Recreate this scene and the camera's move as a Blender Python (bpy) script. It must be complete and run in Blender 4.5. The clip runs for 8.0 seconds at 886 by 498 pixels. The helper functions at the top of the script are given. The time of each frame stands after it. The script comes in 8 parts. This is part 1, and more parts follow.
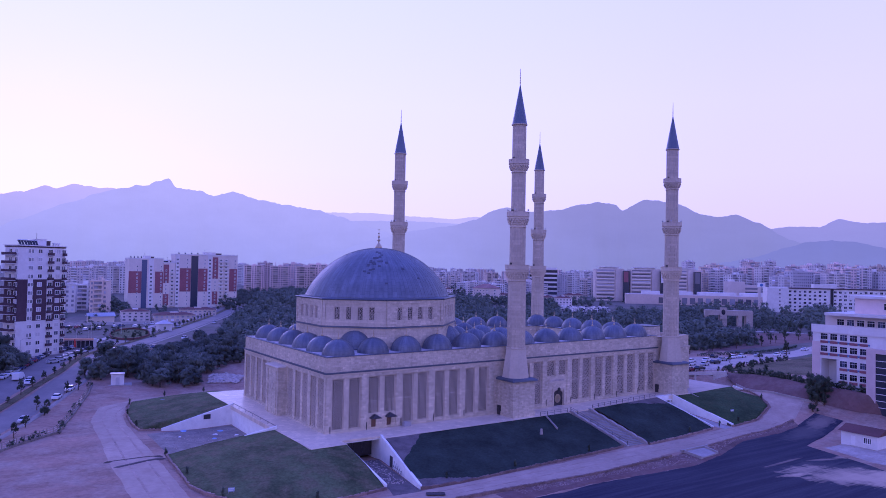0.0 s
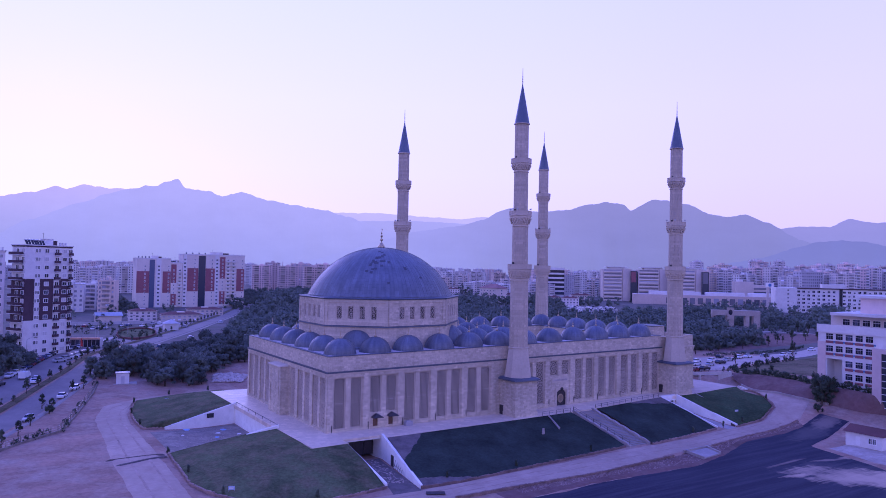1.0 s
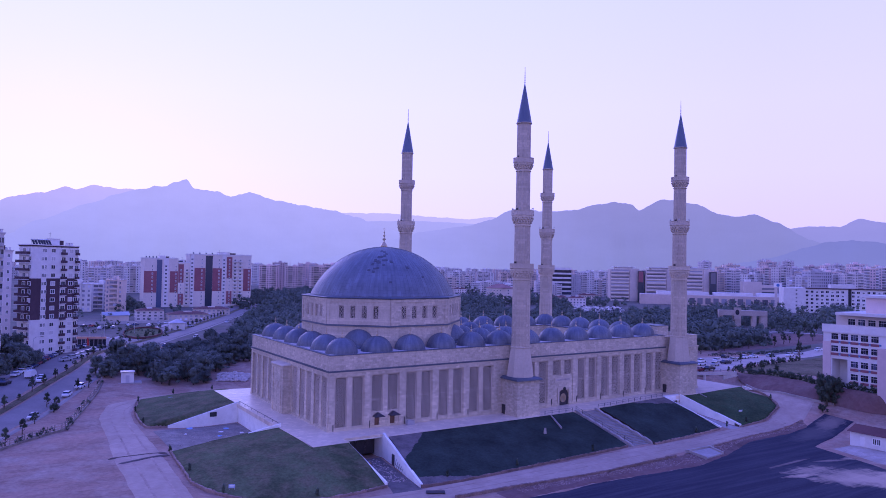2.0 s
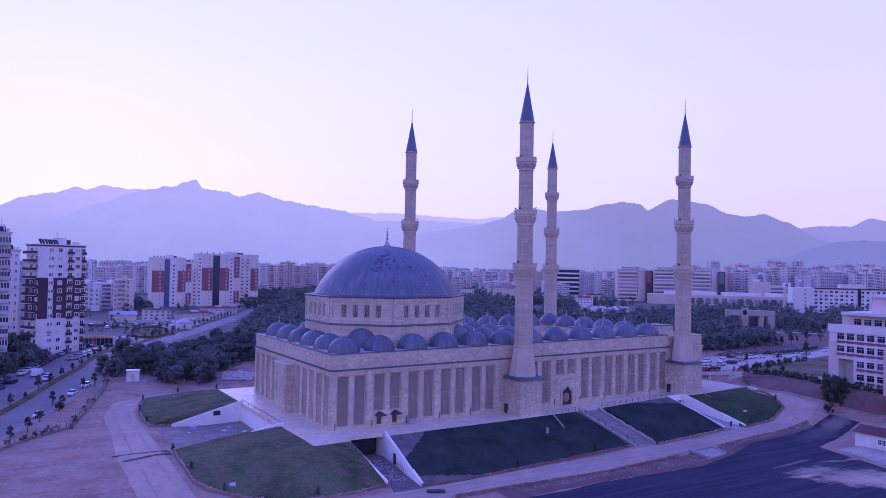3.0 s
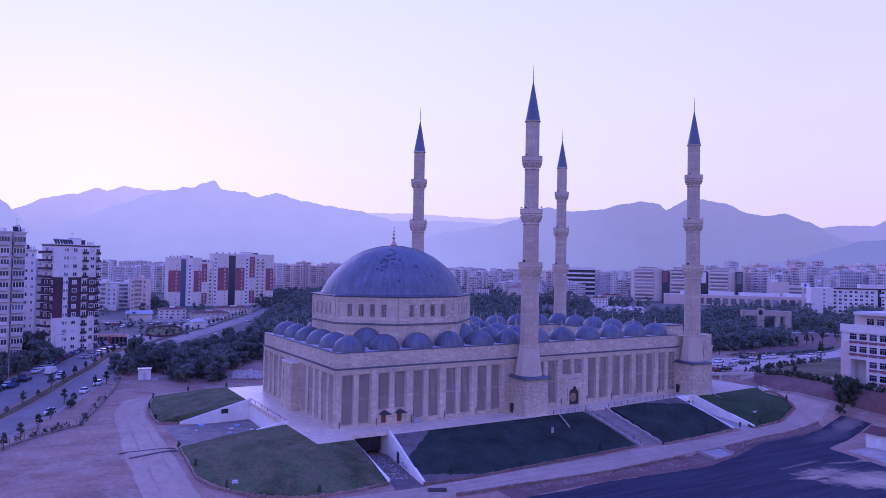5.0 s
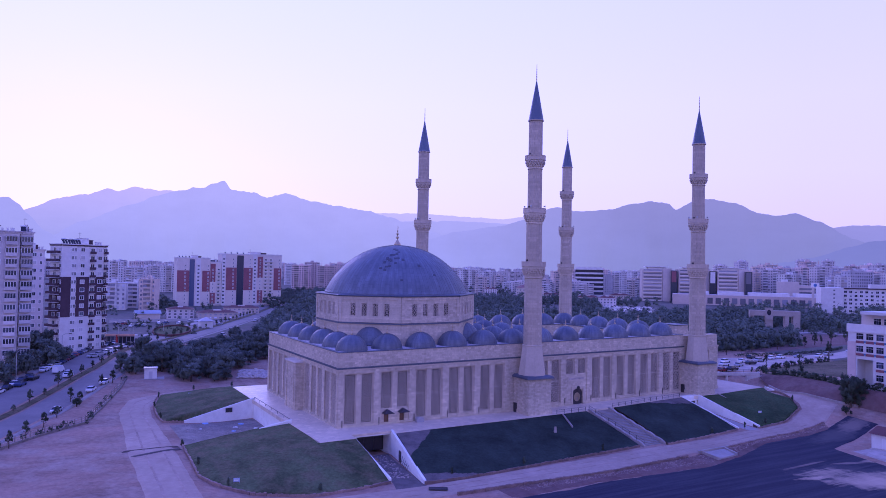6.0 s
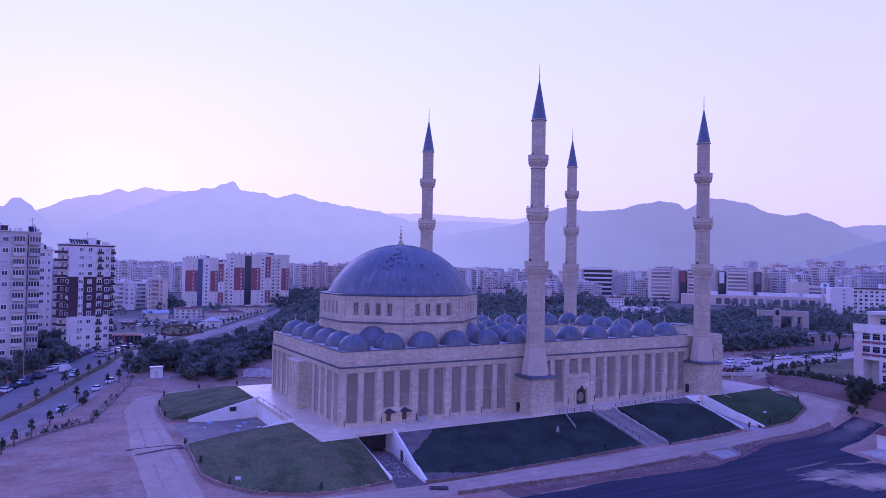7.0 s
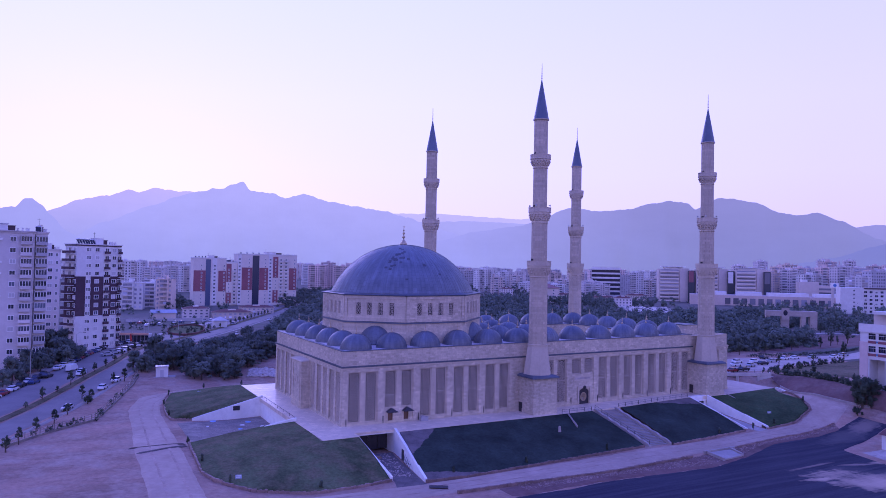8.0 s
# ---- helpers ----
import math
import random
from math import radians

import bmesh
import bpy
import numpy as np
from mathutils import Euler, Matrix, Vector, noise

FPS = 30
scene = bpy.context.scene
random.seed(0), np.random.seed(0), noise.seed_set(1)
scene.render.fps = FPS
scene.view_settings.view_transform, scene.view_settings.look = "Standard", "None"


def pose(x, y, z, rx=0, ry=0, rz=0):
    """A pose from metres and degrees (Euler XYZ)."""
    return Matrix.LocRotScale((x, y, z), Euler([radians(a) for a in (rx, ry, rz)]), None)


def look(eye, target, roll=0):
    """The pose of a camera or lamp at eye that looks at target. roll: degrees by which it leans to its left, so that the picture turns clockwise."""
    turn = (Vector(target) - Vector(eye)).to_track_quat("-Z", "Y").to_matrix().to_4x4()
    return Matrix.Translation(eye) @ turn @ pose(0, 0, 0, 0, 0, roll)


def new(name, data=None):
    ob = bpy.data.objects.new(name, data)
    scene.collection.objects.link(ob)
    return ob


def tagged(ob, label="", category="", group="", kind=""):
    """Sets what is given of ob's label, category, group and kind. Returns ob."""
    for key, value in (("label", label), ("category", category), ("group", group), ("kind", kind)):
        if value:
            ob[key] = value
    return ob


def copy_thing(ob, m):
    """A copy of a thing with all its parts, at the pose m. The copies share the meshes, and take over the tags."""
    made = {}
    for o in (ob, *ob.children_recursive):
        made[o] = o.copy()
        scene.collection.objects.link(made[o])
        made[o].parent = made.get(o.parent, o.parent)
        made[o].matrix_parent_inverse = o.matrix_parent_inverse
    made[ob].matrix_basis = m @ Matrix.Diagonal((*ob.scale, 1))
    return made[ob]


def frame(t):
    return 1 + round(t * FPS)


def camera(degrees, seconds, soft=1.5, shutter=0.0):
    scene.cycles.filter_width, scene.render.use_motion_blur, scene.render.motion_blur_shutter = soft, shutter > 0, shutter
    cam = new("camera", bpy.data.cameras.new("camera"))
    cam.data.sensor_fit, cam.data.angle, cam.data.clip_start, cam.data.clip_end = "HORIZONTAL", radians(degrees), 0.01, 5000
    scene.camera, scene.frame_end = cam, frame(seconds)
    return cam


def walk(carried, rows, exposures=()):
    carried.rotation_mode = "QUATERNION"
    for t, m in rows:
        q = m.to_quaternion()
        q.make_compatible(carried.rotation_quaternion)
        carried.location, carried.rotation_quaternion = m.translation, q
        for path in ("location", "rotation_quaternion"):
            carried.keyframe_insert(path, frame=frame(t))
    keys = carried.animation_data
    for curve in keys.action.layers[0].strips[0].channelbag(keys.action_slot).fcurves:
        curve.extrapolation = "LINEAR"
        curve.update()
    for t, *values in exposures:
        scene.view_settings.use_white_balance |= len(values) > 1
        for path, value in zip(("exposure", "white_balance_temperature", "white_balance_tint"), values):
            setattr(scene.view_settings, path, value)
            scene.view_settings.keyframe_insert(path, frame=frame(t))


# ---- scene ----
# Camera and its flight
cam = camera(63.33, 8.0, soft=0.88)
PATH = [
    (0, pose(-65.107, -141.683, 35.663, 91.603, -1.109, -33.701)),
    (0.5, pose(-64.495, -142.093, 35.594, 91.601, -1.114, -33.381)),
    (1, pose(-63.897, -142.500, 35.523, 91.601, -1.120, -33.050)),
    (1.5, pose(-63.287, -142.910, 35.454, 91.601, -1.119, -32.738)),
    (3, pose(-61.523, -144.075, 35.250, 91.578, -1.145, -31.757)),
    (3.5, pose(-60.922, -144.485, 35.211, 91.572, -1.143, -31.423)),
    (4, pose(-60.327, -144.908, 35.156, 91.561, -1.148, -31.072)),
    (4.5, pose(-59.718, -145.316, 35.132, 91.561, -1.143, -30.727)),
    (6, pose(-57.862, -146.548, 34.964, 91.554, -1.135, -29.640)),
    (6.5, pose(-57.241, -146.975, 34.912, 91.549, -1.132, -29.289)),
    (7, pose(-56.615, -147.418, 34.863, 91.551, -1.126, -28.925)),
    (7.5, pose(-55.939, -147.883, 34.820, 91.553, -1.127, -28.565)),
    (8, pose(-55.229, -148.361, 34.779, 91.547, -1.125, -28.207)),
]
EXPOSURE, KELVIN, TINT = 0.15, 4450, 84
walk(cam, PATH, [(0, EXPOSURE, KELVIN, TINT), (8, EXPOSURE, KELVIN, TINT)])

# Dusk sky: glow where the sun has gone down behind the mountains, darker and bluer overhead
GLOW = Vector((math.sin(radians(4)) * 0.99, math.cos(radians(4)) * 0.99, 0.14)).normalized()


def node(tree, kind, x=0, **props):
    n = tree.nodes.new(kind)
    for key, value in props.items():
        if key == "operation":
            n.operation = value
        elif key == "blend":
            n.data_type, n.blend_type = "RGBA", value
    return n


def math_node(tree, op, a, b=None):
    n = node(tree, "ShaderNodeMath", operation=op)
    for i, v in enumerate((a, b)):
        if v is None:
            continue
        if isinstance(v, (int, float)):
            n.inputs[i].default_value = v
        else:
            tree.links.new(v, n.inputs[i])
    return n.outputs[0]


def ramp(tree, fac, stops):
    n = node(tree, "ShaderNodeValToRGB")
    e = n.color_ramp.elements
    while len(e) < len(stops):
        e.new(0.5)
    for el, (p, c) in zip(e, stops):
        el.position = p
        el.color = (*c, 1) if not isinstance(c, (int, float)) else (c, c, c, 1)
    tree.links.new(fac, n.inputs[0])
    return n.outputs[0]


def mix(tree, kind, fac, a, b):
    n = node(tree, "ShaderNodeMix", blend=kind)
    for sock, v in ((n.inputs[0], fac), (n.inputs[6], a), (n.inputs[7], b)):
        if isinstance(v, (int, float)):
            sock.default_value = v
        elif isinstance(v, (tuple, list)):
            sock.default_value = (*v, 1)
        else:
            tree.links.new(v, sock)
    return n.outputs[2]


world = bpy.data.worlds.new("dusk")
scene.world = world
world.use_nodes = True
wt = world.node_tree
wt.nodes.clear()
coord = node(wt, "ShaderNodeTexCoord")
sep = node(wt, "ShaderNodeSeparateXYZ")
wt.links.new(coord.outputs["Generated"], sep.inputs[0])
SKY_STOPS = [(0.0, (1.00, 0.85, 0.635)), (0.06, (1.11, 0.935, 0.69)), (0.13, (1.15, 1.03, 0.755)), (0.22, (1.14, 1.06, 0.805)),
             (0.36, (1.03, 1.02, 0.875)), (0.58, (0.52, 0.63, 0.93)), (1.0, (0.34, 0.46, 0.97))]
base_sky = ramp(wt, sep.outputs[2], SKY_STOPS)
dot = node(wt, "ShaderNodeVectorMath", operation="DOT_PRODUCT")
wt.links.new(coord.outputs["Generated"], dot.inputs[0])
dot.inputs[1].default_value = GLOW
lobe = ramp(wt, dot.outputs["Value"], [(0.0, 0.0), (0.62, 0.26), (0.85, 0.66), (1.0, 1.0)])
lit = mix(wt, "MULTIPLY", 1.0, (0.20, 0.27, 0.21), lobe)
summed = mix(wt, "ADD", 1.0, base_sky, lit)
nishita = node(wt, "ShaderNodeTexSky")
nishita.sky_type, nishita.sun_disc = "NISHITA", False
nishita.sun_elevation, nishita.sun_rotation = radians(3), radians(4)
faint = mix(wt, "MULTIPLY", 1.0, nishita.outputs[0], (0.015, 0.015, 0.015))
summed = mix(wt, "ADD", 1.0, summed, faint)
SKY = 0.62
bg = node(wt, "ShaderNodeBackground")
wt.links.new(summed, bg.inputs[0])
bg.inputs[1].default_value = SKY
wout = node(wt, "ShaderNodeOutputWorld")
wt.links.new(bg.outputs[0], wout.inputs[0])

# The last light of the sun, spread wide by the haze
sun = new("sun", bpy.data.lights.new("sun", "SUN"))
sun.data.energy, sun.data.angle, sun.data.color = 0.35, radians(20), (1.0, 0.84, 0.7)
sun.matrix_world = look((0, 0, 0), (-GLOW.x, -GLOW.y, -0.32))


# Materials
def shader(name, rough, metal=0.0, spec=0.35):
    m = bpy.data.materials.new(name)
    m.use_nodes = True
    t = m.node_tree
    b = t.nodes["Principled BSDF"]
    b.inputs["Roughness"].default_value = rough
    b.inputs["Metallic"].default_value = metal
    b.inputs["Specular IOR Level"].default_value = spec
    return m, t, b


def noise_tex(t, vec, scale, detail=4.0, rough=0.6):
    n = node(t, "ShaderNodeTexNoise")
    n.inputs["Scale"].default_value = scale
    n.inputs["Detail"].default_value = detail
    n.inputs["Roughness"].default_value = rough
    t.links.new(vec, n.inputs["Vector"])
    return n.outputs[0]


def finish(t, b, color, height=None, bump=0.2, dist=0.05):
    t.links.new(color, b.inputs["Base Color"])
    if height is not None and bump > 0:
        n = node(t, "ShaderNodeBump")
        n.inputs["Strength"].default_value = bump
        n.inputs["Distance"].default_value = dist
        t.links.new(height, n.inputs["Height"])
        t.links.new(n.outputs[0], b.inputs["Normal"])


def surface(name, col, rough=0.85, metal=0.0, var=0.2, big=0.15, fine=3.0, bump=0.25, spec=0.3, rnd=0.0, dist=0.05, tint=None, stretch=None):
    """A matt or metal surface: colour drifts over metres, grain over decimetres, repeats differ a little."""
    m, t, b = shader(name, rough, metal, spec)
    geo = node(t, "ShaderNodeNewGeometry")
    p = geo.outputs["Position"]
    grain = p
    if stretch:
        mp = node(t, "ShaderNodeMapping")
        mp.inputs["Rotation"].default_value = (0, 0, radians(stretch[0]))
        mp.inputs["Scale"].default_value = (stretch[1], stretch[2], 1)
        t.links.new(p, mp.inputs["Vector"])
        grain = mp.outputs[0]
    n1, n2 = noise_tex(t, grain, big, 5), noise_tex(t, p, fine, 6, 0.7)
    c = mix(t, "MULTIPLY", 1.0, tuple(col), ramp(t, n1, [(0.3, 1 - var), (0.7, 1 + var)]))
    if tint:
        c = mix(t, "MIX", ramp(t, noise_tex(t, p, big * 2.7, 6, 0.65), [(0.45, 0.0), (0.68, 1.0)]), c, tuple(tint))
    c = mix(t, "MULTIPLY", 1.0, c, ramp(t, n2, [(0.25, 1 - var * 0.8), (0.75, 1 + var * 0.8)]))
    if rnd:
        info = node(t, "ShaderNodeObjectInfo")
        c = mix(t, "MULTIPLY", 1.0, c, ramp(t, info.outputs["Random"], [(0.0, 1 - rnd), (1.0, 1 + rnd)]))
    finish(t, b, c, n2, bump, dist)
    return m


def masonry(name, c1, c2, mortar, w, h, flat=False, rough=0.85, var=0.16, bump=0.5, gap=0.012, spec=0.25):
    """Coursed blocks of real size; walls run along x or y."""
    m, t, b = shader(name, rough, 0.0, spec)
    geo = node(t, "ShaderNodeNewGeometry")
    p = geo.outputs["Position"]
    s = node(t, "ShaderNodeSeparateXYZ")
    t.links.new(p, s.inputs[0])
    q = node(t, "ShaderNodeCombineXYZ")
    if flat:
        t.links.new(s.outputs[0], q.inputs[0])
        t.links.new(s.outputs[1], q.inputs[1])
    else:
        t.links.new(math_node(t, "ADD", s.outputs[0], s.outputs[1]), q.inputs[0])
        t.links.new(s.outputs[2], q.inputs[1])
    br = node(t, "ShaderNodeTexBrick")
    t.links.new(q.outputs[0], br.inputs["Vector"])
    for key, v in (("Color1", c1), ("Color2", c2), ("Mortar", mortar)):
        br.inputs[key].default_value = (*v, 1)
    for key, v in (("Scale", 1.0), ("Mortar Size", gap), ("Brick Width", w), ("Row Height", h), ("Bias", -0.1), ("Mortar Smooth", 0.3)):
        br.inputs[key].default_value = v
    moved = node(t, "ShaderNodeVectorMath", operation="ADD")
    moved.inputs[1].default_value = (38 * w, 26 * h, 0)
    t.links.new(q.outputs[0], moved.inputs[0])
    odd = node(t, "ShaderNodeTexBrick")
    t.links.new(moved.outputs[0], odd.inputs["Vector"])
    for key, v in (("Color1", 0.97), ("Color2", 1.42), ("Mortar", 1.0)):
        odd.inputs[key].default_value = (v, v, v, 1)
    for key, v in (("Scale", 1.0), ("Mortar Size", gap), ("Brick Width", w), ("Row Height", h), ("Bias", -0.62), ("Mortar Smooth", 0.3)):
        odd.inputs[key].default_value = v
    n1, n2 = noise_tex(t, p, 0.12, 5), noise_tex(t, p, 2.2, 6, 0.7)
    streak = node(t, "ShaderNodeMapping")
    streak.inputs["Scale"].default_value = (0.9, 0.9, 0.09 if not flat else 0.9)
    t.links.new(p, streak.inputs["Vector"])
    n3 = noise_tex(t, streak.outputs[0], 1.0, 5, 0.65)
    c = mix(t, "MULTIPLY", 1.0, br.outputs["Color"], odd.outputs["Color"])
    c = mix(t, "MULTIPLY", 1.0, c, ramp(t, n1, [(0.3, 1 - var), (0.7, 1 + var)]))
    c = mix(t, "MULTIPLY", 1.0, c, ramp(t, n2, [(0.25, 1 - var), (0.75, 1 + var)]))
    c = mix(t, "MULTIPLY", 1.0, c, ramp(t, n3, [(0.3, 1 - var * 0.9), (0.6, 1.0)]))
    finish(t, b, c, br.outputs["Fac"], -bump, 0.03)
    return m


def leafy(name, c1, c2, rough=0.7):
    m, t, b = shader(name, rough, 0.0, 0.2)
    geo = node(t, "ShaderNodeNewGeometry")
    info = node(t, "ShaderNodeObjectInfo")
    c = mix(t, "MIX", ramp(t, noise_tex(t, geo.outputs["Position"], 0.9, 4), [(0.35, 0.0), (0.65, 1.0)]), tuple(c1), tuple(c2))
    c = mix(t, "MULTIPLY", 1.0, c, ramp(t, geo.outputs["Random Per Island"], [(0.0, 0.94), (1.0, 1.06)]))
    c = mix(t, "MULTIPLY", 1.0, c, ramp(t, info.outputs["Random"], [(0.0, 0.8), (1.0, 1.3)]))
    c = mix(t, "MULTIPLY", 1.0, c, ramp(t, noise_tex(t, geo.outputs["Position"], 0.11, 3), [(0.3, 0.7), (0.7, 1.35)]))
    t.links.new(c, b.inputs["Base Color"])
    return m


def lead_sheets(name, count, row, centre, radius, c1, c2, rough=0.5, streak=0.25):
    """Lead laid in staggered sheets between the seams of a dome; centre is that of its sphere, on the object's own axis."""
    m, t, b = shader(name, rough, 0.25, 0.45)
    co = node(t, "ShaderNodeTexCoord")
    s = node(t, "ShaderNodeSeparateXYZ")
    off = node(t, "ShaderNodeVectorMath", operation="SUBTRACT")
    off.inputs[1].default_value = centre
    t.links.new(co.outputs["Object"], off.inputs[0])
    t.links.new(off.outputs[0], s.inputs[0])
    around = math_node(t, "MULTIPLY", math_node(t, "ARCTAN2", s.outputs[1], s.outputs[0]), count / (2 * math.pi))
    flat = math_node(t, "SQRT", math_node(t, "ADD", math_node(t, "MULTIPLY", s.outputs[0], s.outputs[0]), math_node(t, "MULTIPLY", s.outputs[1], s.outputs[1])))
    up = math_node(t, "MULTIPLY", math_node(t, "ARCTAN2", s.outputs[2], flat), radius / row)
    q = node(t, "ShaderNodeCombineXYZ")
    t.links.new(up, q.inputs[0])
    t.links.new(around, q.inputs[1])
    br = node(t, "ShaderNodeTexBrick")
    t.links.new(q.outputs[0], br.inputs["Vector"])
    for key, v in (("Color1", c1), ("Color2", c2), ("Mortar", tuple(0.80 * v for v in c1))):
        br.inputs[key].default_value = (*v, 1)
    for key, v in (("Scale", 1.0), ("Mortar Size", 0.03), ("Brick Width", 1.0), ("Row Height", 1.0), ("Bias", -0.2), ("Mortar Smooth", 0.4)):
        br.inputs[key].default_value = v
    geo = node(t, "ShaderNodeNewGeometry")
    info = node(t, "ShaderNodeObjectInfo")
    run = node(t, "ShaderNodeCombineXYZ")
    t.links.new(math_node(t, "MULTIPLY", up, 0.22), run.inputs[0])
    t.links.new(math_node(t, "MULTIPLY", around, 0.9), run.inputs[1])
    t.links.new(math_node(t, "MULTIPLY", info.outputs["Random"], 40.0), run.inputs[2])
    c = mix(t, "MULTIPLY", 1.0, br.outputs["Color"], ramp(t, noise_tex(t, run.outputs[0], 1.0, 4), [(0.3, 1 - streak), (0.5, 1.0), (0.75, 1 + streak * 1.6)]))
    c = mix(t, "MULTIPLY", 1.0, c, ramp(t, noise_tex(t, geo.outputs["Position"], 0.35, 5), [(0.3, 0.86), (0.7, 1.16)]))
    c = mix(t, "MULTIPLY", 1.0, c, ramp(t, info.outputs["Random"], [(0.0, 0.88), (1.0, 1.12)]))
    finish(t, b, c, br.outputs["Fac"], -0.25, 0.03)
    return m


def glazing(name, col, rough=0.12, spec=0.6):
    m, t, b = shader(name, rough, 0.0, spec)
    info = node(t, "ShaderNodeObjectInfo")
    geo = node(t, "ShaderNodeNewGeometry")
    c = mix(t, "MULTIPLY", 1.0, tuple(col), ramp(t, info.outputs["Random"], [(0.0, 0.5), (0.75, 1.1), (1.0, 2.4)]))
    c = mix(t, "MULTIPLY", 1.0, c, ramp(t, geo.outputs["Random Per Island"], [(0.0, 0.6), (0.8, 1.1), (1.0, 2.2)]))
    t.links.new(c, b.inputs["Base Color"])
    return m


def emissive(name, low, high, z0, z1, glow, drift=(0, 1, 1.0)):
    """Far mountains; the kilometres of lit air before them are painted in as emission."""
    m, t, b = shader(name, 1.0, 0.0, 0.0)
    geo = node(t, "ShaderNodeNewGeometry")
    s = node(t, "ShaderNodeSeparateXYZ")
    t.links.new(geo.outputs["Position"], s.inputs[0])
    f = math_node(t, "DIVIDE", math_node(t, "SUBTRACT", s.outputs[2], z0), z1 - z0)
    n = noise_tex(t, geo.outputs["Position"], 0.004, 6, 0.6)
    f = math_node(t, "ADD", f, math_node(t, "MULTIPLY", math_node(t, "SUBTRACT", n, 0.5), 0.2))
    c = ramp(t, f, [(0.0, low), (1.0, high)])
    # drift dims the painted haze eastwards, away from the sunset
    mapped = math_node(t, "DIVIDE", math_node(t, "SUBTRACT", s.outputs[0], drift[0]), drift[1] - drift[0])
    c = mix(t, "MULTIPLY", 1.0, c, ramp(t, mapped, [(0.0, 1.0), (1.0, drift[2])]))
    # Faint streaks in the colour stand in for the shading of spurs
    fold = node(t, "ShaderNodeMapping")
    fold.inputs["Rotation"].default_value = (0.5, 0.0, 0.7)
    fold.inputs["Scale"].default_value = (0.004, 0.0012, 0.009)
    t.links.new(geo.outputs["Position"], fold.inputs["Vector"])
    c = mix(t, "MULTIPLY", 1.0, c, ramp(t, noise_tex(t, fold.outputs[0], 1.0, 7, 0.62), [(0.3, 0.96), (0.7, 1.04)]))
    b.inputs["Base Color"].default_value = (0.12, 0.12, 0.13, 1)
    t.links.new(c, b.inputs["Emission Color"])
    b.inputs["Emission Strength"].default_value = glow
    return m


STONE = masonry("pale_limestone", (0.62, 0.535, 0.40), (0.50, 0.425, 0.315), (0.47, 0.40, 0.30), 0.95, 0.44)
STONE_PLAIN = surface("dressed_limestone", (0.55, 0.47, 0.355), var=0.12, fine=2.0, rnd=0.05)
STONE_SHAFT = masonry("minaret_limestone", (0.53, 0.45, 0.335), (0.46, 0.39, 0.29), (0.40, 0.335, 0.255), 0.8, 0.6, var=0.1)
LEAD_SEAM = surface("lead_seam", (0.112, 0.124, 0.15), rough=0.5, metal=0.25, var=0.2, fine=3.0, bump=0.1)
LEAD_RIB = surface("lead_rib", (0.120, 0.132, 0.158), rough=0.5, metal=0.25, var=0.15, fine=3.0, bump=0.1)
LEAD_DARK = surface("bare_roof_patch", (0.094, 0.098, 0.118), rough=0.8, var=0.3)
LEAD_CONE = surface("cone_lead", (0.125, 0.15, 0.20), rough=0.45, metal=0.3, var=0.12, fine=2.0, bump=0.08)
GOLD = surface("gilded_brass", (0.50, 0.40, 0.26), rough=0.45, metal=0.6, var=0.1)
MARBLE = masonry("pale_paving", (0.73, 0.605, 0.445), (0.66, 0.54, 0.40), (0.44, 0.39, 0.33), 1.2, 1.2, flat=True, var=0.1, bump=0.05, rough=0.34, spec=0.5)
ROOF = surface("roof_screed", (0.55, 0.50, 0.46), var=0.2, big=0.3)
WHITEWALL = surface("white_render", (0.86, 0.84, 0.78), var=0.06, big=0.2, fine=1.5, tint=(0.78, 0.755, 0.70))
LATTICE = surface("carved_lattice", (0.60, 0.51, 0.40), var=0.1, fine=4.0)
DARK_GLASS = glazing("lattice_glass", (0.010, 0.012, 0.022), 0.25, 0.25)
WINDOW_GLASS = glazing("window_glass", (0.06, 0.07, 0.09))
FRAME = surface("white_frame", (0.78, 0.76, 0.73), var=0.06, fine=5.0, bump=0.0)
DOOR = surface("dark_door", (0.05, 0.045, 0.05), rough=0.5, var=0.2)
GRASS = surface("lawn_grass", (0.084, 0.105, 0.048), rough=0.95, var=0.45, big=0.10, fine=1.6, bump=0.9, spec=0.1, dist=0.2, tint=(0.145, 0.128, 0.072))
GRASS_DARK = surface("watered_grass", (0.033, 0.046, 0.036), rough=0.95, var=0.4, big=0.14, fine=1.6, bump=0.9, spec=0.1, dist=0.2)
GRASS_GREEN = surface("fresh_grass", (0.045, 0.074, 0.032), rough=0.95, var=0.4, big=0.14, fine=1.6, bump=0.9, spec=0.1, dist=0.2, tint=(0.06, 0.08, 0.035))
DRY_GRASS = surface("dry_grass", (0.125, 0.112, 0.062), rough=0.95, var=0.4, big=0.1, fine=1.6, bump=0.9, spec=0.1, dist=0.2, tint=(0.17, 0.135, 0.085))
GRAVEL = surface("grey_gravel", (0.145, 0.122, 0.112), rough=0.95, var=0.3, big=0.4, fine=4.0, bump=0.6)
DIRT = surface("red_earth", (0.315, 0.198, 0.140), rough=0.95, var=0.34, big=0.06, fine=0.9, bump=0.8, dist=0.25, tint=(0.38, 0.28, 0.21), stretch=(38, 0.6, 1.5))
TRACK = surface("packed_track", (0.42, 0.318, 0.238), rough=0.9, var=0.16, big=0.08, fine=0.9, bump=0.3, tint=(0.37, 0.268, 0.20))
BANK = surface("red_bank", (0.155, 0.088, 0.075), rough=0.95, var=0.3, big=0.07, fine=0.8, bump=0.8, dist=0.2, tint=(0.19, 0.125, 0.105))
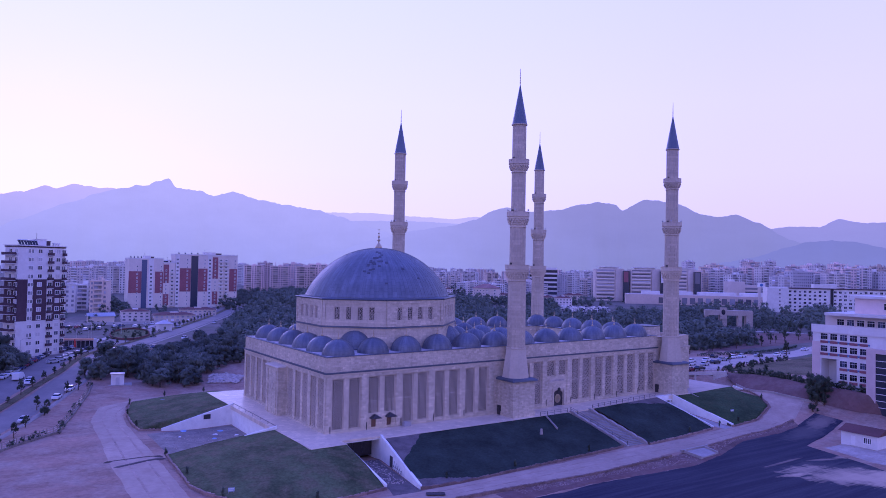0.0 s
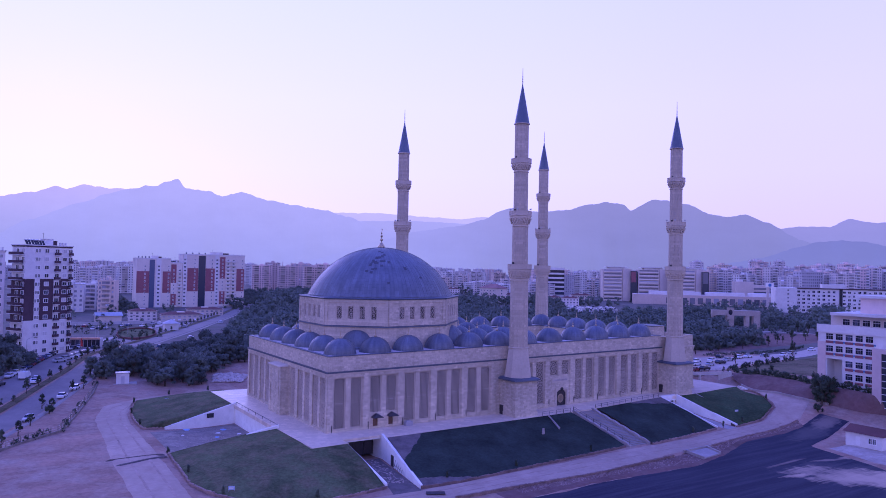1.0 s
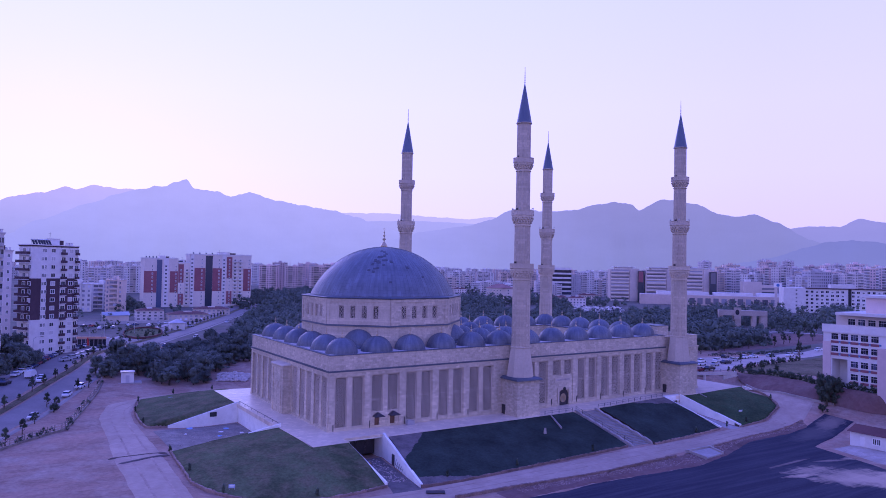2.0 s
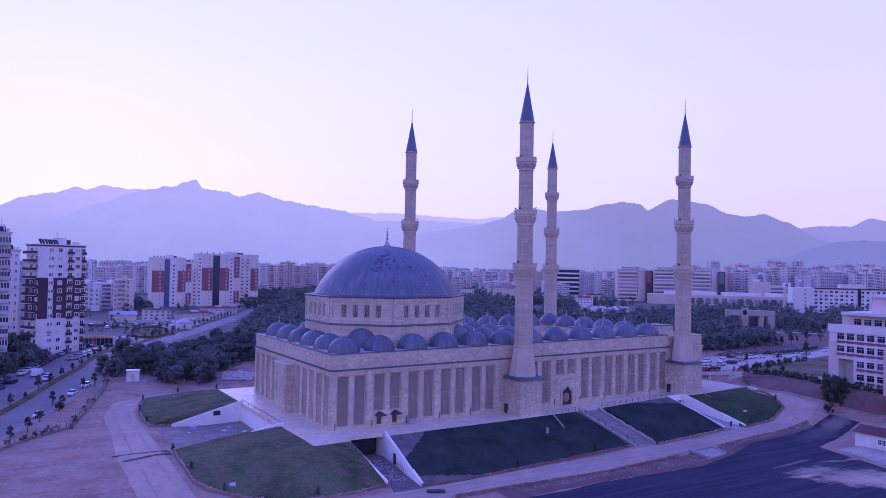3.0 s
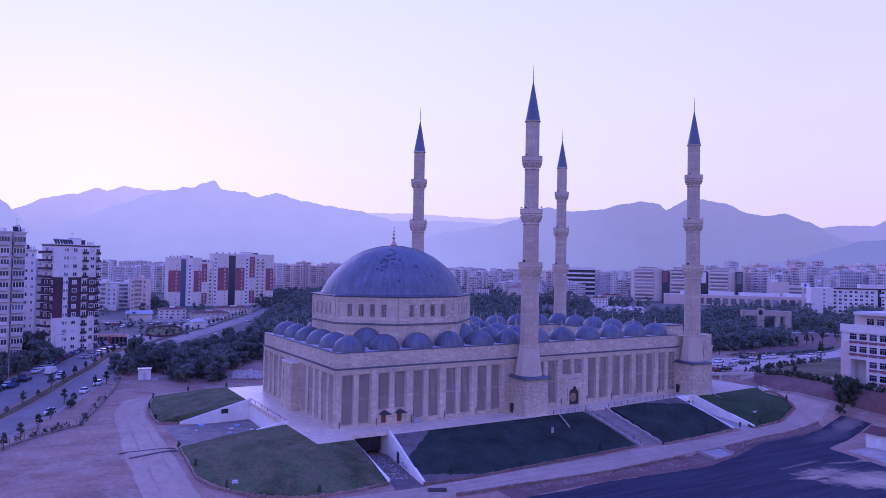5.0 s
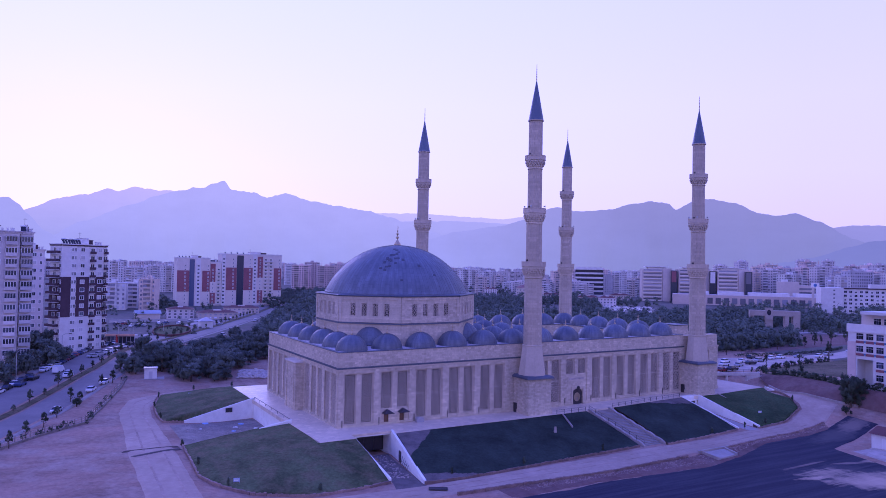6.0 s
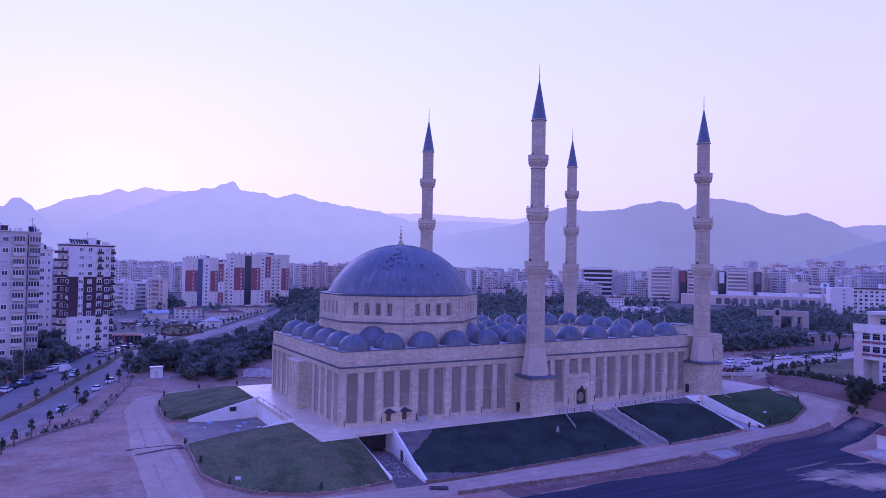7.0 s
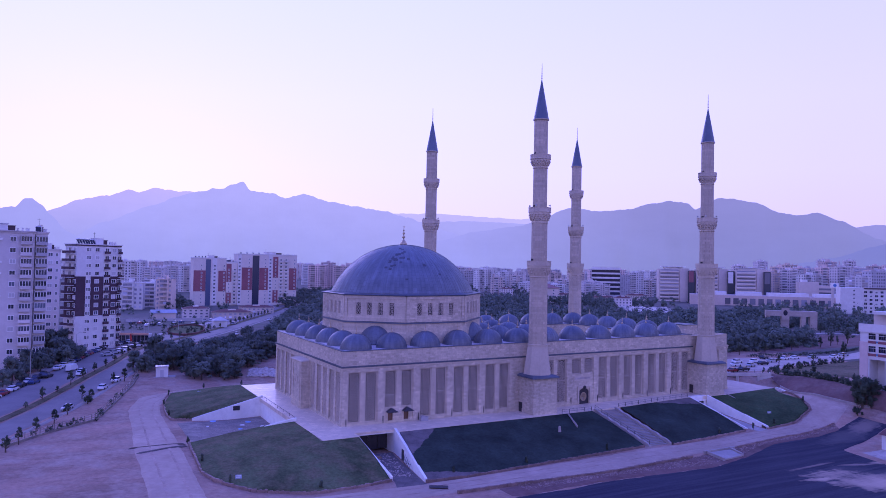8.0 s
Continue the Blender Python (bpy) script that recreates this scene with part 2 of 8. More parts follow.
def stained_asphalt(name):
    """Fresh dark asphalt: roller streaks, dust tracked along them and a spill of sand with frayed edges."""
    m, t, b = shader(name, 0.9, 0.0, 0.15)
    geo = node(t, "ShaderNodeNewGeometry")
    p = geo.outputs["Position"]
    run = node(t, "ShaderNodeMapping")
    run.inputs["Rotation"].default_value = (0, 0, radians(-13))
    run.inputs["Scale"].default_value = (0.045, 0.75, 1)
    t.links.new(p, run.inputs["Vector"])
    fine = noise_tex(t, p, 2.5, 6, 0.7)
    streaks = noise_tex(t, run.outputs[0], 1.0, 6, 0.62)
    c = mix(t, "MIX", ramp(t, streaks, [(0.42, 0.0), (0.72, 1.0)]), (0.032, 0.032, 0.050), (0.062, 0.061, 0.080))
    c = mix(t, "MULTIPLY", 1.0, c, ramp(t, fine, [(0.25, 0.8), (0.75, 1.2)]))
    ragged = noise_tex(t, p, 0.22, 6, 0.6)
    combed = noise_tex(t, run.outputs[0], 2.2, 5, 0.6)
    for cx, cy, rx, ry, turn, colour, most in SPILLS:
        mp = node(t, "ShaderNodeMapping")
        mp.vector_type = "TEXTURE"
        mp.inputs["Location"].default_value = (cx, cy, -4.7)
        mp.inputs["Rotation"].default_value = (0, 0, radians(turn))
        mp.inputs["Scale"].default_value = (rx, ry, 40)
        t.links.new(p, mp.inputs["Vector"])
        far = node(t, "ShaderNodeVectorMath", operation="LENGTH")
        t.links.new(mp.outputs[0], far.inputs[0])
        edge = math_node(t, "ADD", far.outputs["Value"], math_node(t, "MULTIPLY", math_node(t, "SUBTRACT", ragged, 0.5), 1.7))
        edge = math_node(t, "ADD", edge, math_node(t, "MULTIPLY", math_node(t, "SUBTRACT", combed, 0.5), 0.9))
        c = mix(t, "MIX", ramp(t, edge, [(0.3, most), (0.75, most * 0.55), (1.2, 0.0)]), c, colour)
    finish(t, b, c, fine, 0.25, 0.05)
    return m


SAND_TONE, DUST_TONE = (0.50, 0.375, 0.27), (0.105, 0.095, 0.098)
SPILLS = ((118, -39, 16, 3.4, 8, DUST_TONE, 0.9), (126, -37.5, 7, 3, 10, (0.22, 0.175, 0.15), 0.8), (90, -66, 18, 9, -45, DUST_TONE, 0.6), (86.5, -66.8, 14, 7.5, -46, SAND_TONE, 0.85), (94, -75, 13, 8.0, -40, SAND_TONE, 1.0),
          (77, -59.8, 4.6, 1.3, -12, SAND_TONE, 0.9), (84, -52.7, 6.5, 0.7, 2, SAND_TONE, 0.4), (94, -56.0, 6, 0.7, -18, SAND_TONE, 0.4), (100, -57, 3, 1.1, -10, SAND_TONE, 0.7))
ASPHALT = stained_asphalt("fresh_asphalt")
STREET = surface("street_asphalt", (0.205, 0.18, 0.168), rough=0.8, var=0.16, big=0.1, fine=2.0, bump=0.15)
PLAZA = surface("plaza_screed", (0.52, 0.43, 0.345), rough=0.9, var=0.14, big=0.2, fine=1.5, bump=0.15)
PAVED = surface("concrete_paving", (0.37, 0.325, 0.295), var=0.16, big=0.3, fine=2.0)
APRON = surface("dusty_apron", (0.42, 0.355, 0.30), var=0.2, big=0.2, fine=1.2, tint=(0.33, 0.27, 0.22))
PALE_STREET = surface("worn_pale_street", (0.42, 0.352, 0.30), var=0.18, big=0.1, fine=1.5)
SCRUB = surface("city_ground", (0.125, 0.112, 0.10), rough=0.95, var=0.35, big=0.02, fine=0.3, bump=0.5, tint=(0.09, 0.10, 0.065))
RAMP_FLOOR = surface("dusty_concrete", (0.25, 0.215, 0.178), rough=0.9, var=0.3, big=0.25, fine=2.0, bump=0.2, tint=(0.19, 0.16, 0.135))
STEP_STONE = surface("worn_step_stone", (0.29, 0.255, 0.225), var=0.16, big=0.3, fine=2.0)
KERB = surface("rubble_kerb", (0.26, 0.18, 0.148), var=0.3, big=0.6, fine=3.0, bump=0.6, rnd=0.25)
ROCK = surface("rubble_stone", (0.36, 0.29, 0.245), var=0.25, big=0.8, fine=3.0, bump=0.5, rnd=0.25)
PALE_ROCK = surface("quarried_stone", (0.45, 0.39, 0.345), var=0.25, big=0.8, fine=3.0, bump=0.5)
RUT = surface("trodden_rut", (0.37, 0.268, 0.20), rough=0.95, var=0.3, big=0.2, fine=1.2, bump=0.5, tint=(0.40, 0.30, 0.24))
BARK = surface("bark", (0.09, 0.065, 0.05), var=0.3, fine=5.0, bump=0.6)
PINE = leafy("pine_foliage", (0.066, 0.085, 0.070), (0.112, 0.136, 0.104))
PINE_NEAR = leafy("grove_foliage", (0.080, 0.100, 0.084), (0.130, 0.154, 0.122))
SHRUB = leafy("shrub_foliage", (0.042, 0.058, 0.040), (0.070, 0.090, 0.056))
METAL = surface("dark_steel", (0.06, 0.06, 0.065), rough=0.5, metal=0.6, var=0.1, bump=0.0)
PALE_METAL = surface("galvanised_steel", (0.45, 0.45, 0.46), rough=0.45, metal=0.6, var=0.1, bump=0.0)
ROSE_TILES = surface("faded_roof_tiles", (0.30, 0.17, 0.15), var=0.2, fine=2.0, bump=0.4)
SOLAR = surface("solar_collector", (0.03, 0.032, 0.045), rough=0.55, var=0.1, bump=0.0, spec=0.2)
TILE_RED = surface("roof_tiles", (0.13, 0.06, 0.055), var=0.2, fine=2.0, bump=0.4)
RUBBER = surface("tyre_rubber", (0.02, 0.02, 0.02), rough=0.9, var=0.1, bump=0.0)


# Building aids
class Geo:
    """Collects boxes, prisms and turned forms and hands them over as one mesh."""

    def __init__(self):
        self.v, self.f, self.mi = [], [], []

    def add(self, verts, faces, mi=0):
        k = len(self.v)
        self.v += [tuple(p) for p in verts]
        self.f += [tuple(i + k for i in f) for f in faces]
        self.mi += [mi] * len(faces)
        return self

    def box(self, x0, y0, z0, x1, y1, z1, mi=0):
        return self.add([(x0, y0, z0), (x1, y0, z0), (x1, y1, z0), (x0, y1, z0), (x0, y0, z1), (x1, y0, z1), (x1, y1, z1), (x0, y1, z1)],
                        [(0, 3, 2, 1), (4, 5, 6, 7), (0, 1, 5, 4), (1, 2, 6, 5), (2, 3, 7, 6), (3, 0, 4, 7)], mi)

    def prism(self, pts, z0, z1, mi=0, top=None):
        n = len(pts)
        top = top or pts
        return self.add([(x, y, z0) for x, y in pts] + [(x, y, z1) for x, y in top],
                        [tuple(range(n - 1, -1, -1)), tuple(range(n, 2 * n))] + [(i, (i + 1) % n, n + (i + 1) % n, n + i) for i in range(n)], mi)

    def turn(self, prof, n=24, cx=0, cy=0, phase=0.0, wave=0.0, mi=0):
        """Profile of (radius, height), turned about the vertical; wave flutes every second edge."""
        vs, fs = [], []
        for r, z in prof:
            for i in range(n):
                a = phase + 2 * math.pi * i / n
                q = r * (1 - wave * (i % 2))
                vs.append((cx + q * math.cos(a), cy + q * math.sin(a), z))
        for j in range(len(prof) - 1):
            for i in range(n):
                k = (i + 1) % n
                fs.append((j * n + i, j * n + k, (j + 1) * n + k, (j + 1) * n + i))
        fs.append(tuple(range(n - 1, -1, -1)))
        fs.append(tuple((len(prof) - 1) * n + i for i in range(n)))
        return self.add(vs, fs, mi)

    def beam(self, a, b, w, h=None, mi=0):
        """A bar of w by h from a to b."""
        a, b = Vector(a), Vector(b)
        h = h or w
        d = (b - a).normalized()
        s = d.cross(Vector((0, 0, 1)))
        s = Vector((1, 0, 0)) if s.length < 1e-4 else s.normalized()
        u = s.cross(d)
        vs = [p + s * i * w / 2 + u * j * h / 2 for p in (a, b) for i, j in ((-1, -1), (1, -1), (1, 1), (-1, 1))]
        return self.add(vs, [(0, 1, 2, 3), (7, 6, 5, 4), (0, 4, 5, 1), (1, 5, 6, 2), (2, 6, 7, 3), (3, 7, 4, 0)], mi)

    def mesh(self, name, *mats, smooth=False):
        me = bpy.data.meshes.new(name)
        me.from_pydata(self.v, [], self.f)
        for m in mats:
            me.materials.append(m)
        me.polygons.foreach_set("material_index", self.mi)
        if smooth:
            me.polygons.foreach_set("use_smooth", [True] * len(self.f))
        me.update()
        return me


def thing(name, label, category, group="", m=None, kind=""):
    ob = new(name)
    if m is not None:
        ob.matrix_basis = m
    return tagged(ob, label, category, group, kind)


def part(name, me, parent=None, label="", m=None, kind=""):
    ob = new(name, me)
    ob.parent = parent
    if m is not None:
        ob.matrix_basis = m
    return tagged(ob, label, kind=kind)


def solid(name, geo, mat, label, category, group="", m=None, kind="", smooth=False):
    ob = new(name, geo.mesh(name, mat, smooth=smooth))
    if m is not None:
        ob.matrix_basis = m
    return tagged(ob, label, category, group, kind)


def step(t):
    t = min(1.0, max(0.0, t))
    return t * t * (3 - 2 * t)


def ground_z(x, y):
    """Height of the land: a levelled basin round the mosque that climbs to the streets."""
    basin = -4.8 + 5.4 * (1 - (1 - step((x + 0.9 * (y + 25) - 98) / 50)) * (1 - step((y - 50) / 100)) * (1 - 0.3 * step((-15 - x) / 20)))
    side = (x - 136) * 0.65 + (y - 16.6) * 0.76
    cut = 1.5 * step(-side / 3) * step((x - 132) / 5) * step((y + 20) / 15) * step((152 - x) / 6)
    under = 1.5 * step((1.5 - side) / 3) * step((side + 9) / 4) * step((x - 133) / 3) * step((150 - x) / 5) * step((y + 4) / 5)
    return basin - cut - under + 1.6 * step((x - 137) / 12) * step((y + 50) / 20) * (1 - step((y - 120) / 200))


def terrace_z(x):
    return 0.8 * step((x - 54) / 45)


def along(pts, n):
    """n points evenly spaced along a polyline."""
    pts = [Vector(p) for p in pts]
    lens = [0.0]
    for a, b in zip(pts, pts[1:]):
        lens.append(lens[-1] + (b - a).length)
    out = []
    for i in range(n):
        d = lens[-1] * i / (n - 1)
        k = max(j for j in range(len(pts) - 1) if lens[j] <= d + 1e-9)
        seg = lens[k + 1] - lens[k]
        out.append(pts[k].lerp(pts[k + 1], (d - lens[k]) / seg if seg else 0))
    return out


# Land, roads and lawns
def axis_steps(lo, hi, d, reach, grow=1.35):
    a = [lo + d * i for i in range(int((hi - lo) / d) + 1)]
    s, x = d, a[-1]
    while x < reach:
        s *= grow
        x = min(reach, x + s)
        a.append(x)
    s, x = d, a[0]
    while x > -reach:
        s *= grow
        x = max(-reach, x - s)
        a.insert(0, x)
    return a


def land():
    xs, ys = axis_steps(-92, 212, 4, 4900), axis_steps(-124, 212, 4, 4900)
    g = Geo()
    vs = []
    for y in ys:
        for x in xs:
            z = ground_z(x, y)
            if -3 < x < 134 and -6 < y < 60:
                z = -5.2
            elif -92 < x < 212 and -124 < y < 212:
                z += 0.10 * (noise.noise((x * 0.09, y * 0.09, 0)) - 0.2)
            vs.append((x, y, z))
    n = len(xs)
    fs = [(j * n + i, j * n + i + 1, (j + 1) * n + i + 1, (j + 1) * n + i) for j in range(len(ys) - 1) for i in range(n - 1)]
    g.add(vs, fs)
    for k, f in enumerate(fs):
        x, y, _ = vs[f[0]]
        if y > 175 or (x > 175 and y > 60) or x > 210 or y < -200 or x < -95:
            g.mi[k] = 1
    ob = new("ground", g.mesh("ground", DIRT, SCRUB, smooth=True))
    return tagged(ob, "bare reddish earth spreading out to the city and horizon", "ground", kind="structure")


def sheet(name, a, b, mat, label, category, lift=0.12, n=60, m=10, rough_edge=0.0, kind="structure", thick=0.25):
    """A paved or trodden strip draped on the land between two edge lines."""
    ea, eb = along([(x, y, 0) for x, y in a], n), along([(x, y, 0) for x, y in b], n)
    vs = []
    for i in range(n):
        for j in range(m + 1):
            p = ea[i].lerp(eb[i], j / m)
            if j in (0, m) and rough_edge:
                d = (eb[i] - ea[i]).normalized()
                p = p + d * rough_edge * noise.noise((p.x * 0.35, p.y * 0.35, j))
            vs.append((p.x, p.y, ground_z(p.x, p.y) + lift - (thick if j in (0, m) or i in (0, n - 1) else 0)))
    fs = [(i * (m + 1) + j, i * (m + 1) + j + 1, (i + 1) * (m + 1) + j + 1, (i + 1) * (m + 1) + j) for i in range(n - 1) for j in range(m)]
    g = Geo().add(vs, fs)
    ob = solid(name, g, mat, label, category, kind=kind)
    return ob


land()
FRONT_KERB_MID = [(5.9, -29.4), (14.4, -29.8), (41.6, -27.6), (63.2, -25.9)]
FRONT_KERB_EAST = [(70.9, -27.3), (83.9, -26.1), (98.9, -24.0)]
sheet("path", [(-34, -31), (-14, -29), (5.9, -30.2), (41, -28.4), (65, -27.3), (84, -27), (100, -25), (115, -27), (125.7, -23.8), (130.5, -18), (138, -3), (150, 8)],
      [(-34, -37), (-14, -37), (4.3, -36.8), (19.6, -37.4), (41, -38.5), (73.8, -34.9), (100, -33), (123, -32.6), (138, -27), (146, -19), (151, -9), (158, 4)],
      TRACK, "pale trodden gravel path skirting the lawns", "path", lift=0.16, n=110, rough_edge=0.7)
sheet("track", [(-44, -60), (-41.2, -18.9), (-40.9, 6.8), (-38.5, 52.9), (-34.4, 68.2), (-19, 81.5), (8, 83)],
      [(-33, -60), (-32.2, -15.5), (-31.3, 9.9), (-31, 45), (-30, 57), (-26, 73.6), (4, 76)],
      TRACK, "pale rutted dirt track curving round the lawns", "dirt track", lift=0.14, n=110, rough_edge=0.4)
for off in (0.3, 0.68):
    ra = [(-44, -60), (-41.2, -18.9), (-40.9, 6.8), (-38.5, 52.9), (-34.4, 68.2), (-19, 81.5), (8, 83)]
    rb = [(-33, -60), (-32.2, -15.5), (-31.3, 9.9), (-31, 45), (-30, 57), (-26, 73.6), (4, 76)]
    mid = [(a[0] + (b[0] - a[0]) * off, a[1] + (b[1] - a[1]) * off) for a, b in zip(ra, rb)]
    wide = [(a[0] + (b[0] - a[0]) * (off + 0.09), a[1] + (b[1] - a[1]) * (off + 0.09)) for a, b in zip(ra, rb)]
    sheet("wheel_rut", mid, wide, RUT, "worn wheel rut in the dirt track", "rut", lift=0.17, n=110, m=3, rough_edge=1.1, thick=0.1)
pa = [(-14, -31), (5.9, -32.2), (41, -31), (65, -29.5), (84, -29), (100, -27), (118, -28)]
for off in (0.0, -2.6):
    sheet("wheel_rut", [(x, y + off) for x, y in pa], [(x, y + off - 0.7) for x, y in pa], RUT, "worn wheel rut in the gravel path", "rut", lift=0.19, n=110, m=3, rough_edge=0.9, thick=0.1)
sheet("asphalt_yard", [(-5, -43.5), (16.5, -42.3), (37.7, -41.8), (65.1, -43.4), (77.4, -40.9), (93.1, -35.5), (106, -34.9), (118.9, -34.9), (132, -33)],
      [(-5, -120), (16.5, -118), (37.7, -115), (65.1, -108), (86, -95), (98.5, -64), (103, -47), (113, -44.5), (133, -40.4)],
      ASPHALT, "freshly laid dark asphalt with roller streaks", "asphalt", lift=0.12, n=90, m=26, rough_edge=0.6)


sheet("hut_apron", [(105.2, -49.2), (112, -49.4), (121, -49.6), (130, -50)], [(101, -64), (104, -68), (112, -72), (121, -74)],
      APRON, "pale concrete apron round the small hut", "apron", lift=0.17, n=24, m=8)
# Boulevard: two carriageways with a planted strip between
MEDIAN = [(-75, 30), (-61.3, 62.9), (-53.6, 82.7), (-47.3, 99.2), (-37.9, 122.6), (-26.1, 160.0), (-4, 199), (30, 262), (75, 352), (120, 452), (180, 600)]


def offset(line, d):
    out = []
    for i, p in enumerate(line):
        a, b = Vector(line[max(0, i - 1)]), Vector(line[min(len(line) - 1, i + 1)])
        t = (b - a).normalized()
        out.append((p[0] + t.y * d, p[1] - t.x * d))
    return out


sheet("road", offset(MEDIAN, 1.2), offset(MEDIAN, 10.5), STREET, "grey asphalt carriageway beside the earth lot", "road", lift=0.12, n=90, m=6)
sheet("road", offset(MEDIAN, -1.2), offset(MEDIAN, -13.5), STREET, "grey asphalt carriageway lined with parked cars", "road", lift=0.12, n=90, m=6)
sheet("median", offset(MEDIAN, -1.2), offset(MEDIAN, 1.2), DRY_GRASS, "narrow grassed strip between the carriageways", "verge", lift=0.3, n=90, m=4)
sheet("pavement", offset(MEDIAN, -13.5), offset(MEDIAN, -17.5), PAVED, "concrete pavement in front of the apartment towers", "pavement", lift=0.28, n=90, m=3)
sheet("pavement", offset(MEDIAN, 10.5), offset(MEDIAN, 12.0), STEP_STONE, "narrow dusty pavement along the earth lot", "pavement", lift=0.26, n=90, m=3)
# Street and parking beyond the east bank
sheet("street", [(138, 19.5), (147, 17.5), (159, 14.4), (188, 21), (228, 25), (298, 42), (420, 80)], [(138, 44), (158, 47), (176, 45.5), (200, 37.5), (236, 37.5), (298, 54), (420, 95)],
      PALE_STREET, "pale paved street with parked cars", "street", lift=0.12, n=60, m=8)
BANK_FOOT = [(149.5, 8.0), (143, -1), (140.8, -5.7), (138.1, -12.2), (136.2, -20), (137.0, -26.7), (138.3, -31.9), (140, -40), (146, -50)]
BANK_CREST = [(152.5, 9.0, 1.9), (152.3, 3.9, 2.5), (150.2, -2.5, 3.2), (149.2, -8, 3.5), (148.0, -15.6, 3.6), (145.0, -21, 3.7), (143.2, -26, 3.8), (142.8, -34, 3.9), (143.0, -42, 3.6), (146.5, -51, 1.2)]
BANK_BACK = [(160, 13), (166, 6), (166, -3), (164, -9), (161, -16), (156, -22), (152, -27), (152, -35), (152, -43), (151, -52)]


def crest_z(x, y):
    """Height of the bank's crest beside a place."""
    return min(((x - px) ** 2 + (y - py) ** 2, pz) for px, py, pz in BANK_CREST)[1]


foot, crest, back = (along(line, 70) for line in ([(x, y, ground_z(x, y) + 0.1) for x, y in BANK_FOOT], BANK_CREST, [(x, y, ground_z(x, y) + 0.1) for x, y in BANK_BACK]))
vs = []
for i in range(70):
    for k in range(13):
        p = foot[i].lerp(crest[i], k / 8) if k <= 8 else crest[i].lerp(back[i], (k - 8) / 4)
        q = 0.25 * noise.noise((p.x * 0.25, p.y * 0.25, 7)) * min(1, k, 12 - k)
        vs.append((p.x, p.y, p.z + q + (0.5 * math.sin(math.pi * k / 8) if k <= 8 else 0)))
g = Geo().add(vs, [(i * 13 + k, i * 13 + k + 1, (i + 1) * 13 + k + 1, (i + 1) * 13 + k) for i in range(69) for k in range(12)])
g.mi = [0 if k < 8 else 1 for i in range(69) for k in range(12)]
tagged(new("bank", g.mesh("bank", BANK, DRY_GRASS, smooth=True)), "bare reddish earth bank rising to the office building", "bank", kind="structure")
sheet("earth_strip", [(196, 50), (250, 55), (300, 58), (345, 66)], [(214, 60), (262, 70), (318, 104), (352, 86)], BANK, "bare reddish earth slope beyond the street", "bank", lift=0.22, n=40, m=8, rough_edge=0.8)
sheet("sidewalk", [(300, 108), (331, 107), (338, 94), (337, 79), (348, 60)], [(304, 112), (334, 111), (342, 95), (341, 79), (352, 61)], PAVED, "pale pavement below a row of round trees", "pavement", lift=0.3, n=40, m=3)
sheet("verge", [(158, 11), (166, 2), (172, -8), (190, -10)], [(166, 16), (188, 19), (215, 21.5), (240, 25)], DRY_GRASS, "dry patchy grass beside the office building", "verge", lift=0.2, n=30, m=10, rough_edge=0.5)


def lawn(name, upper, lower, mat, label, n=60, m=22, bare=None, swell=0.35):
    """A grassed slope lofted from the terrace's edge down to its kerb."""
    eu = along([(x, y, terrace_z(x) - 0.06) for x, y in upper], n)
    el = along([(x, y, ground_z(x, y) + 0.42) for x, y in lower], n)
    g = Geo()
    vs = []
    for i in range(n):
        for j in range(m + 1):
            f = j / m
            p = eu[i].lerp(el[i], f)
            s = math.sin(math.pi * f)
            p.z += swell * s + 0.10 * s * noise.noise((p.x * 0.3, p.y * 0.3, 3))
            vs.append(p)
    k = len(vs)
    for i in range(n):
        vs.append((el[i].x, el[i].y, el[i].z - 1.5))
    g.v = [tuple(p) for p in vs]
    for i in range(n - 1):
        for j in range(m):
            c = (i + 0.5) / (n - 1), (j + 0.5) / m
            g.f.append((i * (m + 1) + j, i * (m + 1) + j + 1, (i + 1) * (m + 1) + j + 1, (i + 1) * (m + 1) + j))
            p = vs[i * (m + 1) + j]
            g.mi.append(1 if bare and bare(c[0] + 0.010 * noise.noise((p[0] * 0.4, p[1] * 0.4, 0)), c[1] + 0.03 * noise.noise((p[0] * 0.3, p[1] * 0.3, 5))) else 0)
        g.f.append((i * (m + 1) + m, k + i, k + i + 1, (i + 1) * (m + 1) + m))
        g.mi.append(0)
    for i in (0, n - 1):
        q = len(g.v)
        for j in range(m + 1):
            p = g.v[i * (m + 1) + j]
            g.v.append((p[0], p[1], min(p[2], ground_z(p[0], p[1])) - 0.4))
        for j in range(m):
            g.f.append((i * (m + 1) + j, i * (m + 1) + j + 1, q + j + 1, q + j))
            g.mi.append(1)
    ob = new(name, g.mesh(name, mat, GRAVEL, smooth=True))
    return tagged(ob, label, "lawn", kind="structure")


WEST_LAWN_KERB = [(-29.7, 11.0), (-30.4, -2.0), (-31.0, -12.1), (-29.7, -17.2), (-27.7, -21.0), (-24.8, -24.3), (-14.1, -27.5), (-5.5, -27.2), (0.2, -26.0)]
lawn("lawn", [(-7.2, 9.8), (-7.4, 2), (-7.6, -5), (-8.0, -10.2), (-6, -10.3), (0.2, -9.9)], WEST_LAWN_KERB, GRASS,
     "worn green lawn sloping from the terrace corner to its stone kerb", n=90, m=30)
BACK_LAWN_KERB = [(-24.5, 38.5), (-29.8, 37.6), (-30.0, 45.1), (-29.0, 58.0), (-25.2, 73.3), (-15.6, 79.2), (-2.3, 80.2)]
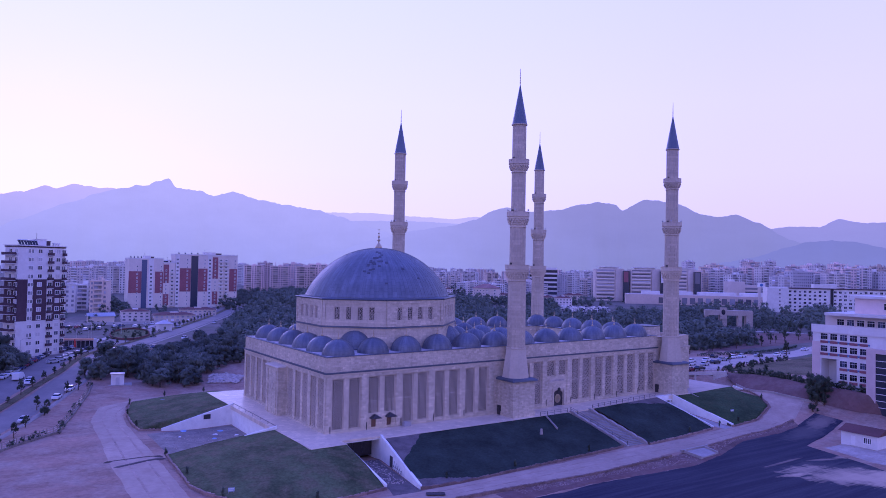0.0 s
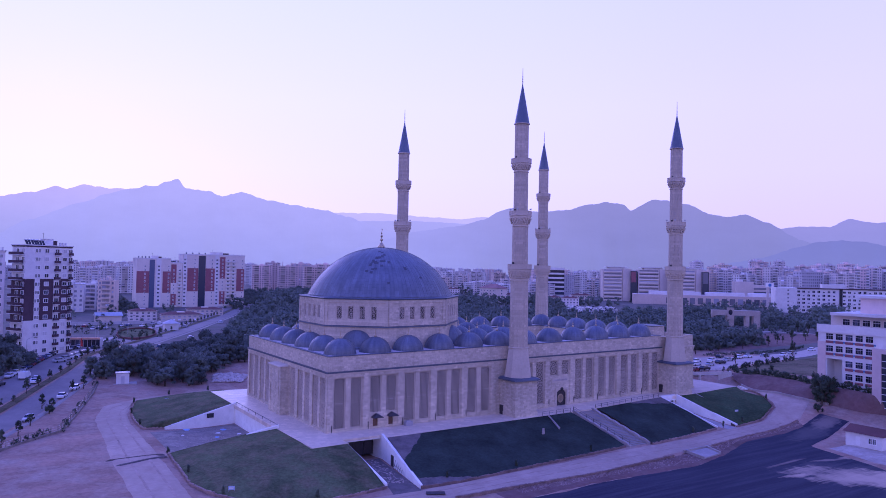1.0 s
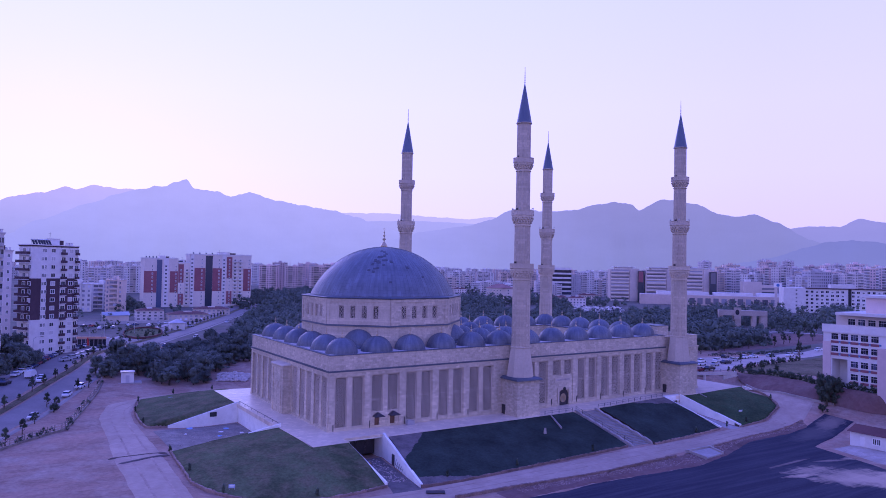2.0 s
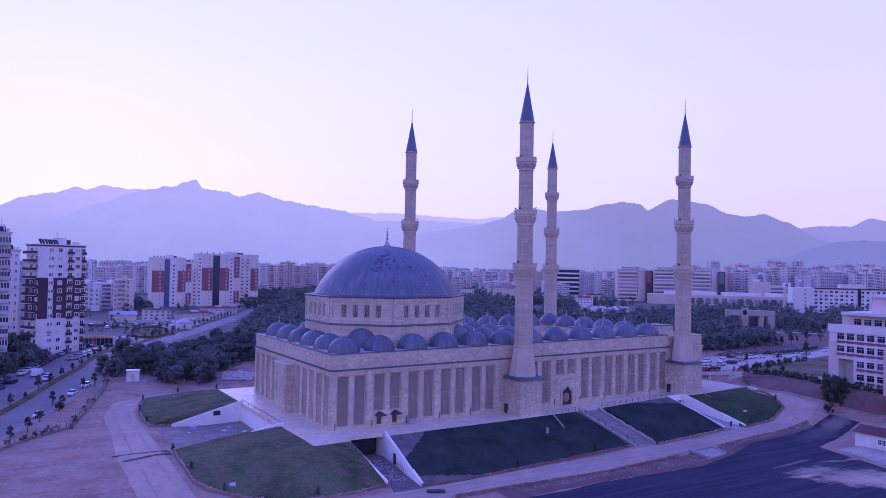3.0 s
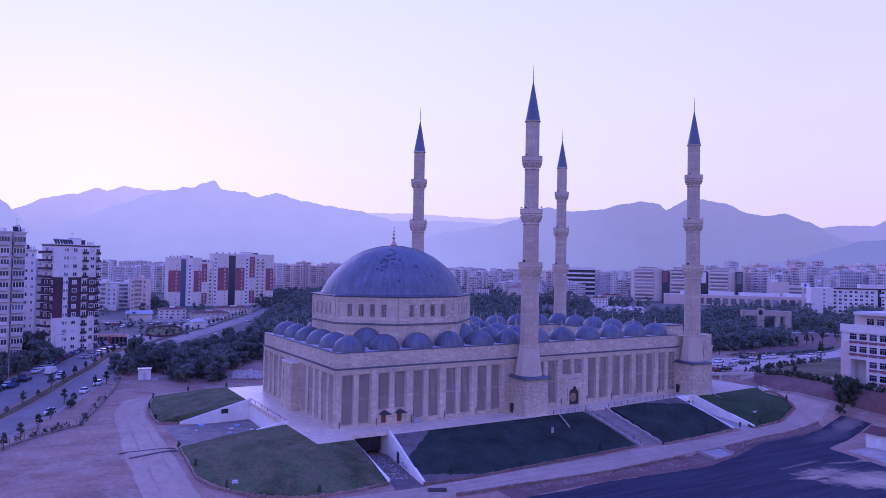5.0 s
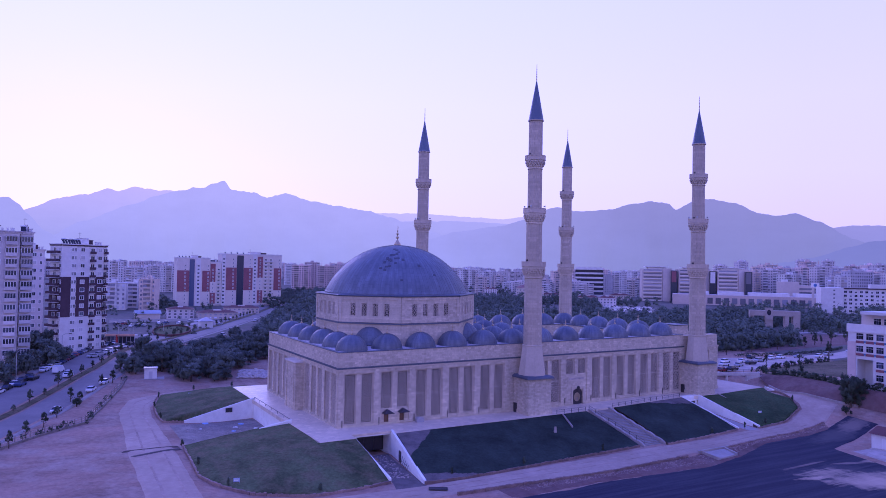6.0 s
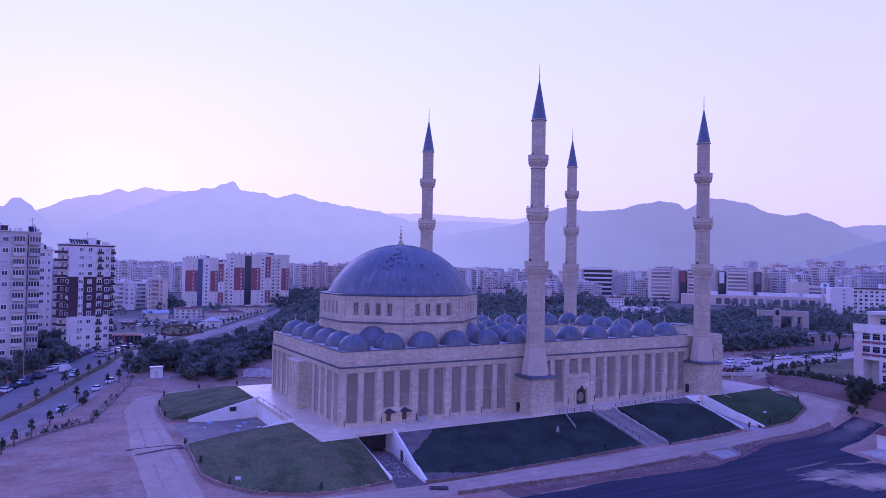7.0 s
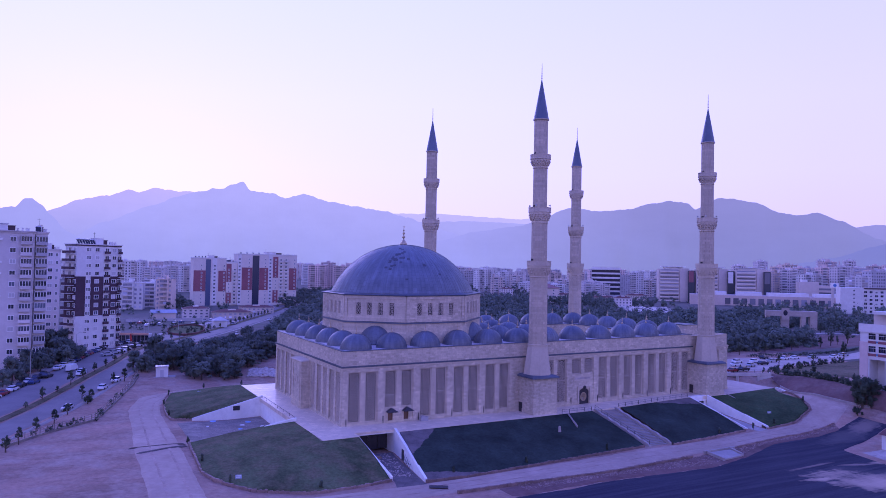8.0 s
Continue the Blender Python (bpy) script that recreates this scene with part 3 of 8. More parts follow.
lawn("lawn", [(-7, 41.2), (-7, 48), (-7.2, 54), (-7.4, 59), (-7.4, 61.5), (-3, 61.8)], BACK_LAWN_KERB, GRASS,
     "green lawn with a rounded kerb beside the side ramp", n=70, m=24)
lawn("lawn", [(9.8, -9.2), (30, -8.4), (46, -7.9), (63.3, -7.6)], FRONT_KERB_MID, GRASS_DARK,
     "dark green lawn with bare gravel patches below the facade", n=260, m=90,
     bare=lambda u, v: v < 0.52 - 3.2 * u or (v > 0.86 + 0.5 * u and u < 0.2), swell=0.2)
lawn("lawn", [(72.6, -7.4), (82, -6.9), (98.7, -6.2)], FRONT_KERB_EAST, GRASS_DARK,
     "dark green lawn between the stair and the east ramp", n=130, m=70,
     bare=lambda u, v: v < 0.04 + 0.4 * (u - 0.5) and u > 0.5, swell=0.2)
lawn("lawn", [(105.4, -6.9), (111.7, -6.9), (124, -5.4), (132, -4.6), (136, -4.2)], [(105.2, -25.3), (114.9, -26.2), (125.2, -22.9), (129.5, -17.5), (136.6, -4.3)],
     GRASS_GREEN, "green lawn falling from the east plaza to a curved kerb", n=60, m=26)


def kerb(line, label, h=0.42, w=0.36):
    """A low wall of rough stones, each a little different."""
    pts = along([(x, y, 0) for x, y in line], max(3, int(sum((Vector(a) - Vector(b)).length for a, b in zip(line, line[1:])) / 0.9)))
    rng = random.Random(len(pts))
    g = Geo()
    for a, b in zip(pts, pts[1:]):
        z = ground_z(a.x, a.y) + 0.05
        a = a + Vector((rng.uniform(-0.07, 0.07), rng.uniform(-0.07, 0.07), 0))
        top = h + rng.uniform(-0.06, 0.06)
        for lay in range(2):
            q = a.lerp(b, 0.5 * lay)
            r = a.lerp(b, 0.5 * lay + 0.5)
            zz = z + top * rng.uniform(0.9, 1.1)
            g.beam((q.x, q.y, (z + zz) / 2 - 0.2), (r.x, r.y, (z + zz) / 2 - 0.2), w * rng.uniform(0.85, 1.15), zz - z + 0.4)
    return solid("kerb", g, KERB, label, "kerb", kind="structure")


for line in (WEST_LAWN_KERB, BACK_LAWN_KERB, [(-4, -27.0), (0.4, -26.3)], FRONT_KERB_MID, FRONT_KERB_EAST,
             [(105.2, -25.6), (114.9, -26.5), (125.5, -23.2), (129.9, -17.7), (137, -4.3)]):
    kerb(line, "low kerb of rough reddish stones edging the lawn")


bk = along([(143, -1, 0), (140.6, -5.7, 0), (137.9, -12.2, 0), (136.0, -20, 0), (136.8, -26.7, 0), (138.1, -31.9, 0)], 30)
solid("bank_kerb", Geo().add([v for p in bk for v in ((p.x, p.y, ground_z(p.x, p.y) - 0.2), (p.x + 0.25, p.y, ground_z(p.x, p.y) - 0.2), (p.x + 0.25, p.y, ground_z(p.x, p.y) + 0.75), (p.x, p.y, ground_z(p.x, p.y) + 0.75))],
      [tuple(4 * i + k for k in (a, b)) + tuple(4 * (i + 1) + k for k in (b, a)) for i in range(29) for a, b in ((0, 3), (3, 2), (2, 1))]), PAVED, "thin pale concrete kerb at the foot of the bank", "kerb", kind="structure")


def rocks(name, line_a, line_b, count, size, mat, label, seed, category="rubble"):
    rng = random.Random(seed)
    g = Geo()
    ea, eb = along([(x, y, 0) for x, y in line_a], 60), along([(x, y, 0) for x, y in line_b], 60)
    for _ in range(count):
        u = rng.uniform(0, 58.99)
        i, f = int(u), u % 1
        p = ea[i].lerp(ea[i + 1], f).lerp(eb[i].lerp(eb[i + 1], f), rng.random())
        s = size * rng.uniform(0.4, 1.5)
        z = ground_z(p.x, p.y)
        a = rng.uniform(0, 6.3)
        prof = [(s * 0.8, -0.1), (s, s * 0.3), (s * 0.6, s * rng.uniform(0.6, 0.9))]
        k = len(g.v)
        g.turn(prof, 6, p.x, p.y, a)
        for q in range(k, len(g.v)):
            x, y, zz = g.v[q]
            g.v[q] = (p.x + (x - p.x) * rng.uniform(0.75, 1.25), p.y + (y - p.y) * rng.uniform(0.75, 1.25), zz + z + 0.12)
    return solid(name, g, mat, label, category, kind="stuff")


rocks("edge_rubble", [(20, -38), (41, -39), (66, -37.5), (76, -36), (100, -33), (122, -32.5)], [(20, -41.5), (41, -41), (66, -43), (78, -40), (93, -35), (120, -34.5)],
      1900, 0.15, KERB, "loose stones and clods along the asphalt's edge", 3)
sheet("rubble_bank", [(16, -38.2), (41, -39), (66, -37.2), (76, -35.8), (100, -33), (122, -32.5)], [(16, -43.6), (41, -42.9), (66, -44.5), (78, -41.6), (93, -36.8), (120, -35.9)], BANK, "low bank of reddish rubble and earth", "bank", lift=0.2, n=80, m=6, rough_edge=1.0)
kerb([(8, -37.6), (20, -37.9), (41, -38.9), (66, -37.3)], "low wall of pale rough stones along the path", h=0.5, w=0.4)
kerb([(81.5, -35.3), (100, -33.0), (122, -32.4)], "low wall of pale rough stones along the path", h=0.4, w=0.4)
rocks("stone_heap", [(1, 92), (5, 91), (9, 88)], [(4, 101), (10, 98), (14, 94)], 300, 0.55, PALE_ROCK, "pale heap of quarried stones by the trees", 4)


# Terrace under the mosque
def front_edge(x):
    knots = [(-8, -10.4), (0.4, -10.0), (9.6, -9.2), (30, -8.5), (46, -8.0), (53, -7.7), (75, -7.5), (99, -6.1), (112, -7.0), (130, -4.7), (136, -4.3)]
    for (xa, ya), (xb, yb) in zip(knots, knots[1:]):
        if x <= xb:
            return ya + (yb - ya) * (x - xa) / (xb - xa)
    return knots[-1][1]


terrace = thing("terrace", "pale paved terrace raised on white retaining walls", "terrace", kind="structure")
g = Geo()
stations = [-7.6, -4, 0.4, 9.6] + [16 + 4 * i for i in range(31)]
for xa, xb in zip(stations, stations[1:]):
    ya, yb = (-6.8, -6.8) if (xa, xb) == (0.4, 9.6) else (front_edge(xa), front_edge(xb))
    za, zb = terrace_z(xa), terrace_z(xb)
    deep = 0.45 if (xa, xb) == (0.4, 9.6) else 0.9
    back = 62.0 if xa < 105 else 40.0
    g.add([(xa, ya, za - deep), (xb, yb, zb - deep), (xb, back, zb - deep), (xa, back, za - deep), (xa, ya, za), (xb, yb, zb), (xb, back, zb), (xa, back, za)],
          [(0, 3, 2, 1), (4, 5, 6, 7), (0, 1, 5, 4), (2, 3, 7, 6)] + ([(3, 0, 4, 7)] if xa == -7.6 else []) + ([(1, 2, 6, 5)] if xb > 135 else []))
g.mi = [1 if max(g.v[k][0] for k in f) > 112 else 0 for f in g.f]
part("paving", g.mesh("paving", MARBLE, PLAZA), terrace, "pale stone paving")
g = Geo()
for xa, xb in zip(stations, stations[1:]):
    if xa in (0.4,) or 98 < (xa + xb) / 2 < 105:
        continue
    ya, yb = front_edge(xa) + 0.3, front_edge(xb) + 0.3
    g.add([(xa, ya, -5.2), (xb, yb, -5.2), (xb, yb, terrace_z(xb) - 0.9), (xa, ya, terrace_z(xa) - 0.9)], [(0, 1, 2, 3)])
g.box(-7.3, -10, -5.2, -6.9, 61.8, -0.9).box(135.3, -4, -5.2, 135.9, 39.8, -0.1).box(-7, 61.3, -5.2, 108, 61.7, -0.9).box(-6.9, -10.1, -5.2, 0.0, -9.7, -0.9)
part("retaining_wall", g.mesh("retaining_wall", WHITEWALL), terrace, "white rendered retaining wall")
# vehicle entrance under the terrace, with its sloping flank walls
g = Geo().box(-0.1, -6.8, -5.2, 0.4, 6, -0.46).box(9.6, -6.8, -5.2, 10.1, 6, -0.46).box(-0.1, 5.6, -5.2, 10.1, 6.1, -0.46)
g.box(0.4, -6.6, -0.75, 9.6, -6.2, -0.45)
part("entrance_wall", g.mesh("entrance_wall", WHITEWALL), terrace, "shaded walls of the vehicle entrance")


for k in range(4):
    part("shutter", Geo().box(0.5 + 2.28 * k, -3.2, -4.7, 2.7 + 2.28 * k, -3.1, -0.46).mesh("shutter", DOOR), terrace, "dark garage shutter")


def flank(top, bottom, w, label, foot=-5.2):
    """A retaining wall whose top follows the slope."""
    (xa, ya, za), (xb, yb, zb) = top, bottom
    d = Vector((xb - xa, yb - ya, 0)).normalized()
    s = Vector((-d.y, d.x, 0)) * w / 2
    vs = [(xa - s.x, ya - s.y, foot), (xa + s.x, ya + s.y, foot), (xb + s.x, yb + s.y, foot), (xb - s.x, yb - s.y, foot),
          (xa - s.x, ya - s.y, za), (xa + s.x, ya + s.y, za), (xb + s.x, yb + s.y, zb), (xb - s.x, yb - s.y, zb)]
    gg = Geo().add(vs, [(0, 3, 2, 1), (4, 5, 6, 7), (0, 1, 5, 4), (1, 2, 6, 5), (2, 3, 7, 6), (3, 0, 4, 7)])
    return solid("flank_wall", gg, WHITEWALL, label, "retaining wall", kind="structure")


RAMP = "white rendered wall sloping down beside the ramp"
flank((0.25, -9.0, -0.1), (0.45, -26.0, -3.9), 0.45, RAMP)
flank((9.8, -6.9, 0.3), (6.0, -29.2, -4.1), 0.5, RAMP)
flank((98.8, -5.6, 1.0), (100.9, -23.0, -4.4), 0.45, RAMP)
flank((105.1, -6.4, 1.05), (105.5, -25.6, -3.75), 0.5, RAMP)
flank((-7.0, 9.8, 0.7), (-22, 10.1, -2.2), 0.5, RAMP)
flank((-6.8, 40.9, 0.45), (-24.8, 38.1, -3.5), 0.5, RAMP)

solid("ramp_lintel", Geo().box(98.6, -6.4, -0.5, 105.5, -5.4, 0.98), WHITEWALL, "white concrete lintel over the east ramp", "lintel", kind="structure")
sheet("ramp_floor", [(-7.2, 10.3), (-18, 10.4), (-29, 11.2)], [(-7.2, 40.8), (-18, 39.6), (-29, 34.8)], RAMP_FLOOR, "grey dusty floor of the unfinished side ramp", "ramp floor", lift=0.13, n=30, m=16)
sheet("ramp_floor", [(0.6, -6.6), (0.7, -26), (-1, -31)], [(9.4, -6.6), (6.0, -28.6), (6.2, -31)], GRAVEL, "dusty concrete floor of the entrance ramp", "ramp floor", lift=0.13, n=30, m=8)
sheet("ramp_floor", [(99.2, -6.4), (101.2, -24), (101, -27)], [(105.0, -6.6), (105.2, -25), (105.4, -28)], PAVED, "pale concrete floor of the east ramp", "ramp floor", lift=0.13, n=30, m=6)
# Flat strips on the track; the dark colour stands for shade inside a trench
TRENCH = surface("shaded_trench", (0.105, 0.085, 0.078), var=0.3, fine=1.5)
sheet("drain", [(-40.4, 6.6), (-30.4, 10.2)], [(-40.0, 5.4), (-30.2, 9.2)], TRENCH, "dark open drain trench across the track", "drain", lift=0.3, n=20, m=3, rough_edge=0.3)
sheet("drain", [(-41.5, 11.2), (-30.3, 11.7)], [(-41.5, 10.8), (-30.3, 11.3)], TRENCH, "narrow dark drain across the track", "drain", lift=0.27, n=20, m=2, rough_edge=0.2)
culvert = thing("culvert", "pale concrete culvert head with low side walls", "culvert")
part("slab", Geo().prism([(71.5, -36.6), (70.0, -42.2), (76.6, -41.2), (78.5, -36.6)], -4.9, -4.35).mesh("slab", PAVED), culvert, "pale concrete top")
for a, b in (((71.3, -36.5, -4.3), (69.8, -42.3, -4.3)), ((78.7, -36.5, -4.3), (76.8, -41.3, -4.3)), ((70.5, -36.3, -4.3), (80.5, -36.0, -4.3))):
    part("side_wall", Geo().beam(a, b, 0.35, 0.6).mesh("side_wall", PAVED), culvert)

# Stair from the path up to the side door
stair = thing("stair", "pale stone stair with low side walls and thin railings", "stair", kind="structure")
STEPS = 27
sg = Geo()
for i in range(STEPS):
    y1 = -7.4 - 18.4 * i / STEPS
    y0 = -7.4 - 18.4 * (i + 1) / STEPS
    z = 0.05 - 4.75 * (i + 1) / STEPS
    xl, xr = 64.6, 70.6
    me = Geo().box(xl, y0, z - 0.5, xr, y1 + 0.04, z)
    part("tread", me.mesh("tread", STEP_STONE), stair)
g = Geo()
for sx, mat, tag in ((64.3, PAVED, "low pale side wall"), (70.9, PAVED, "pale side wall rising in waves")):
    g = Geo()
    for i in range(6):
        ya, yb = -7.2 - 19.3 * i / 6, -7.2 - 19.3 * (i + 1) / 6
        za, zb = 0.35 - 4.75 * i / 6, 0.35 - 4.75 * (i + 1) / 6
        hump = 0.22
        for k in range(4):
            fa, fb = k / 4, (k + 1) / 4
            za2, zb2 = za + (zb - za) * fa + hump * math.sin(math.pi * fa), za + (zb - za) * fb + hump * math.sin(math.pi * fb)
            ya2, yb2 = ya + (yb - ya) * fa, ya + (yb - ya) * fb
            g.add([(sx - 0.3, ya2, -5.2), (sx + 0.3, ya2, -5.2), (sx + 0.3, yb2, -5.2), (sx - 0.3, yb2, -5.2),
                   (sx - 0.3, ya2, za2), (sx + 0.3, ya2, za2), (sx + 0.3, yb2, zb2), (sx - 0.3, yb2, zb2)],
                  [(4, 5, 6, 7), (0, 1, 5, 4), (1, 2, 6, 5), (2, 3, 7, 6), (3, 0, 4, 7)])
    part("side_wall", g.mesh("side_wall", mat), stair, tag)


def railing(pts, label, spacing=2.2, h=1.0):
    """Posts and two rails along a line of places."""
    r = thing("railing", label, "railing", "terrace railings")
    n = max(2, int(sum((Vector(a) - Vector(b)).length for a, b in zip(pts, pts[1:])) / spacing) + 1)
    ps = along(pts, n)
    me = Geo().box(-0.04, -0.04, 0, 0.04, 0.04, h).mesh("post", METAL)
    for p in ps:
        part("post", me, r, m=Matrix.Translation(p))
    gg = Geo()
    for a, b in zip(ps, ps[1:]):
        for z in (0.5, h):
            gg.beam((a.x, a.y, a.z + z), (b.x, b.y, b.z + z), 0.04)
    part("rail", gg.mesh("rail", METAL), r)
    return r


RAIL = "thin dark metal railing along the terrace edge"
railing([(54, -7.5, 0), (63.2, -7.4, 0.05)], RAIL)
railing([(72.2, -7.2, 0.15), (85, -6.7, 0.6), (98, -6.0, 0.78)], RAIL)
railing([(64.3, -7.4, 0.3), (64.3, -26.2, -4.3)], "thin metal railing down the stair")
railing([(-7.0, 10.2, 0), (-7.0, 40.8, 0)], "low thin metal railing above the side ramp", spacing=5.0, h=0.6)
for top, foot in (((55.2, -8.3, 0.0), (52.3, -15.5, -1.35)), ((112.7, -6.6, 0.8), (111.6, -12.8, -0.5))):
    solid("lawn_kerb", Geo().beam(top, foot, 0.24, 0.4), PAVED, "short white concrete kerb running down the lawn", "kerb", kind="structure")


# Mosque
BAY, BAY0, DEPTH, LENGTH, ROOF_Z, TOP = 8.77, 4.85, 53.0, 120.6, 15.9, 16.4
mosque = thing("mosque", "large pale limestone mosque with a lead-covered dome and many small domes", "mosque")


def pierced_wall(length, height, holes, thick):
    """A wall along x from 0, with openings (x0, x1, z0, z1) right through it, as one skin."""
    gg = Geo()
    xs = sorted({0.0, length, *(h[0] for h in holes), *(h[1] for h in holes)})
    zs = sorted({0.0, height, *(h[2] for h in holes), *(h[3] for h in holes)})
    nx, nz = len(xs), len(zs)

    def full(i, j):
        if not (0 <= i < nx - 1 and 0 <= j < nz - 1):
            return False
        x, z = (xs[i] + xs[i + 1]) / 2, (zs[j] + zs[j + 1]) / 2
        return not any(h[0] < x < h[1] and h[2] < z < h[3] for h in holes)

    def at(i, j, k):
        return (k * nz + j) * nx + i

    fs = []
    for i in range(nx - 1):
        for j in range(nz - 1):
            if not full(i, j):
                continue
            a, b, c, d = (i, j), (i + 1, j), (i + 1, j + 1), (i, j + 1)
            fs.append(tuple(at(*p, 0) for p in (a, b, c, d)))
            fs.append(tuple(at(*p, 1) for p in (d, c, b, a)))
            for (p, q), nb in (((a, b), (i, j - 1)), ((b, c), (i + 1, j)), ((c, d), (i, j + 1)), ((d, a), (i - 1, j))):
                if not full(*nb):
                    fs.append((at(*q, 0), at(*p, 0), at(*p, 1), at(*q, 1)))
    return gg.add([(x, y, z) for y in (0.0, thick) for z in zs for x in xs], fs)


def frame_ring(x0, z0, x1, z1, w, y0, y1):
    """A rectangular frame standing in the xz plane, as one skin."""
    vs = [(x, y, z) for y in (y0, y1) for d in (0, w) for x, z in ((x0 + d, z0 + d), (x1 - d, z0 + d), (x1 - d, z1 - d), (x0 + d, z1 - d))]
    fs = []
    for k in range(4):
        q = (k + 1) % 4
        fs += [(k, q, 4 + q, 4 + k), (8 + q, 8 + k, 12 + k, 12 + q), (q, k, 8 + k, 8 + q), (4 + k, 4 + q, 12 + q, 12 + k)]
    return Geo().add(vs, fs)


def lattice_mesh(nx, nz, cw=1.14, ch=1.0, t=0.13):
    """Pierced screen: rosettes of a small ring, eight spokes and a wide ring, tied at the sides."""
    gg = Geo()

    def band(cx, cz, ri, ro, n, phase):
        for k in range(n):
            a, b = phase + 2 * math.pi * k / n, phase + 2 * math.pi * (k + 1) / n
            q = [(cx + r * math.cos(w) * cw, y, cz + r * math.sin(w) * ch) for y in (0, t) for r, w in ((ro, a), (ro, b), (ri, b), (ri, a))]
            gg.add(q, [(0, 1, 2, 3), (2, 6, 7, 3), (0, 4, 5, 1)])

    def bar(cx, cz, w, r0, r1, half):
        d, s = Vector((math.cos(w) * cw, 0, math.sin(w) * ch)), Vector((-math.sin(w), 0, math.cos(w))) * half
        p0, p1 = Vector((cx, 0, cz)) + d * r0, Vector((cx, 0, cz)) + d * r1
        vs = [p0 - s, p0 + s, p1 + s, p1 - s] + [p + Vector((0, t, 0)) for p in (p0 - s, p0 + s, p1 + s, p1 - s)]
        gg.add(vs, [(0, 1, 2, 3), (1, 5, 6, 2), (3, 7, 4, 0)])

    for i in range(nx):
        for j in range(nz):
            cx, cz = (i + 0.5 - nx / 2) * cw, (j + 0.5) * ch
            band(cx, cz, 0.165, 0.235, 8, math.pi / 8)
            band(cx, cz, 0.43, 0.47, 16, 0)
            for k in range(8):
                bar(cx, cz, k * math.pi / 4 + math.pi / 8, 0.22, 0.435, 0.032)
                if k % 2:
                    bar(cx, cz, k * math.pi / 4, 0.46, 0.7, 0.034)
            for k in range(4):
                bar(cx, cz, k * math.pi / 2, 0.46, 0.5, 0.08)
    w, h = nx * cw / 2, nz * ch
    for x0, z0, x1, z1 in ((-w - 0.06, -0.03, -w + 0.05, h + 0.03), (w - 0.05, -0.03, w + 0.06, h + 0.03), (-w, -0.03, w, 0.03), (-w, h - 0.03, w, h + 0.03)):
        gg.box(x0, -0.01, z0, x1, t, z1)
    return gg.mesh("lattice", LATTICE)


LEAN = Matrix(((1, 0, 0, 0), (0, 1, 0, 0), (0.0095, 0, 1, -0.1), (0, 0, 0, 1)))
LAT_LOW, LAT_HIGH, LAT_SHORT, LAT_DRUM = lattice_mesh(2, 5, 1.33, 1.08), lattice_mesh(2, 5, 1.33, 1.08), lattice_mesh(2, 3, 1.33, 0.9), lattice_mesh(1, 3, 1.4, 1.01)


def screen_window(m, panels, width=2.8):
    """A tall window: glass behind carved stone screens."""
    lo, hi = min(z for z, _, _ in panels), max(z + h for z, _, h in panels)
    w = width / 2
    frame_me = frame_ring(-w, lo, w, hi, 0.08, 0.22, 0.6)
    zs = sorted((z, z + h) for z, _, h in panels)
    win = part("window", frame_me.mesh("window", STONE_PLAIN), mosque, "tall window with carved stone screens", m)
    for (a0, a1), (b0, b1) in zip(zs, zs[1:]):
        part("transom", Geo().box(-w + 0.08, 0.22, a1 + 0.061, w - 0.08, 0.44, b0 - 0.061).mesh("transom", LATTICE), win) if b0 - a1 > 0.16 else None
    for z, me, h in panels:
        part("lattice", me, win, "carved stone screen", Matrix.Translation((0, 0.18, z)))
    part("pane", Geo().box(-w, 0.45, lo, w, 0.5, hi).mesh("pane", DARK_GLASS), win, "dark glass")
    return win


TALL = [(0.65, LAT_LOW, 5.4), (6.12, LAT_HIGH, 5.4)]
OVER_DOOR = [(3.35, LAT_SHORT, 2.7), (6.12, LAT_HIGH, 5.4)]
HIGH_ONLY = [(7.6, lattice_mesh(2, 4, 1.33, 0.98), 3.92)]


def facade(length, bays, m, name):
    """One outer wall with its windows; bays: (centre, kind)."""
    holes, wins = [], []
    for c, kind in bays:
        for o in (-2.0, 2.0):
            if kind in ("left", "right") and (o < 0) != (kind == "left"):
                continue
            panels = {"door": OVER_DOOR, "portal": HIGH_ONLY}.get(kind, TALL)
            w = 2.8
            lo, hi = panels[0][0], panels[-1][0] + panels[-1][2]
            holes.append((c + o - w / 2, c + o + w / 2, lo, hi))
            wins.append((c + o, panels))
        if kind == "portal":
            holes.append((c - 1.1, c + 2.3, 0.0, 3.8))
        if kind == "door":
            holes += [(c + o - 0.6, c + o + 0.6, 0.05, 2.15) for o in (-1.95, 1.95)]
    gg = pierced_wall(length, 12.4, holes, 0.9)
    # projecting piers, plinth course and head band
    for k in range(int(length / BAY) + 1):
        x = BAY0 - BAY / 2 + BAY * k
        a, b = max(0, x - 0.8), min(length, x + 0.8)
        if b > a:
            gg.box(a, -0.16, 0, b, 0, 11.7)
    gg.box(0, -0.16, 11.7, length, 0, 12.4)
    sill = [0.0, length]
    for c, kind in bays:
        if kind == "portal":
            sill[1:1] = [c - 1.1, c + 2.3]
    for a, b in zip(sill[::2], sill[1::2]):
        gg.box(a, -0.16, -1.2, b, 0.9, 0).box(a, -0.24, 0, b, -0.16, 0.45)
    wall = part("wall", gg.mesh("wall", STONE), mosque, "coursed pale limestone wall", m)
    for x, panels in wins:
        screen_window(m @ Matrix.Translation((x, 0, 0)), panels)
    return wall


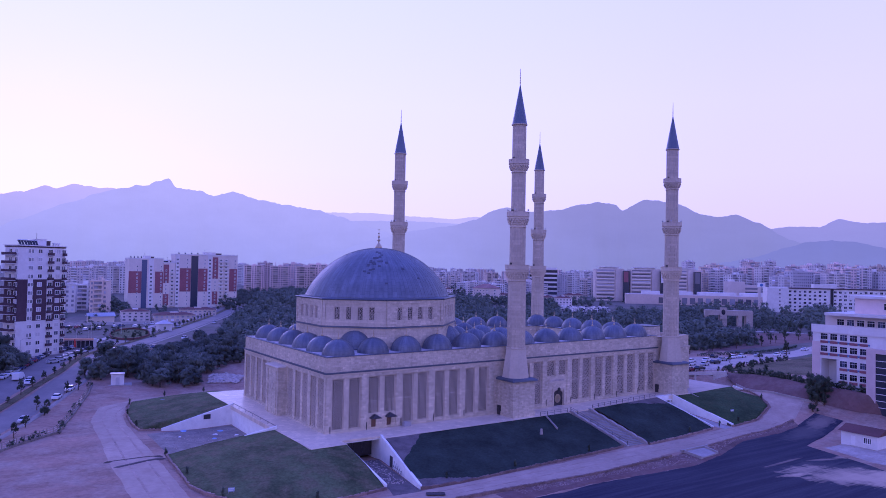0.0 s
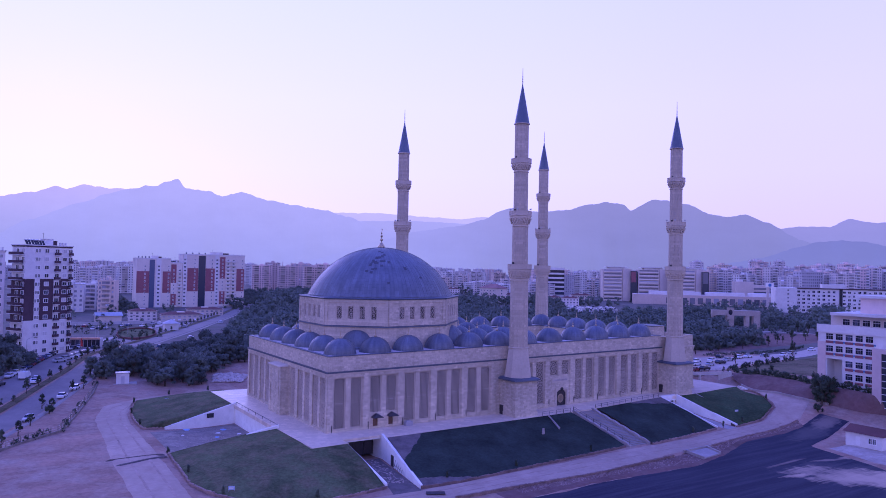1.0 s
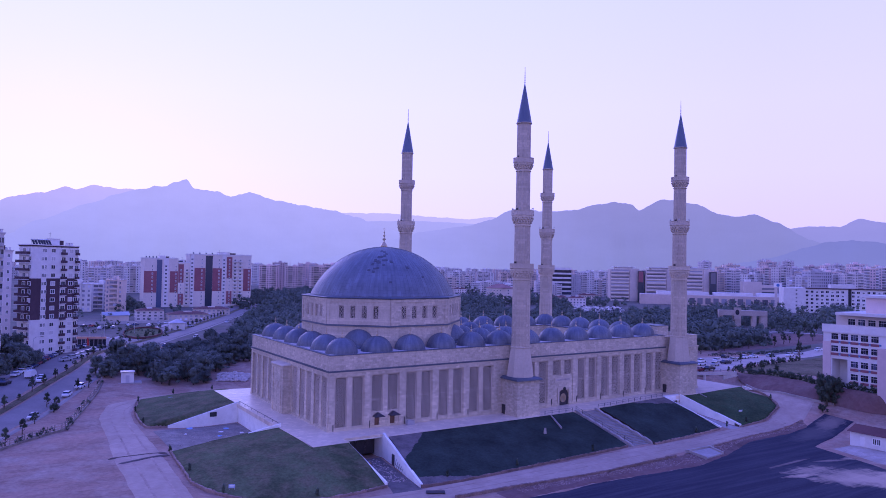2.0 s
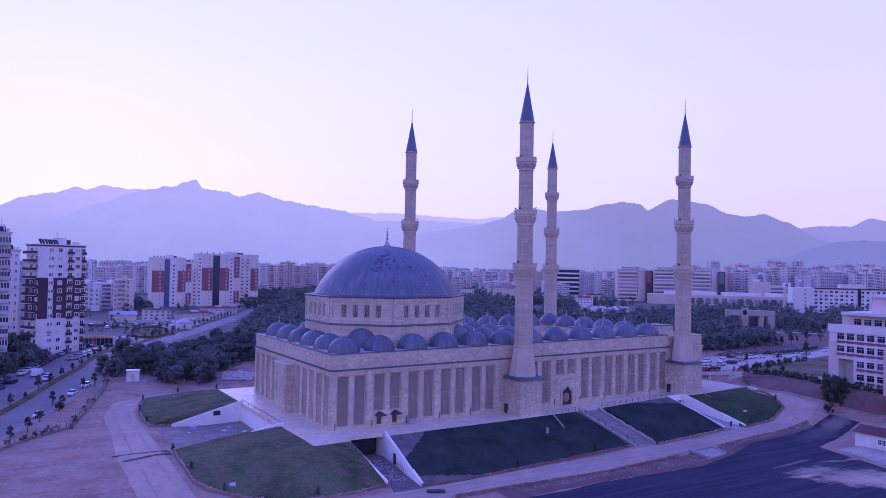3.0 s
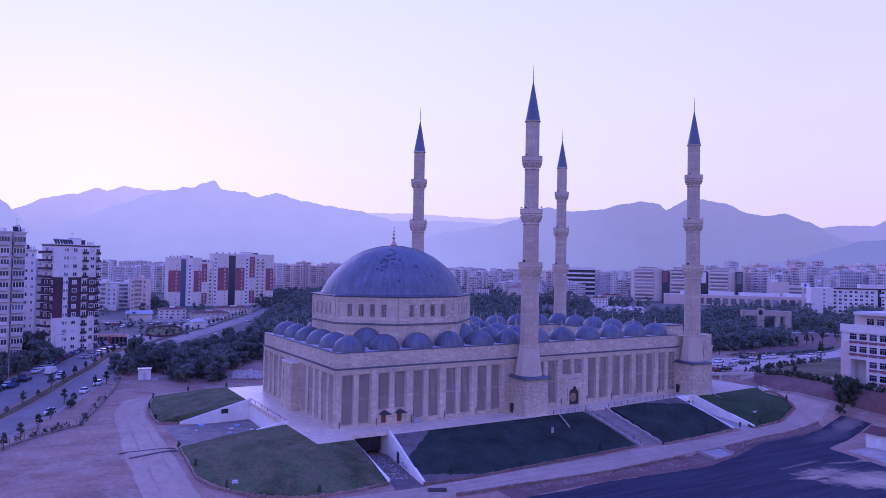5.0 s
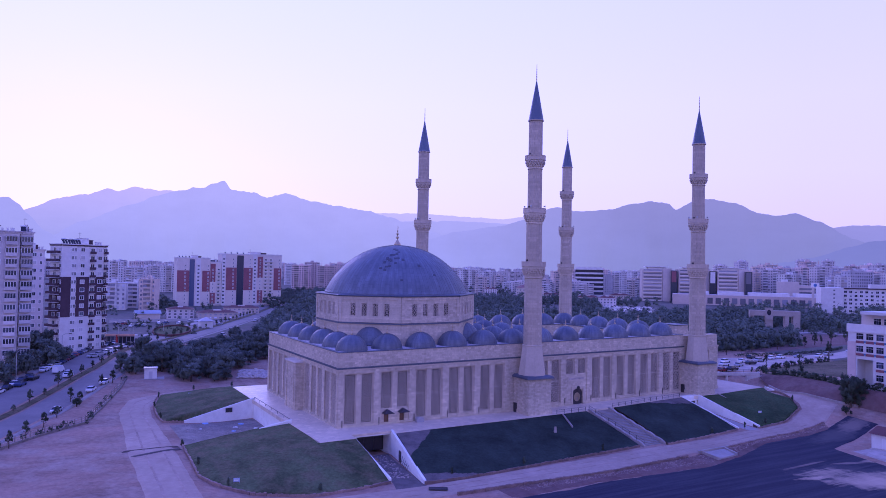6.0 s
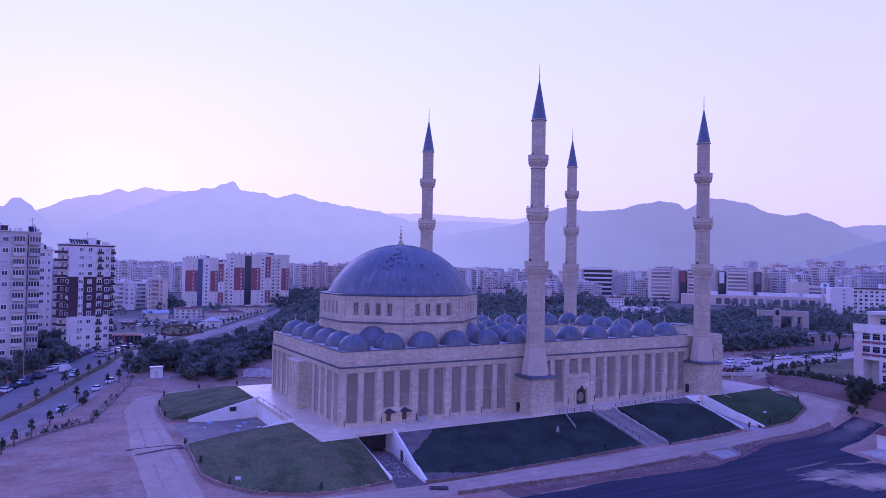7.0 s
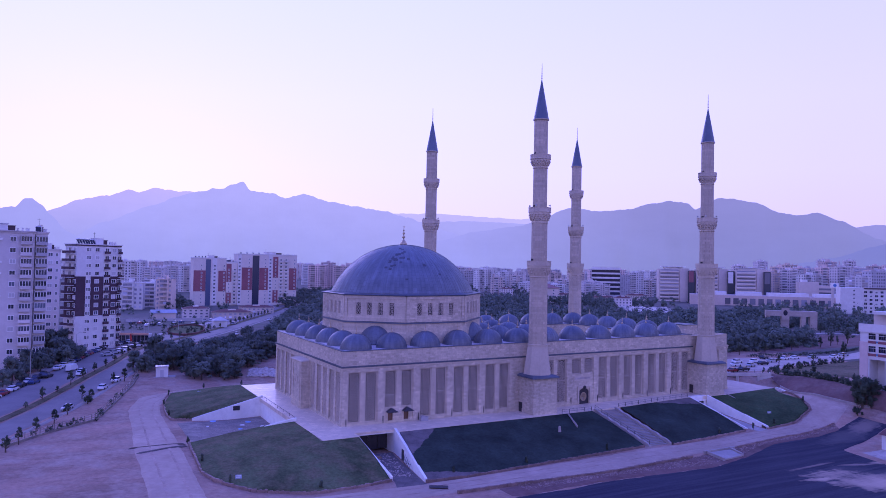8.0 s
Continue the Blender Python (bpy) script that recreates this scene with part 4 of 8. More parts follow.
south_bays = [(BAY0 + BAY * k, "door" if k == 1 else "portal" if k == 7 else "pair") for k in range(12) if k != 5] + [(113.5, "right")]
facade(LENGTH, south_bays, Matrix.Identity(4), "south")
WEST = Matrix.Translation((0, DEPTH, 0)) @ Matrix.Rotation(radians(-90), 4, "Z")
facade(DEPTH, [(DEPTH - (4.6 + 8.76 * k), kind) for k, kind in ((0, "pair"), (1, "pair"), (2, "right"), (3, "left"), (4, "pair"), (5, "pair"))], WEST, "west")
g = Geo().box(0.9, DEPTH - 0.9, 0, LENGTH, DEPTH, 12.4).box(LENGTH - 0.9, 0.9, 0, LENGTH, DEPTH - 0.9, 12.4)
part("wall", g.mesh("wall", STONE), mosque, "coursed pale limestone wall")


def ring_course(x0, y0, x1, y1, z0, z1, out, w):
    """A course that runs round a rectangle, standing out by out, w deep."""
    gg = Geo()
    gg.box(x0 - out, y0 - out, z0, x1 + out, y0 - out + w, z1).box(x0 - out, y1 + out - w, z0, x1 + out, y1 + out, z1)
    gg.box(x0 - out, y0 - out + w, z0, x0 - out + w, y1 + out - w, z1).box(x1 + out - w, y0 - out + w, z0, x1 + out, y1 + out - w, z1)
    return gg


part("cornice", ring_course(0, 0, LENGTH, DEPTH, 12.4, 12.72, 0.25, 1.1).mesh("cornice", STONE_PLAIN), mosque, "stone cornice")
HALL_END = 105.7
part("cornice_flashing", ring_course(0, 0, HALL_END, DEPTH, 12.72, 13.06, 0.36, 1.2).mesh("cornice_flashing", LEAD_SEAM), mosque, "dark lead flashing")
part("parapet", ring_course(0, 0, HALL_END, DEPTH, 13.06, TOP - 0.12, 0.0, 0.7).mesh("parapet", STONE), mosque, "blind limestone parapet")
part("coping", ring_course(0, 0, HALL_END, DEPTH, TOP - 0.12, TOP, 0.12, 0.95).mesh("coping", LEAD_SEAM), mosque, "lead coping")
g = Geo()
for z0, z1, w in ((12.72, 15.75, 0.7), (15.75, 15.9, 0.95)):
    o = (w - 0.7) / 2
    g.box(HALL_END, 0.3 - o, z0, LENGTH, 0.3 - o + w, z1).box(LENGTH - w + o, 0.3 - o + w, z0, LENGTH + o, DEPTH - 0.3, z1).box(HALL_END, DEPTH - 0.3 - w, z0, LENGTH - w, DEPTH - 0.3, z1)
part("parapet", g.mesh("parapet", STONE), mosque, "lower parapet of the entrance end")
CX0, CX1, CY0, CY1 = 62.2, 97.0, 9.6, 43.6
g = Geo().box(0.7, 0.7, ROOF_Z - 0.4, CX0, DEPTH - 0.7, TOP - 0.13).box(CX1, 0.7, ROOF_Z - 0.4, HALL_END - 0.7, DEPTH - 0.7, TOP - 0.13).box(HALL_END - 0.7, 1.0, 14.2, LENGTH - 0.7, DEPTH - 1.0, 14.7)
g.box(CX0, 0.7, ROOF_Z - 0.4, CX1, CY0, TOP - 0.13).box(CX0, CY1, ROOF_Z - 0.4, CX1, DEPTH - 0.7, TOP - 0.13)
part("roof", g.mesh("roof", ROOF), mosque, "flat pale roof")
part("court_wall", ring_course(CX0, CY0, CX1, CY1, 0.0, 16.3, 0.0, -0.7 + 1.4).mesh("court_wall", STONE), mosque, "courtyard wall")
part("court_coping", ring_course(CX0, CY0, CX1, CY1, 16.3, 16.5, 0.1, 0.9).mesh("court_coping", LEAD_SEAM), mosque, "lead coping")
# east gatehouse rising behind the parapet
g = Geo().box(111.6, 8, 12.5, 116.8, 15, 18.1)
part("gatehouse", g.mesh("gatehouse", STONE), mosque, "raised limestone gatehouse")
part("gatehouse_roof", Geo().box(111.4, 7.8, 18.1, 117.0, 15.2, 18.3).mesh("gatehouse_roof", LEAD_SEAM), mosque, "lead roof")
# niche block on the west wall
niche = part("niche_block", Geo().box(-2.1, 22.6, 0, 0, 30.6, 11.5).box(-2.25, 23.6, 0, -2.1, 24.2, 10.6).box(-2.25, 29.0, 0, -2.1, 29.6, 10.6).mesh("niche_block", STONE), mosque, "projecting limestone niche block")
part("niche_roof", Geo().add([(-2.45, 22.3, 11.5), (-2.45, 30.9, 11.5), (0, 30.9, 11.5), (0, 22.3, 11.5), (-2.2, 22.6, 11.72), (-2.2, 30.6, 11.72), (0, 30.6, 12.0), (0, 22.6, 12.0)],
     [(0, 1, 2, 3), (4, 7, 6, 5), (0, 4, 5, 1), (1, 5, 6, 2), (3, 7, 4, 0)]).mesh("niche_roof", STONE_PLAIN), niche, "sloping stone roof")
part("medallion", Geo().turn([(1.0, 0), (1.0, 0.1), (0.7, 0.14), (0.7, 0.05)], 24).mesh("medallion", STONE_PLAIN), niche, "round carved medallion",
     Matrix.Translation((-2.1, 26.6, 6.9)) @ Matrix.Rotation(radians(-90), 4, "Y"))

# Small domes over every bay round the hall and the courtyard


def cap_profile(r, h, n=10, z0=0.0):
    rs = (r * r + h * h) / (2 * h)
    out = []
    for i in range(n + 1):
        z = h * math.sin(math.pi / 2 * i / n)
        out.append((math.sqrt(max(0.0, rs * rs - (z + rs - h) ** 2)), z0 + z))
    out[-1] = (0.02, z0 + h)
    return out


def seam_geo(prof, count, w, proud):
    gg = Geo()
    for k in range(count):
        a = 2 * math.pi * k / count
        for (r0, z0), (r1, z1) in zip(prof[:-1], prof[1:]):
            if r1 < w * count / 7:
                continue
            gg.beam(((r0 + proud / 2) * math.cos(a), (r0 + proud / 2) * math.sin(a), z0), ((r1 + proud / 2) * math.cos(a), (r1 + proud / 2) * math.sin(a), z1), w, proud)
    return gg


small_prof = [(3.75, 0.0), (3.75, 0.35), (3.62, 0.4)] + [(r, z) for r, z in cap_profile(3.62, 3.35, 10, 0.45)]
SMALL_R = (3.62 ** 2 + 3.35 ** 2) / (2 * 3.35)
LEAD_SMALL = lead_sheets("small_dome_lead", 28, 1.25, (0, 0, 3.8 - SMALL_R), SMALL_R, (0.134, 0.146, 0.170), (0.150, 0.164, 0.190), 0.5, 0.2)
DOME_ME = Geo().turn(small_prof, 36).mesh("small_dome", LEAD_SMALL, smooth=True)
DOME_SEAM = seam_geo(small_prof[2:], 28, 0.035, 0.018).mesh("seam", LEAD_RIB)
FINIAL_ME = Geo().turn([(0.34, -0.05), (0.26, 0.22), (0.07, 0.5), (0.07, 0.75), (0.16, 0.86), (0.16, 0.98), (0.06, 1.1), (0.06, 1.2), (0.1, 1.3), (0.1, 1.38), (0.035, 1.45), (0.025, 1.75), (0.01, 1.8)], 12).mesh("finial", GOLD, smooth=True)


def small_dome(x, y, s=1.0, z=ROOF_Z):
    d = part("small_dome", DOME_ME, mosque, "small lead-covered dome with a gilded finial", Matrix.LocRotScale((x, y, z), None, (s, s, s)))
    part("seams", DOME_SEAM, d, "raised lead seams")
    part("finial", FINIAL_ME, d, "gilded finial", Matrix.Translation((0, 0, 3.8)))


GX = [BAY0 + BAY * k for k in range(12)]
GY = [4.6 + 8.76 * k for k in range(6)]
for i, x in enumerate(GX):
    for j, y in enumerate(GY):
        hall_edge = i < 6 and (i in (0, 5) or j in (0, 5))
        court_edge = i >= 6 and (i in (6, 11) or j in (0, 5))
        if hall_edge or court_edge:
            small_dome(x, y)
for x in (GX[1] + 0.4, GX[4] - 0.4):
    for y in (GY[1] + 0.4, GY[4] - 0.4):
        small_dome(x, y, 1.22, ROOF_Z + 0.4)

# Octagonal drum and great dome
DX, DY, DR = 26.4, 26.5, 20.9
drum = part("drum", Geo().turn([(DR + 0.1, ROOF_Z - 0.3), (DR + 0.1, 21.2)], 8, DX, DY, math.pi / 8).mesh("drum", STONE), mosque, "octagonal limestone drum")
part("drum_band", Geo().turn([(DR + 0.1, 21.2), (DR + 0.45, 21.25), (DR + 0.4, 21.5), (DR - 0.2, 21.6)], 8, DX, DY, math.pi / 8).mesh("drum_band", LEAD_SEAM), drum, "dark lead band")
FACE = 2 * DR * math.sin(math.pi / 8)
APO = DR * math.cos(math.pi / 8)
for k in range(8):
    a = k * math.pi / 4
    m = Matrix.Translation((DX, DY, 0)) @ Matrix.Rotation(a, 4, "Z") @ Matrix.Translation((0, -APO, 0)) @ Matrix.Translation((-FACE / 2, 0, 0))
    holes = [(FACE / 2 + o - 0.76, FACE / 2 + o + 0.76, 1.5, 4.6) for o in (-4.35, -1.45, 1.45, 4.35)]
    gg = pierced_wall(FACE, 6.2, holes, 0.5)
    face = part("drum_face", gg.mesh("drum_face", STONE), mosque, "limestone face of the drum", m @ Matrix.Translation((0, 0, 21.6)))
    part("panel_frame", frame_ring(0.05, 0.0, FACE - 0.05, 6.2, 0.7, -0.16, 0.0).mesh("panel_frame", STONE), face, "raised stone surround")
    for h in holes:
        part("lattice", LAT_DRUM, face, "carved stone screen", Matrix.Translation(((h[0] + h[1]) / 2, 0.1, 1.52)))
    part("pane", Geo().box(1.9, 0.55, 1.2, FACE - 1.9, 0.62, 5.0).mesh("pane", DARK_GLASS), face, "dark glass")
part("eave_ring", Geo().turn([(DR - 1.2, 27.8), (DR + 0.35, 27.8), (DR + 0.45, 28.05), (DR + 0.3, 28.2), (18.9, 28.45)], 8, DX, DY, math.pi / 8).mesh("eave_ring", LEAD_SEAM), drum, "lead eave ring")
GREAT_R = (18.85 ** 2 + 12.2 ** 2) / (2 * 12.2)
great_prof = [(19.0, 28.2), (18.95, 28.5)] + cap_profile(18.85, 12.2, 26, 28.6)
dome = part("great_dome", Geo().turn(great_prof, 128, DX, DY).mesh("great_dome", lead_sheets("great_dome_lead", 104, 1.7, (DX, DY, 40.8 - GREAT_R), GREAT_R, (0.138, 0.151, 0.178), (0.158, 0.173, 0.202), 0.5, 0.18), smooth=True), mosque, "great lead-covered dome")
part("seams", seam_geo(great_prof[1:], 104, 0.04, 0.03).mesh("seams", LEAD_RIB), dome, "raised lead seams", Matrix.Translation((DX, DY, 0)))
rs = (18.85 ** 2 + 12.2 ** 2) / (2 * 12.2)


def on_dome(az, el_z, lift):
    r = math.sqrt(rs * rs - (el_z - 28.6 + rs - 12.2) ** 2)
    n = Vector((math.cos(az) * r, math.sin(az) * r, el_z - 28.6 + rs - 12.2)).normalized()
    return Vector((DX + r * math.cos(az), DY + r * math.sin(az), el_z)) + n * lift


rng = random.Random(11)
for az, z, wd, ht in [(-2.10, 38.0, 3, 0.5), (-2.03, 37.2, 2, 0.4), (-2.2, 37.0, 2, 0.7), (-2.26, 36.2, 1, 0.6), (-2.14, 36.5, 1, 0.5), (-1.98, 38.5, 1, 0.4), (-2.18, 35.4, 2, 0.4), (-2.3, 35.0, 1, 0.4),
                     (-1.9, 36.6, 1, 0.5), (-1.62, 35.2, 1, 0.6), (-1.95, 32.2, 1, 0.4), (-1.4, 32.7, 1, 0.4), (-2.08, 39.2, 2, 0.3), (-2.05, 35.9, 1, 0.4), (-2.22, 34.6, 1, 0.5)]:
    r = math.sqrt(rs * rs - (z - 28.6 + rs - 12.2) ** 2)
    da = wd * 0.36 / r
    g = Geo()
    for i in range(wd):
        a0, a1 = az - da + 2 * da * i / wd, az - da + 2 * da * (i + 1) / wd
        zz = z + rng.uniform(-0.4, 0.4)
        q = [on_dome(a, w, l) for l in (0.0, 0.05) for a, w in ((a0, zz - ht / 2), (a1, zz - ht / 2), (a1, zz + ht / 2), (a0, zz + ht / 2))]
        g.add(q, [(4, 5, 6, 7), (0, 1, 5, 4), (1, 2, 6, 5), (2, 3, 7, 6), (3, 0, 4, 7)])
    part("bare_patch", g.mesh("bare_patch", LEAD_DARK), dome, "dark patch where lead sheets are missing")
big_fin = [(1.0, 0), (0.9, 0.5), (0.42, 1.3), (0.18, 1.6), (0.13, 1.9), (0.42, 2.1), (0.42, 2.4), (0.15, 2.6), (0.12, 2.9), (0.32, 3.1), (0.32, 3.35), (0.1, 3.55), (0.08, 3.8), (0.22, 3.95), (0.22, 4.1), (0.06, 4.3), (0.05, 4.6), (0.01, 4.7)]
part("finial", Geo().turn(big_fin, 16).mesh("finial", GOLD, smooth=True), dome, "gilded finial with stacked balls", Matrix.Translation((DX, DY, 40.6)))
g = Geo()
for k in range(14):
    a, b = radians(-65 + 22 * k + 0), radians(-65 + 22 * (k + 1))
    g.beam((0.24 * math.sin(a + 0.9), 0, -0.24 * math.cos(a + 0.9)), (0.24 * math.sin(b + 0.9), 0, -0.24 * math.cos(b + 0.9)), 0.05, 0.1 - 0.006 * abs(k - 6.5))
part("crescent", g.mesh("crescent", GOLD), dome, "gilded crescent", Matrix.Translation((DX, DY, 45.5)))

# Doors
px = BAY0 + BAY * 7
pc = px + 0.6
ARCH = [(-1.7 + 3.4 * k / 12, 2.6 + 1.15 * math.sqrt(max(0.0, 1 - (1 - k / 6) ** 2))) for k in range(13)]
g = Geo()
for (xa, za), (xb, zb) in zip(ARCH, ARCH[1:]):
    g.add([(pc + u, v, w) for v in (0.05, 0.85) for u, w in ((xa, za), (xb, zb), (xb, 3.81), (xa, 3.81))], [(0, 1, 2, 3), (1, 0, 4, 5), (7, 6, 5, 4)])
g.box(pc - 2.25, -0.2, -0.9, pc - 1.7, 0.0, 3.8).box(pc + 1.7, -0.2, -0.9, pc + 2.25, 0.0, 3.8).box(pc - 2.25, -0.2, 3.8, pc + 2.25, 0.0, 4.3)
portal = part("portal", g.mesh("portal", STONE_PLAIN), mosque, "arched stone portal surround")
for side in (-1, 1):
    leaf = part("door", Geo().box(min(0, side * 1.7) + 0.02, 0, 0, max(0, side * 1.7) - 0.02, 0.1, 4.3).mesh("door", DOOR), portal, "dark door leaf", Matrix.Translation((pc, 0.32, -0.6)))
    part("handle", Geo().beam((side * 0.25, -0.06, 1.0), (side * 0.25, -0.06, 2.0), 0.06).mesh("handle", PALE_METAL), leaf, "pale metal handle")
part("door_ornament", Geo().turn([(1.0, 0), (1.0, 0.06), (0.82, 0.08), (0.8, 0.0)], 28).mesh("door_ornament", GOLD), portal, "round pale metal ornament", Matrix.LocRotScale((pc, 0.3, 1.5), None, (1.0, 1.0, 1.15)) @ Matrix.Rotation(radians(90), 4, "X"))
part("arch_boss", Geo().turn([(0.5, 0), (0.5, 0.12), (0.2, 0.2)], 16).mesh("arch_boss", METAL), portal, "dark round boss over the arch", Matrix.Translation((pc, -0.2, 3.95)) @ Matrix.Rotation(radians(90), 4, "X"))
panel = part("inscription", Geo().box(px - 2.7, -0.06, 5.75, px + 2.9, 0.0, 6.95).mesh("inscription", STONE_PLAIN), mosque, "pale stone tablet over the door")
part("writing_bar", Geo().box(px - 2.3, -0.1, 6.15, px + 2.5, -0.06, 6.6).mesh("writing_bar", PALE_ROCK), panel, "carved bar of writing")
for o in (-1.95, 1.95):
    x = BAY0 + BAY + o
    porch = part("porch", Geo().add([(x - 1.15, -1.7, 2.55), (x + 1.15, -1.7, 2.55), (x + 1.15, -0.18, 2.55), (x - 1.15, -0.18, 2.55), (x, -0.9, 3.3), (x, -0.18, 3.3)],
        [(0, 3, 2, 1), (0, 1, 4), (1, 2, 5, 4), (3, 0, 4, 5)]).box(x - 1.2, -1.75, 2.42, x + 1.2, -0.18, 2.55).mesh("porch", DOOR), mosque, "small dark pitched porch roof")
    part("door", Geo().box(x - 0.58, 0.3, 0.05, x + 0.58, 0.4, 2.12).mesh("door", surface("brown_door", (0.16, 0.09, 0.06), rough=0.6)), porch, "brown door")

PIPE = Geo().box(-0.07, -0.3, 0.0, 0.07, -0.16, 1.5).box(-0.1, -0.34, 1.45, 0.1, -0.16, 1.6).mesh("drainpipe", DOOR)
for k in range(13):
    if k not in (5, 6):
        part("drainpipe", PIPE, mosque, "short dark drainpipe at a pier", Matrix.Translation((BAY0 - BAY / 2 + BAY * k + 0.55, 0, 0)))
for ob in mosque.children:
    ob.matrix_parent_inverse = LEAN

# Minarets
SHAFTS = [(16.6, 33.6, 2.3, 2.2), (37.1, 47.0, 2.0, 1.95), (50.3, 60.6, 1.78, 1.76), (63.4, 72.1, 1.74, 1.72)]


def minaret():
    mi = thing("minaret", "slender limestone minaret with three balconies and a blue lead cone", "minaret", "corner minarets")
    base = part("plinth", Geo().box(-3.4, -3.4, -2, 3.4, 3.4, 8.6).box(-3.55, -3.55, -2, 3.55, 3.55, 0.9).mesh("plinth", STONE), mi, "square limestone plinth")
    part("plinth_roof", Geo().add([(-3.95, -3.95, 8.6), (3.95, -3.95, 8.6), (3.95, 3.95, 8.6), (-3.95, 3.95, 8.6), (-3.85, -3.85, 8.95), (3.85, -3.85, 8.95), (3.85, 3.85, 8.95), (-3.85, 3.85, 8.95),
        (-3.2, -3.2, 9.3), (3.2, -3.2, 9.3), (3.2, 3.2, 9.3), (-3.2, 3.2, 9.3)],
        [(3, 2, 1, 0), (0, 1, 5, 4), (1, 2, 6, 5), (2, 3, 7, 6), (3, 0, 4, 7), (4, 5, 9, 8), (5, 6, 10, 9), (6, 7, 11, 10), (7, 4, 8, 11), (8, 9, 10, 11)]).mesh("plinth_roof", LEAD_SEAM), base, "dark lead ledge")
    part("door", Geo().box(-3.62, 1.3, 0, -3.38, 2.5, 2.3).mesh("door", DOOR), base, "small dark door")
    part("foot", Geo().turn([(3.45, 9.25), (2.45, 16.3), (2.6, 16.35), (2.6, 16.6), (2.35, 16.65)], 8, 0, 0, math.pi / 8).mesh("foot", STONE_PLAIN), mi, "tapering eight-sided foot")
    for z0, z1, r0, r1 in SHAFTS:
        part("shaft", Geo().turn([(r0, z0 - 0.1), (r1, z1 + 0.4)], 32, wave=0.045).mesh("shaft", STONE_SHAFT), mi, "fluted limestone shaft")
    for (z0, z1, r0, r1), rb, top in zip(SHAFTS[:3], (2.95, 2.75, 2.5), (37.1, 50.3, 63.4)):
        h = top - 1.25 - z1
        prof = [(r1 + 0.02, z1 - 0.62), (r1 + 0.15, z1 - 0.57), (r1 + 0.15, z1 - 0.42), (r1 + 0.02, z1 - 0.37), (r1 + 0.03, z1 - 0.02)]
        for s in range(4):
            r = r1 + 0.14 + (rb - 0.2 - r1) * s / 3.4
            prof += [(r, z1 + h * s / 4), (r + 0.05, z1 + h * (s + 0.82) / 4)]
        prof += [(rb - 0.02, top - 1.25), (rb + 0.08, top - 1.2), (rb + 0.08, top - 1.08), (rb, top - 1.05), (rb, top - 0.14), (rb + 0.07, top - 0.12), (rb + 0.07, top), (rb - 0.2, top), (rb - 0.2, top - 1.0)]
        bal = part("balcony", Geo().turn(prof, 48).mesh("balcony", STONE_PLAIN), mi, "corbelled stone balcony")
        tooth = Geo().box(-0.2, -0.09, 0, 0.12, 0.09, h / 4 * 0.8).mesh("corbel", STONE_PLAIN)
        for s in (1, 2, 3):
            r = r1 + 0.14 + (rb - 0.2 - r1) * s / 3.4
            for k in range(20):
                a = 2 * math.pi * (k + 0.5 * (s % 2)) / 20
                part("corbel", tooth, bal, m=Matrix.Translation((r * math.cos(a), r * math.sin(a), z1 + h * (s - 0.8) / 4)) @ Matrix.Rotation(a, 4, "Z"))
        post = Geo().box(-0.03, -0.11, top - 1.05, 0.05, 0.11, top - 0.13).mesh("parapet_post", STONE_PLAIN)
        for k in range(16):
            a = 2 * math.pi * k / 16
            part("parapet_post", post, bal, m=Matrix.Rotation(a, 4, "Z") @ Matrix.Translation((rb, 0, 0)))
        part("door", Geo().box(-r1 - 0.02, -0.26, top - 1.0, -r1 + 0.3, 0.26, top + 0.5).mesh("door", DOOR), bal, "dark balcony door")
    horn = Geo().turn([(0.08, 0), (0.12, 0.2), (0.24, 0.42), (0.24, 0.45)], 10)
    hm = horn.mesh("loudspeaker", PALE_METAL)
    for k in range(4):
        a = radians(35 + 90 * k)
        part("loudspeaker", hm, mi, "small horn loudspeaker", Matrix.Translation((2.3 * math.cos(a), 2.3 * math.sin(a), 50.75)) @ Matrix.Rotation(a, 4, "Z") @ Matrix.Rotation(radians(90), 4, "Y"))
    part("cone_eaves", Geo().turn([(1.74, 71.9), (1.98, 72.05), (1.98, 72.25), (1.8, 72.3)], 32).mesh("cone_eaves", STONE_PLAIN), mi, "stone eaves ring")
    part("cone", Geo().turn([(1.92, 72.25), (1.86, 72.4), (0.1, 82.2), (0.08, 82.3)], 32).mesh("cone", LEAD_CONE), mi, "steep blue lead cone")
    fin = [(0.1, 0)]
    for k in range(7):
        z = 0.2 + 0.42 * k
        fin += [(0.07, z), (0.17 - 0.012 * k, z + 0.12), (0.17 - 0.012 * k, z + 0.2), (0.06, z + 0.34)]
    fin += [(0.07, 3.3), (0.06, 3.9), (0.05, 4.1), (0.02, 4.2)]
    part("finial", Geo().turn(fin, 10).mesh("finial", GOLD), mi, "gilded finial", Matrix.Translation((0, 0, 82.2)))
    return mi


first = minaret()
first.matrix_basis = Matrix.Translation((49.7, -2.9, 0))
for x, y, z in ((108.3, -2.9, 0.9), (108.3, 56.2, 0.7), (49.7, 56.2, 0.0)):
    copy_thing(first, Matrix.Translation((x, y, z))).scale.z = 1 - z / 84


# Mountains on the horizon, kilometres away
def interp(knots, a):
    for (x0, y0), (x1, y1) in zip(knots, knots[1:]):
        if a <= x1:
            f = (a - x0) / (x1 - x0)
            return y0 + (y1 - y0) * (f * f * (3 - 2 * f) * 0.5 + f * 0.5)
    return knots[-1][1]


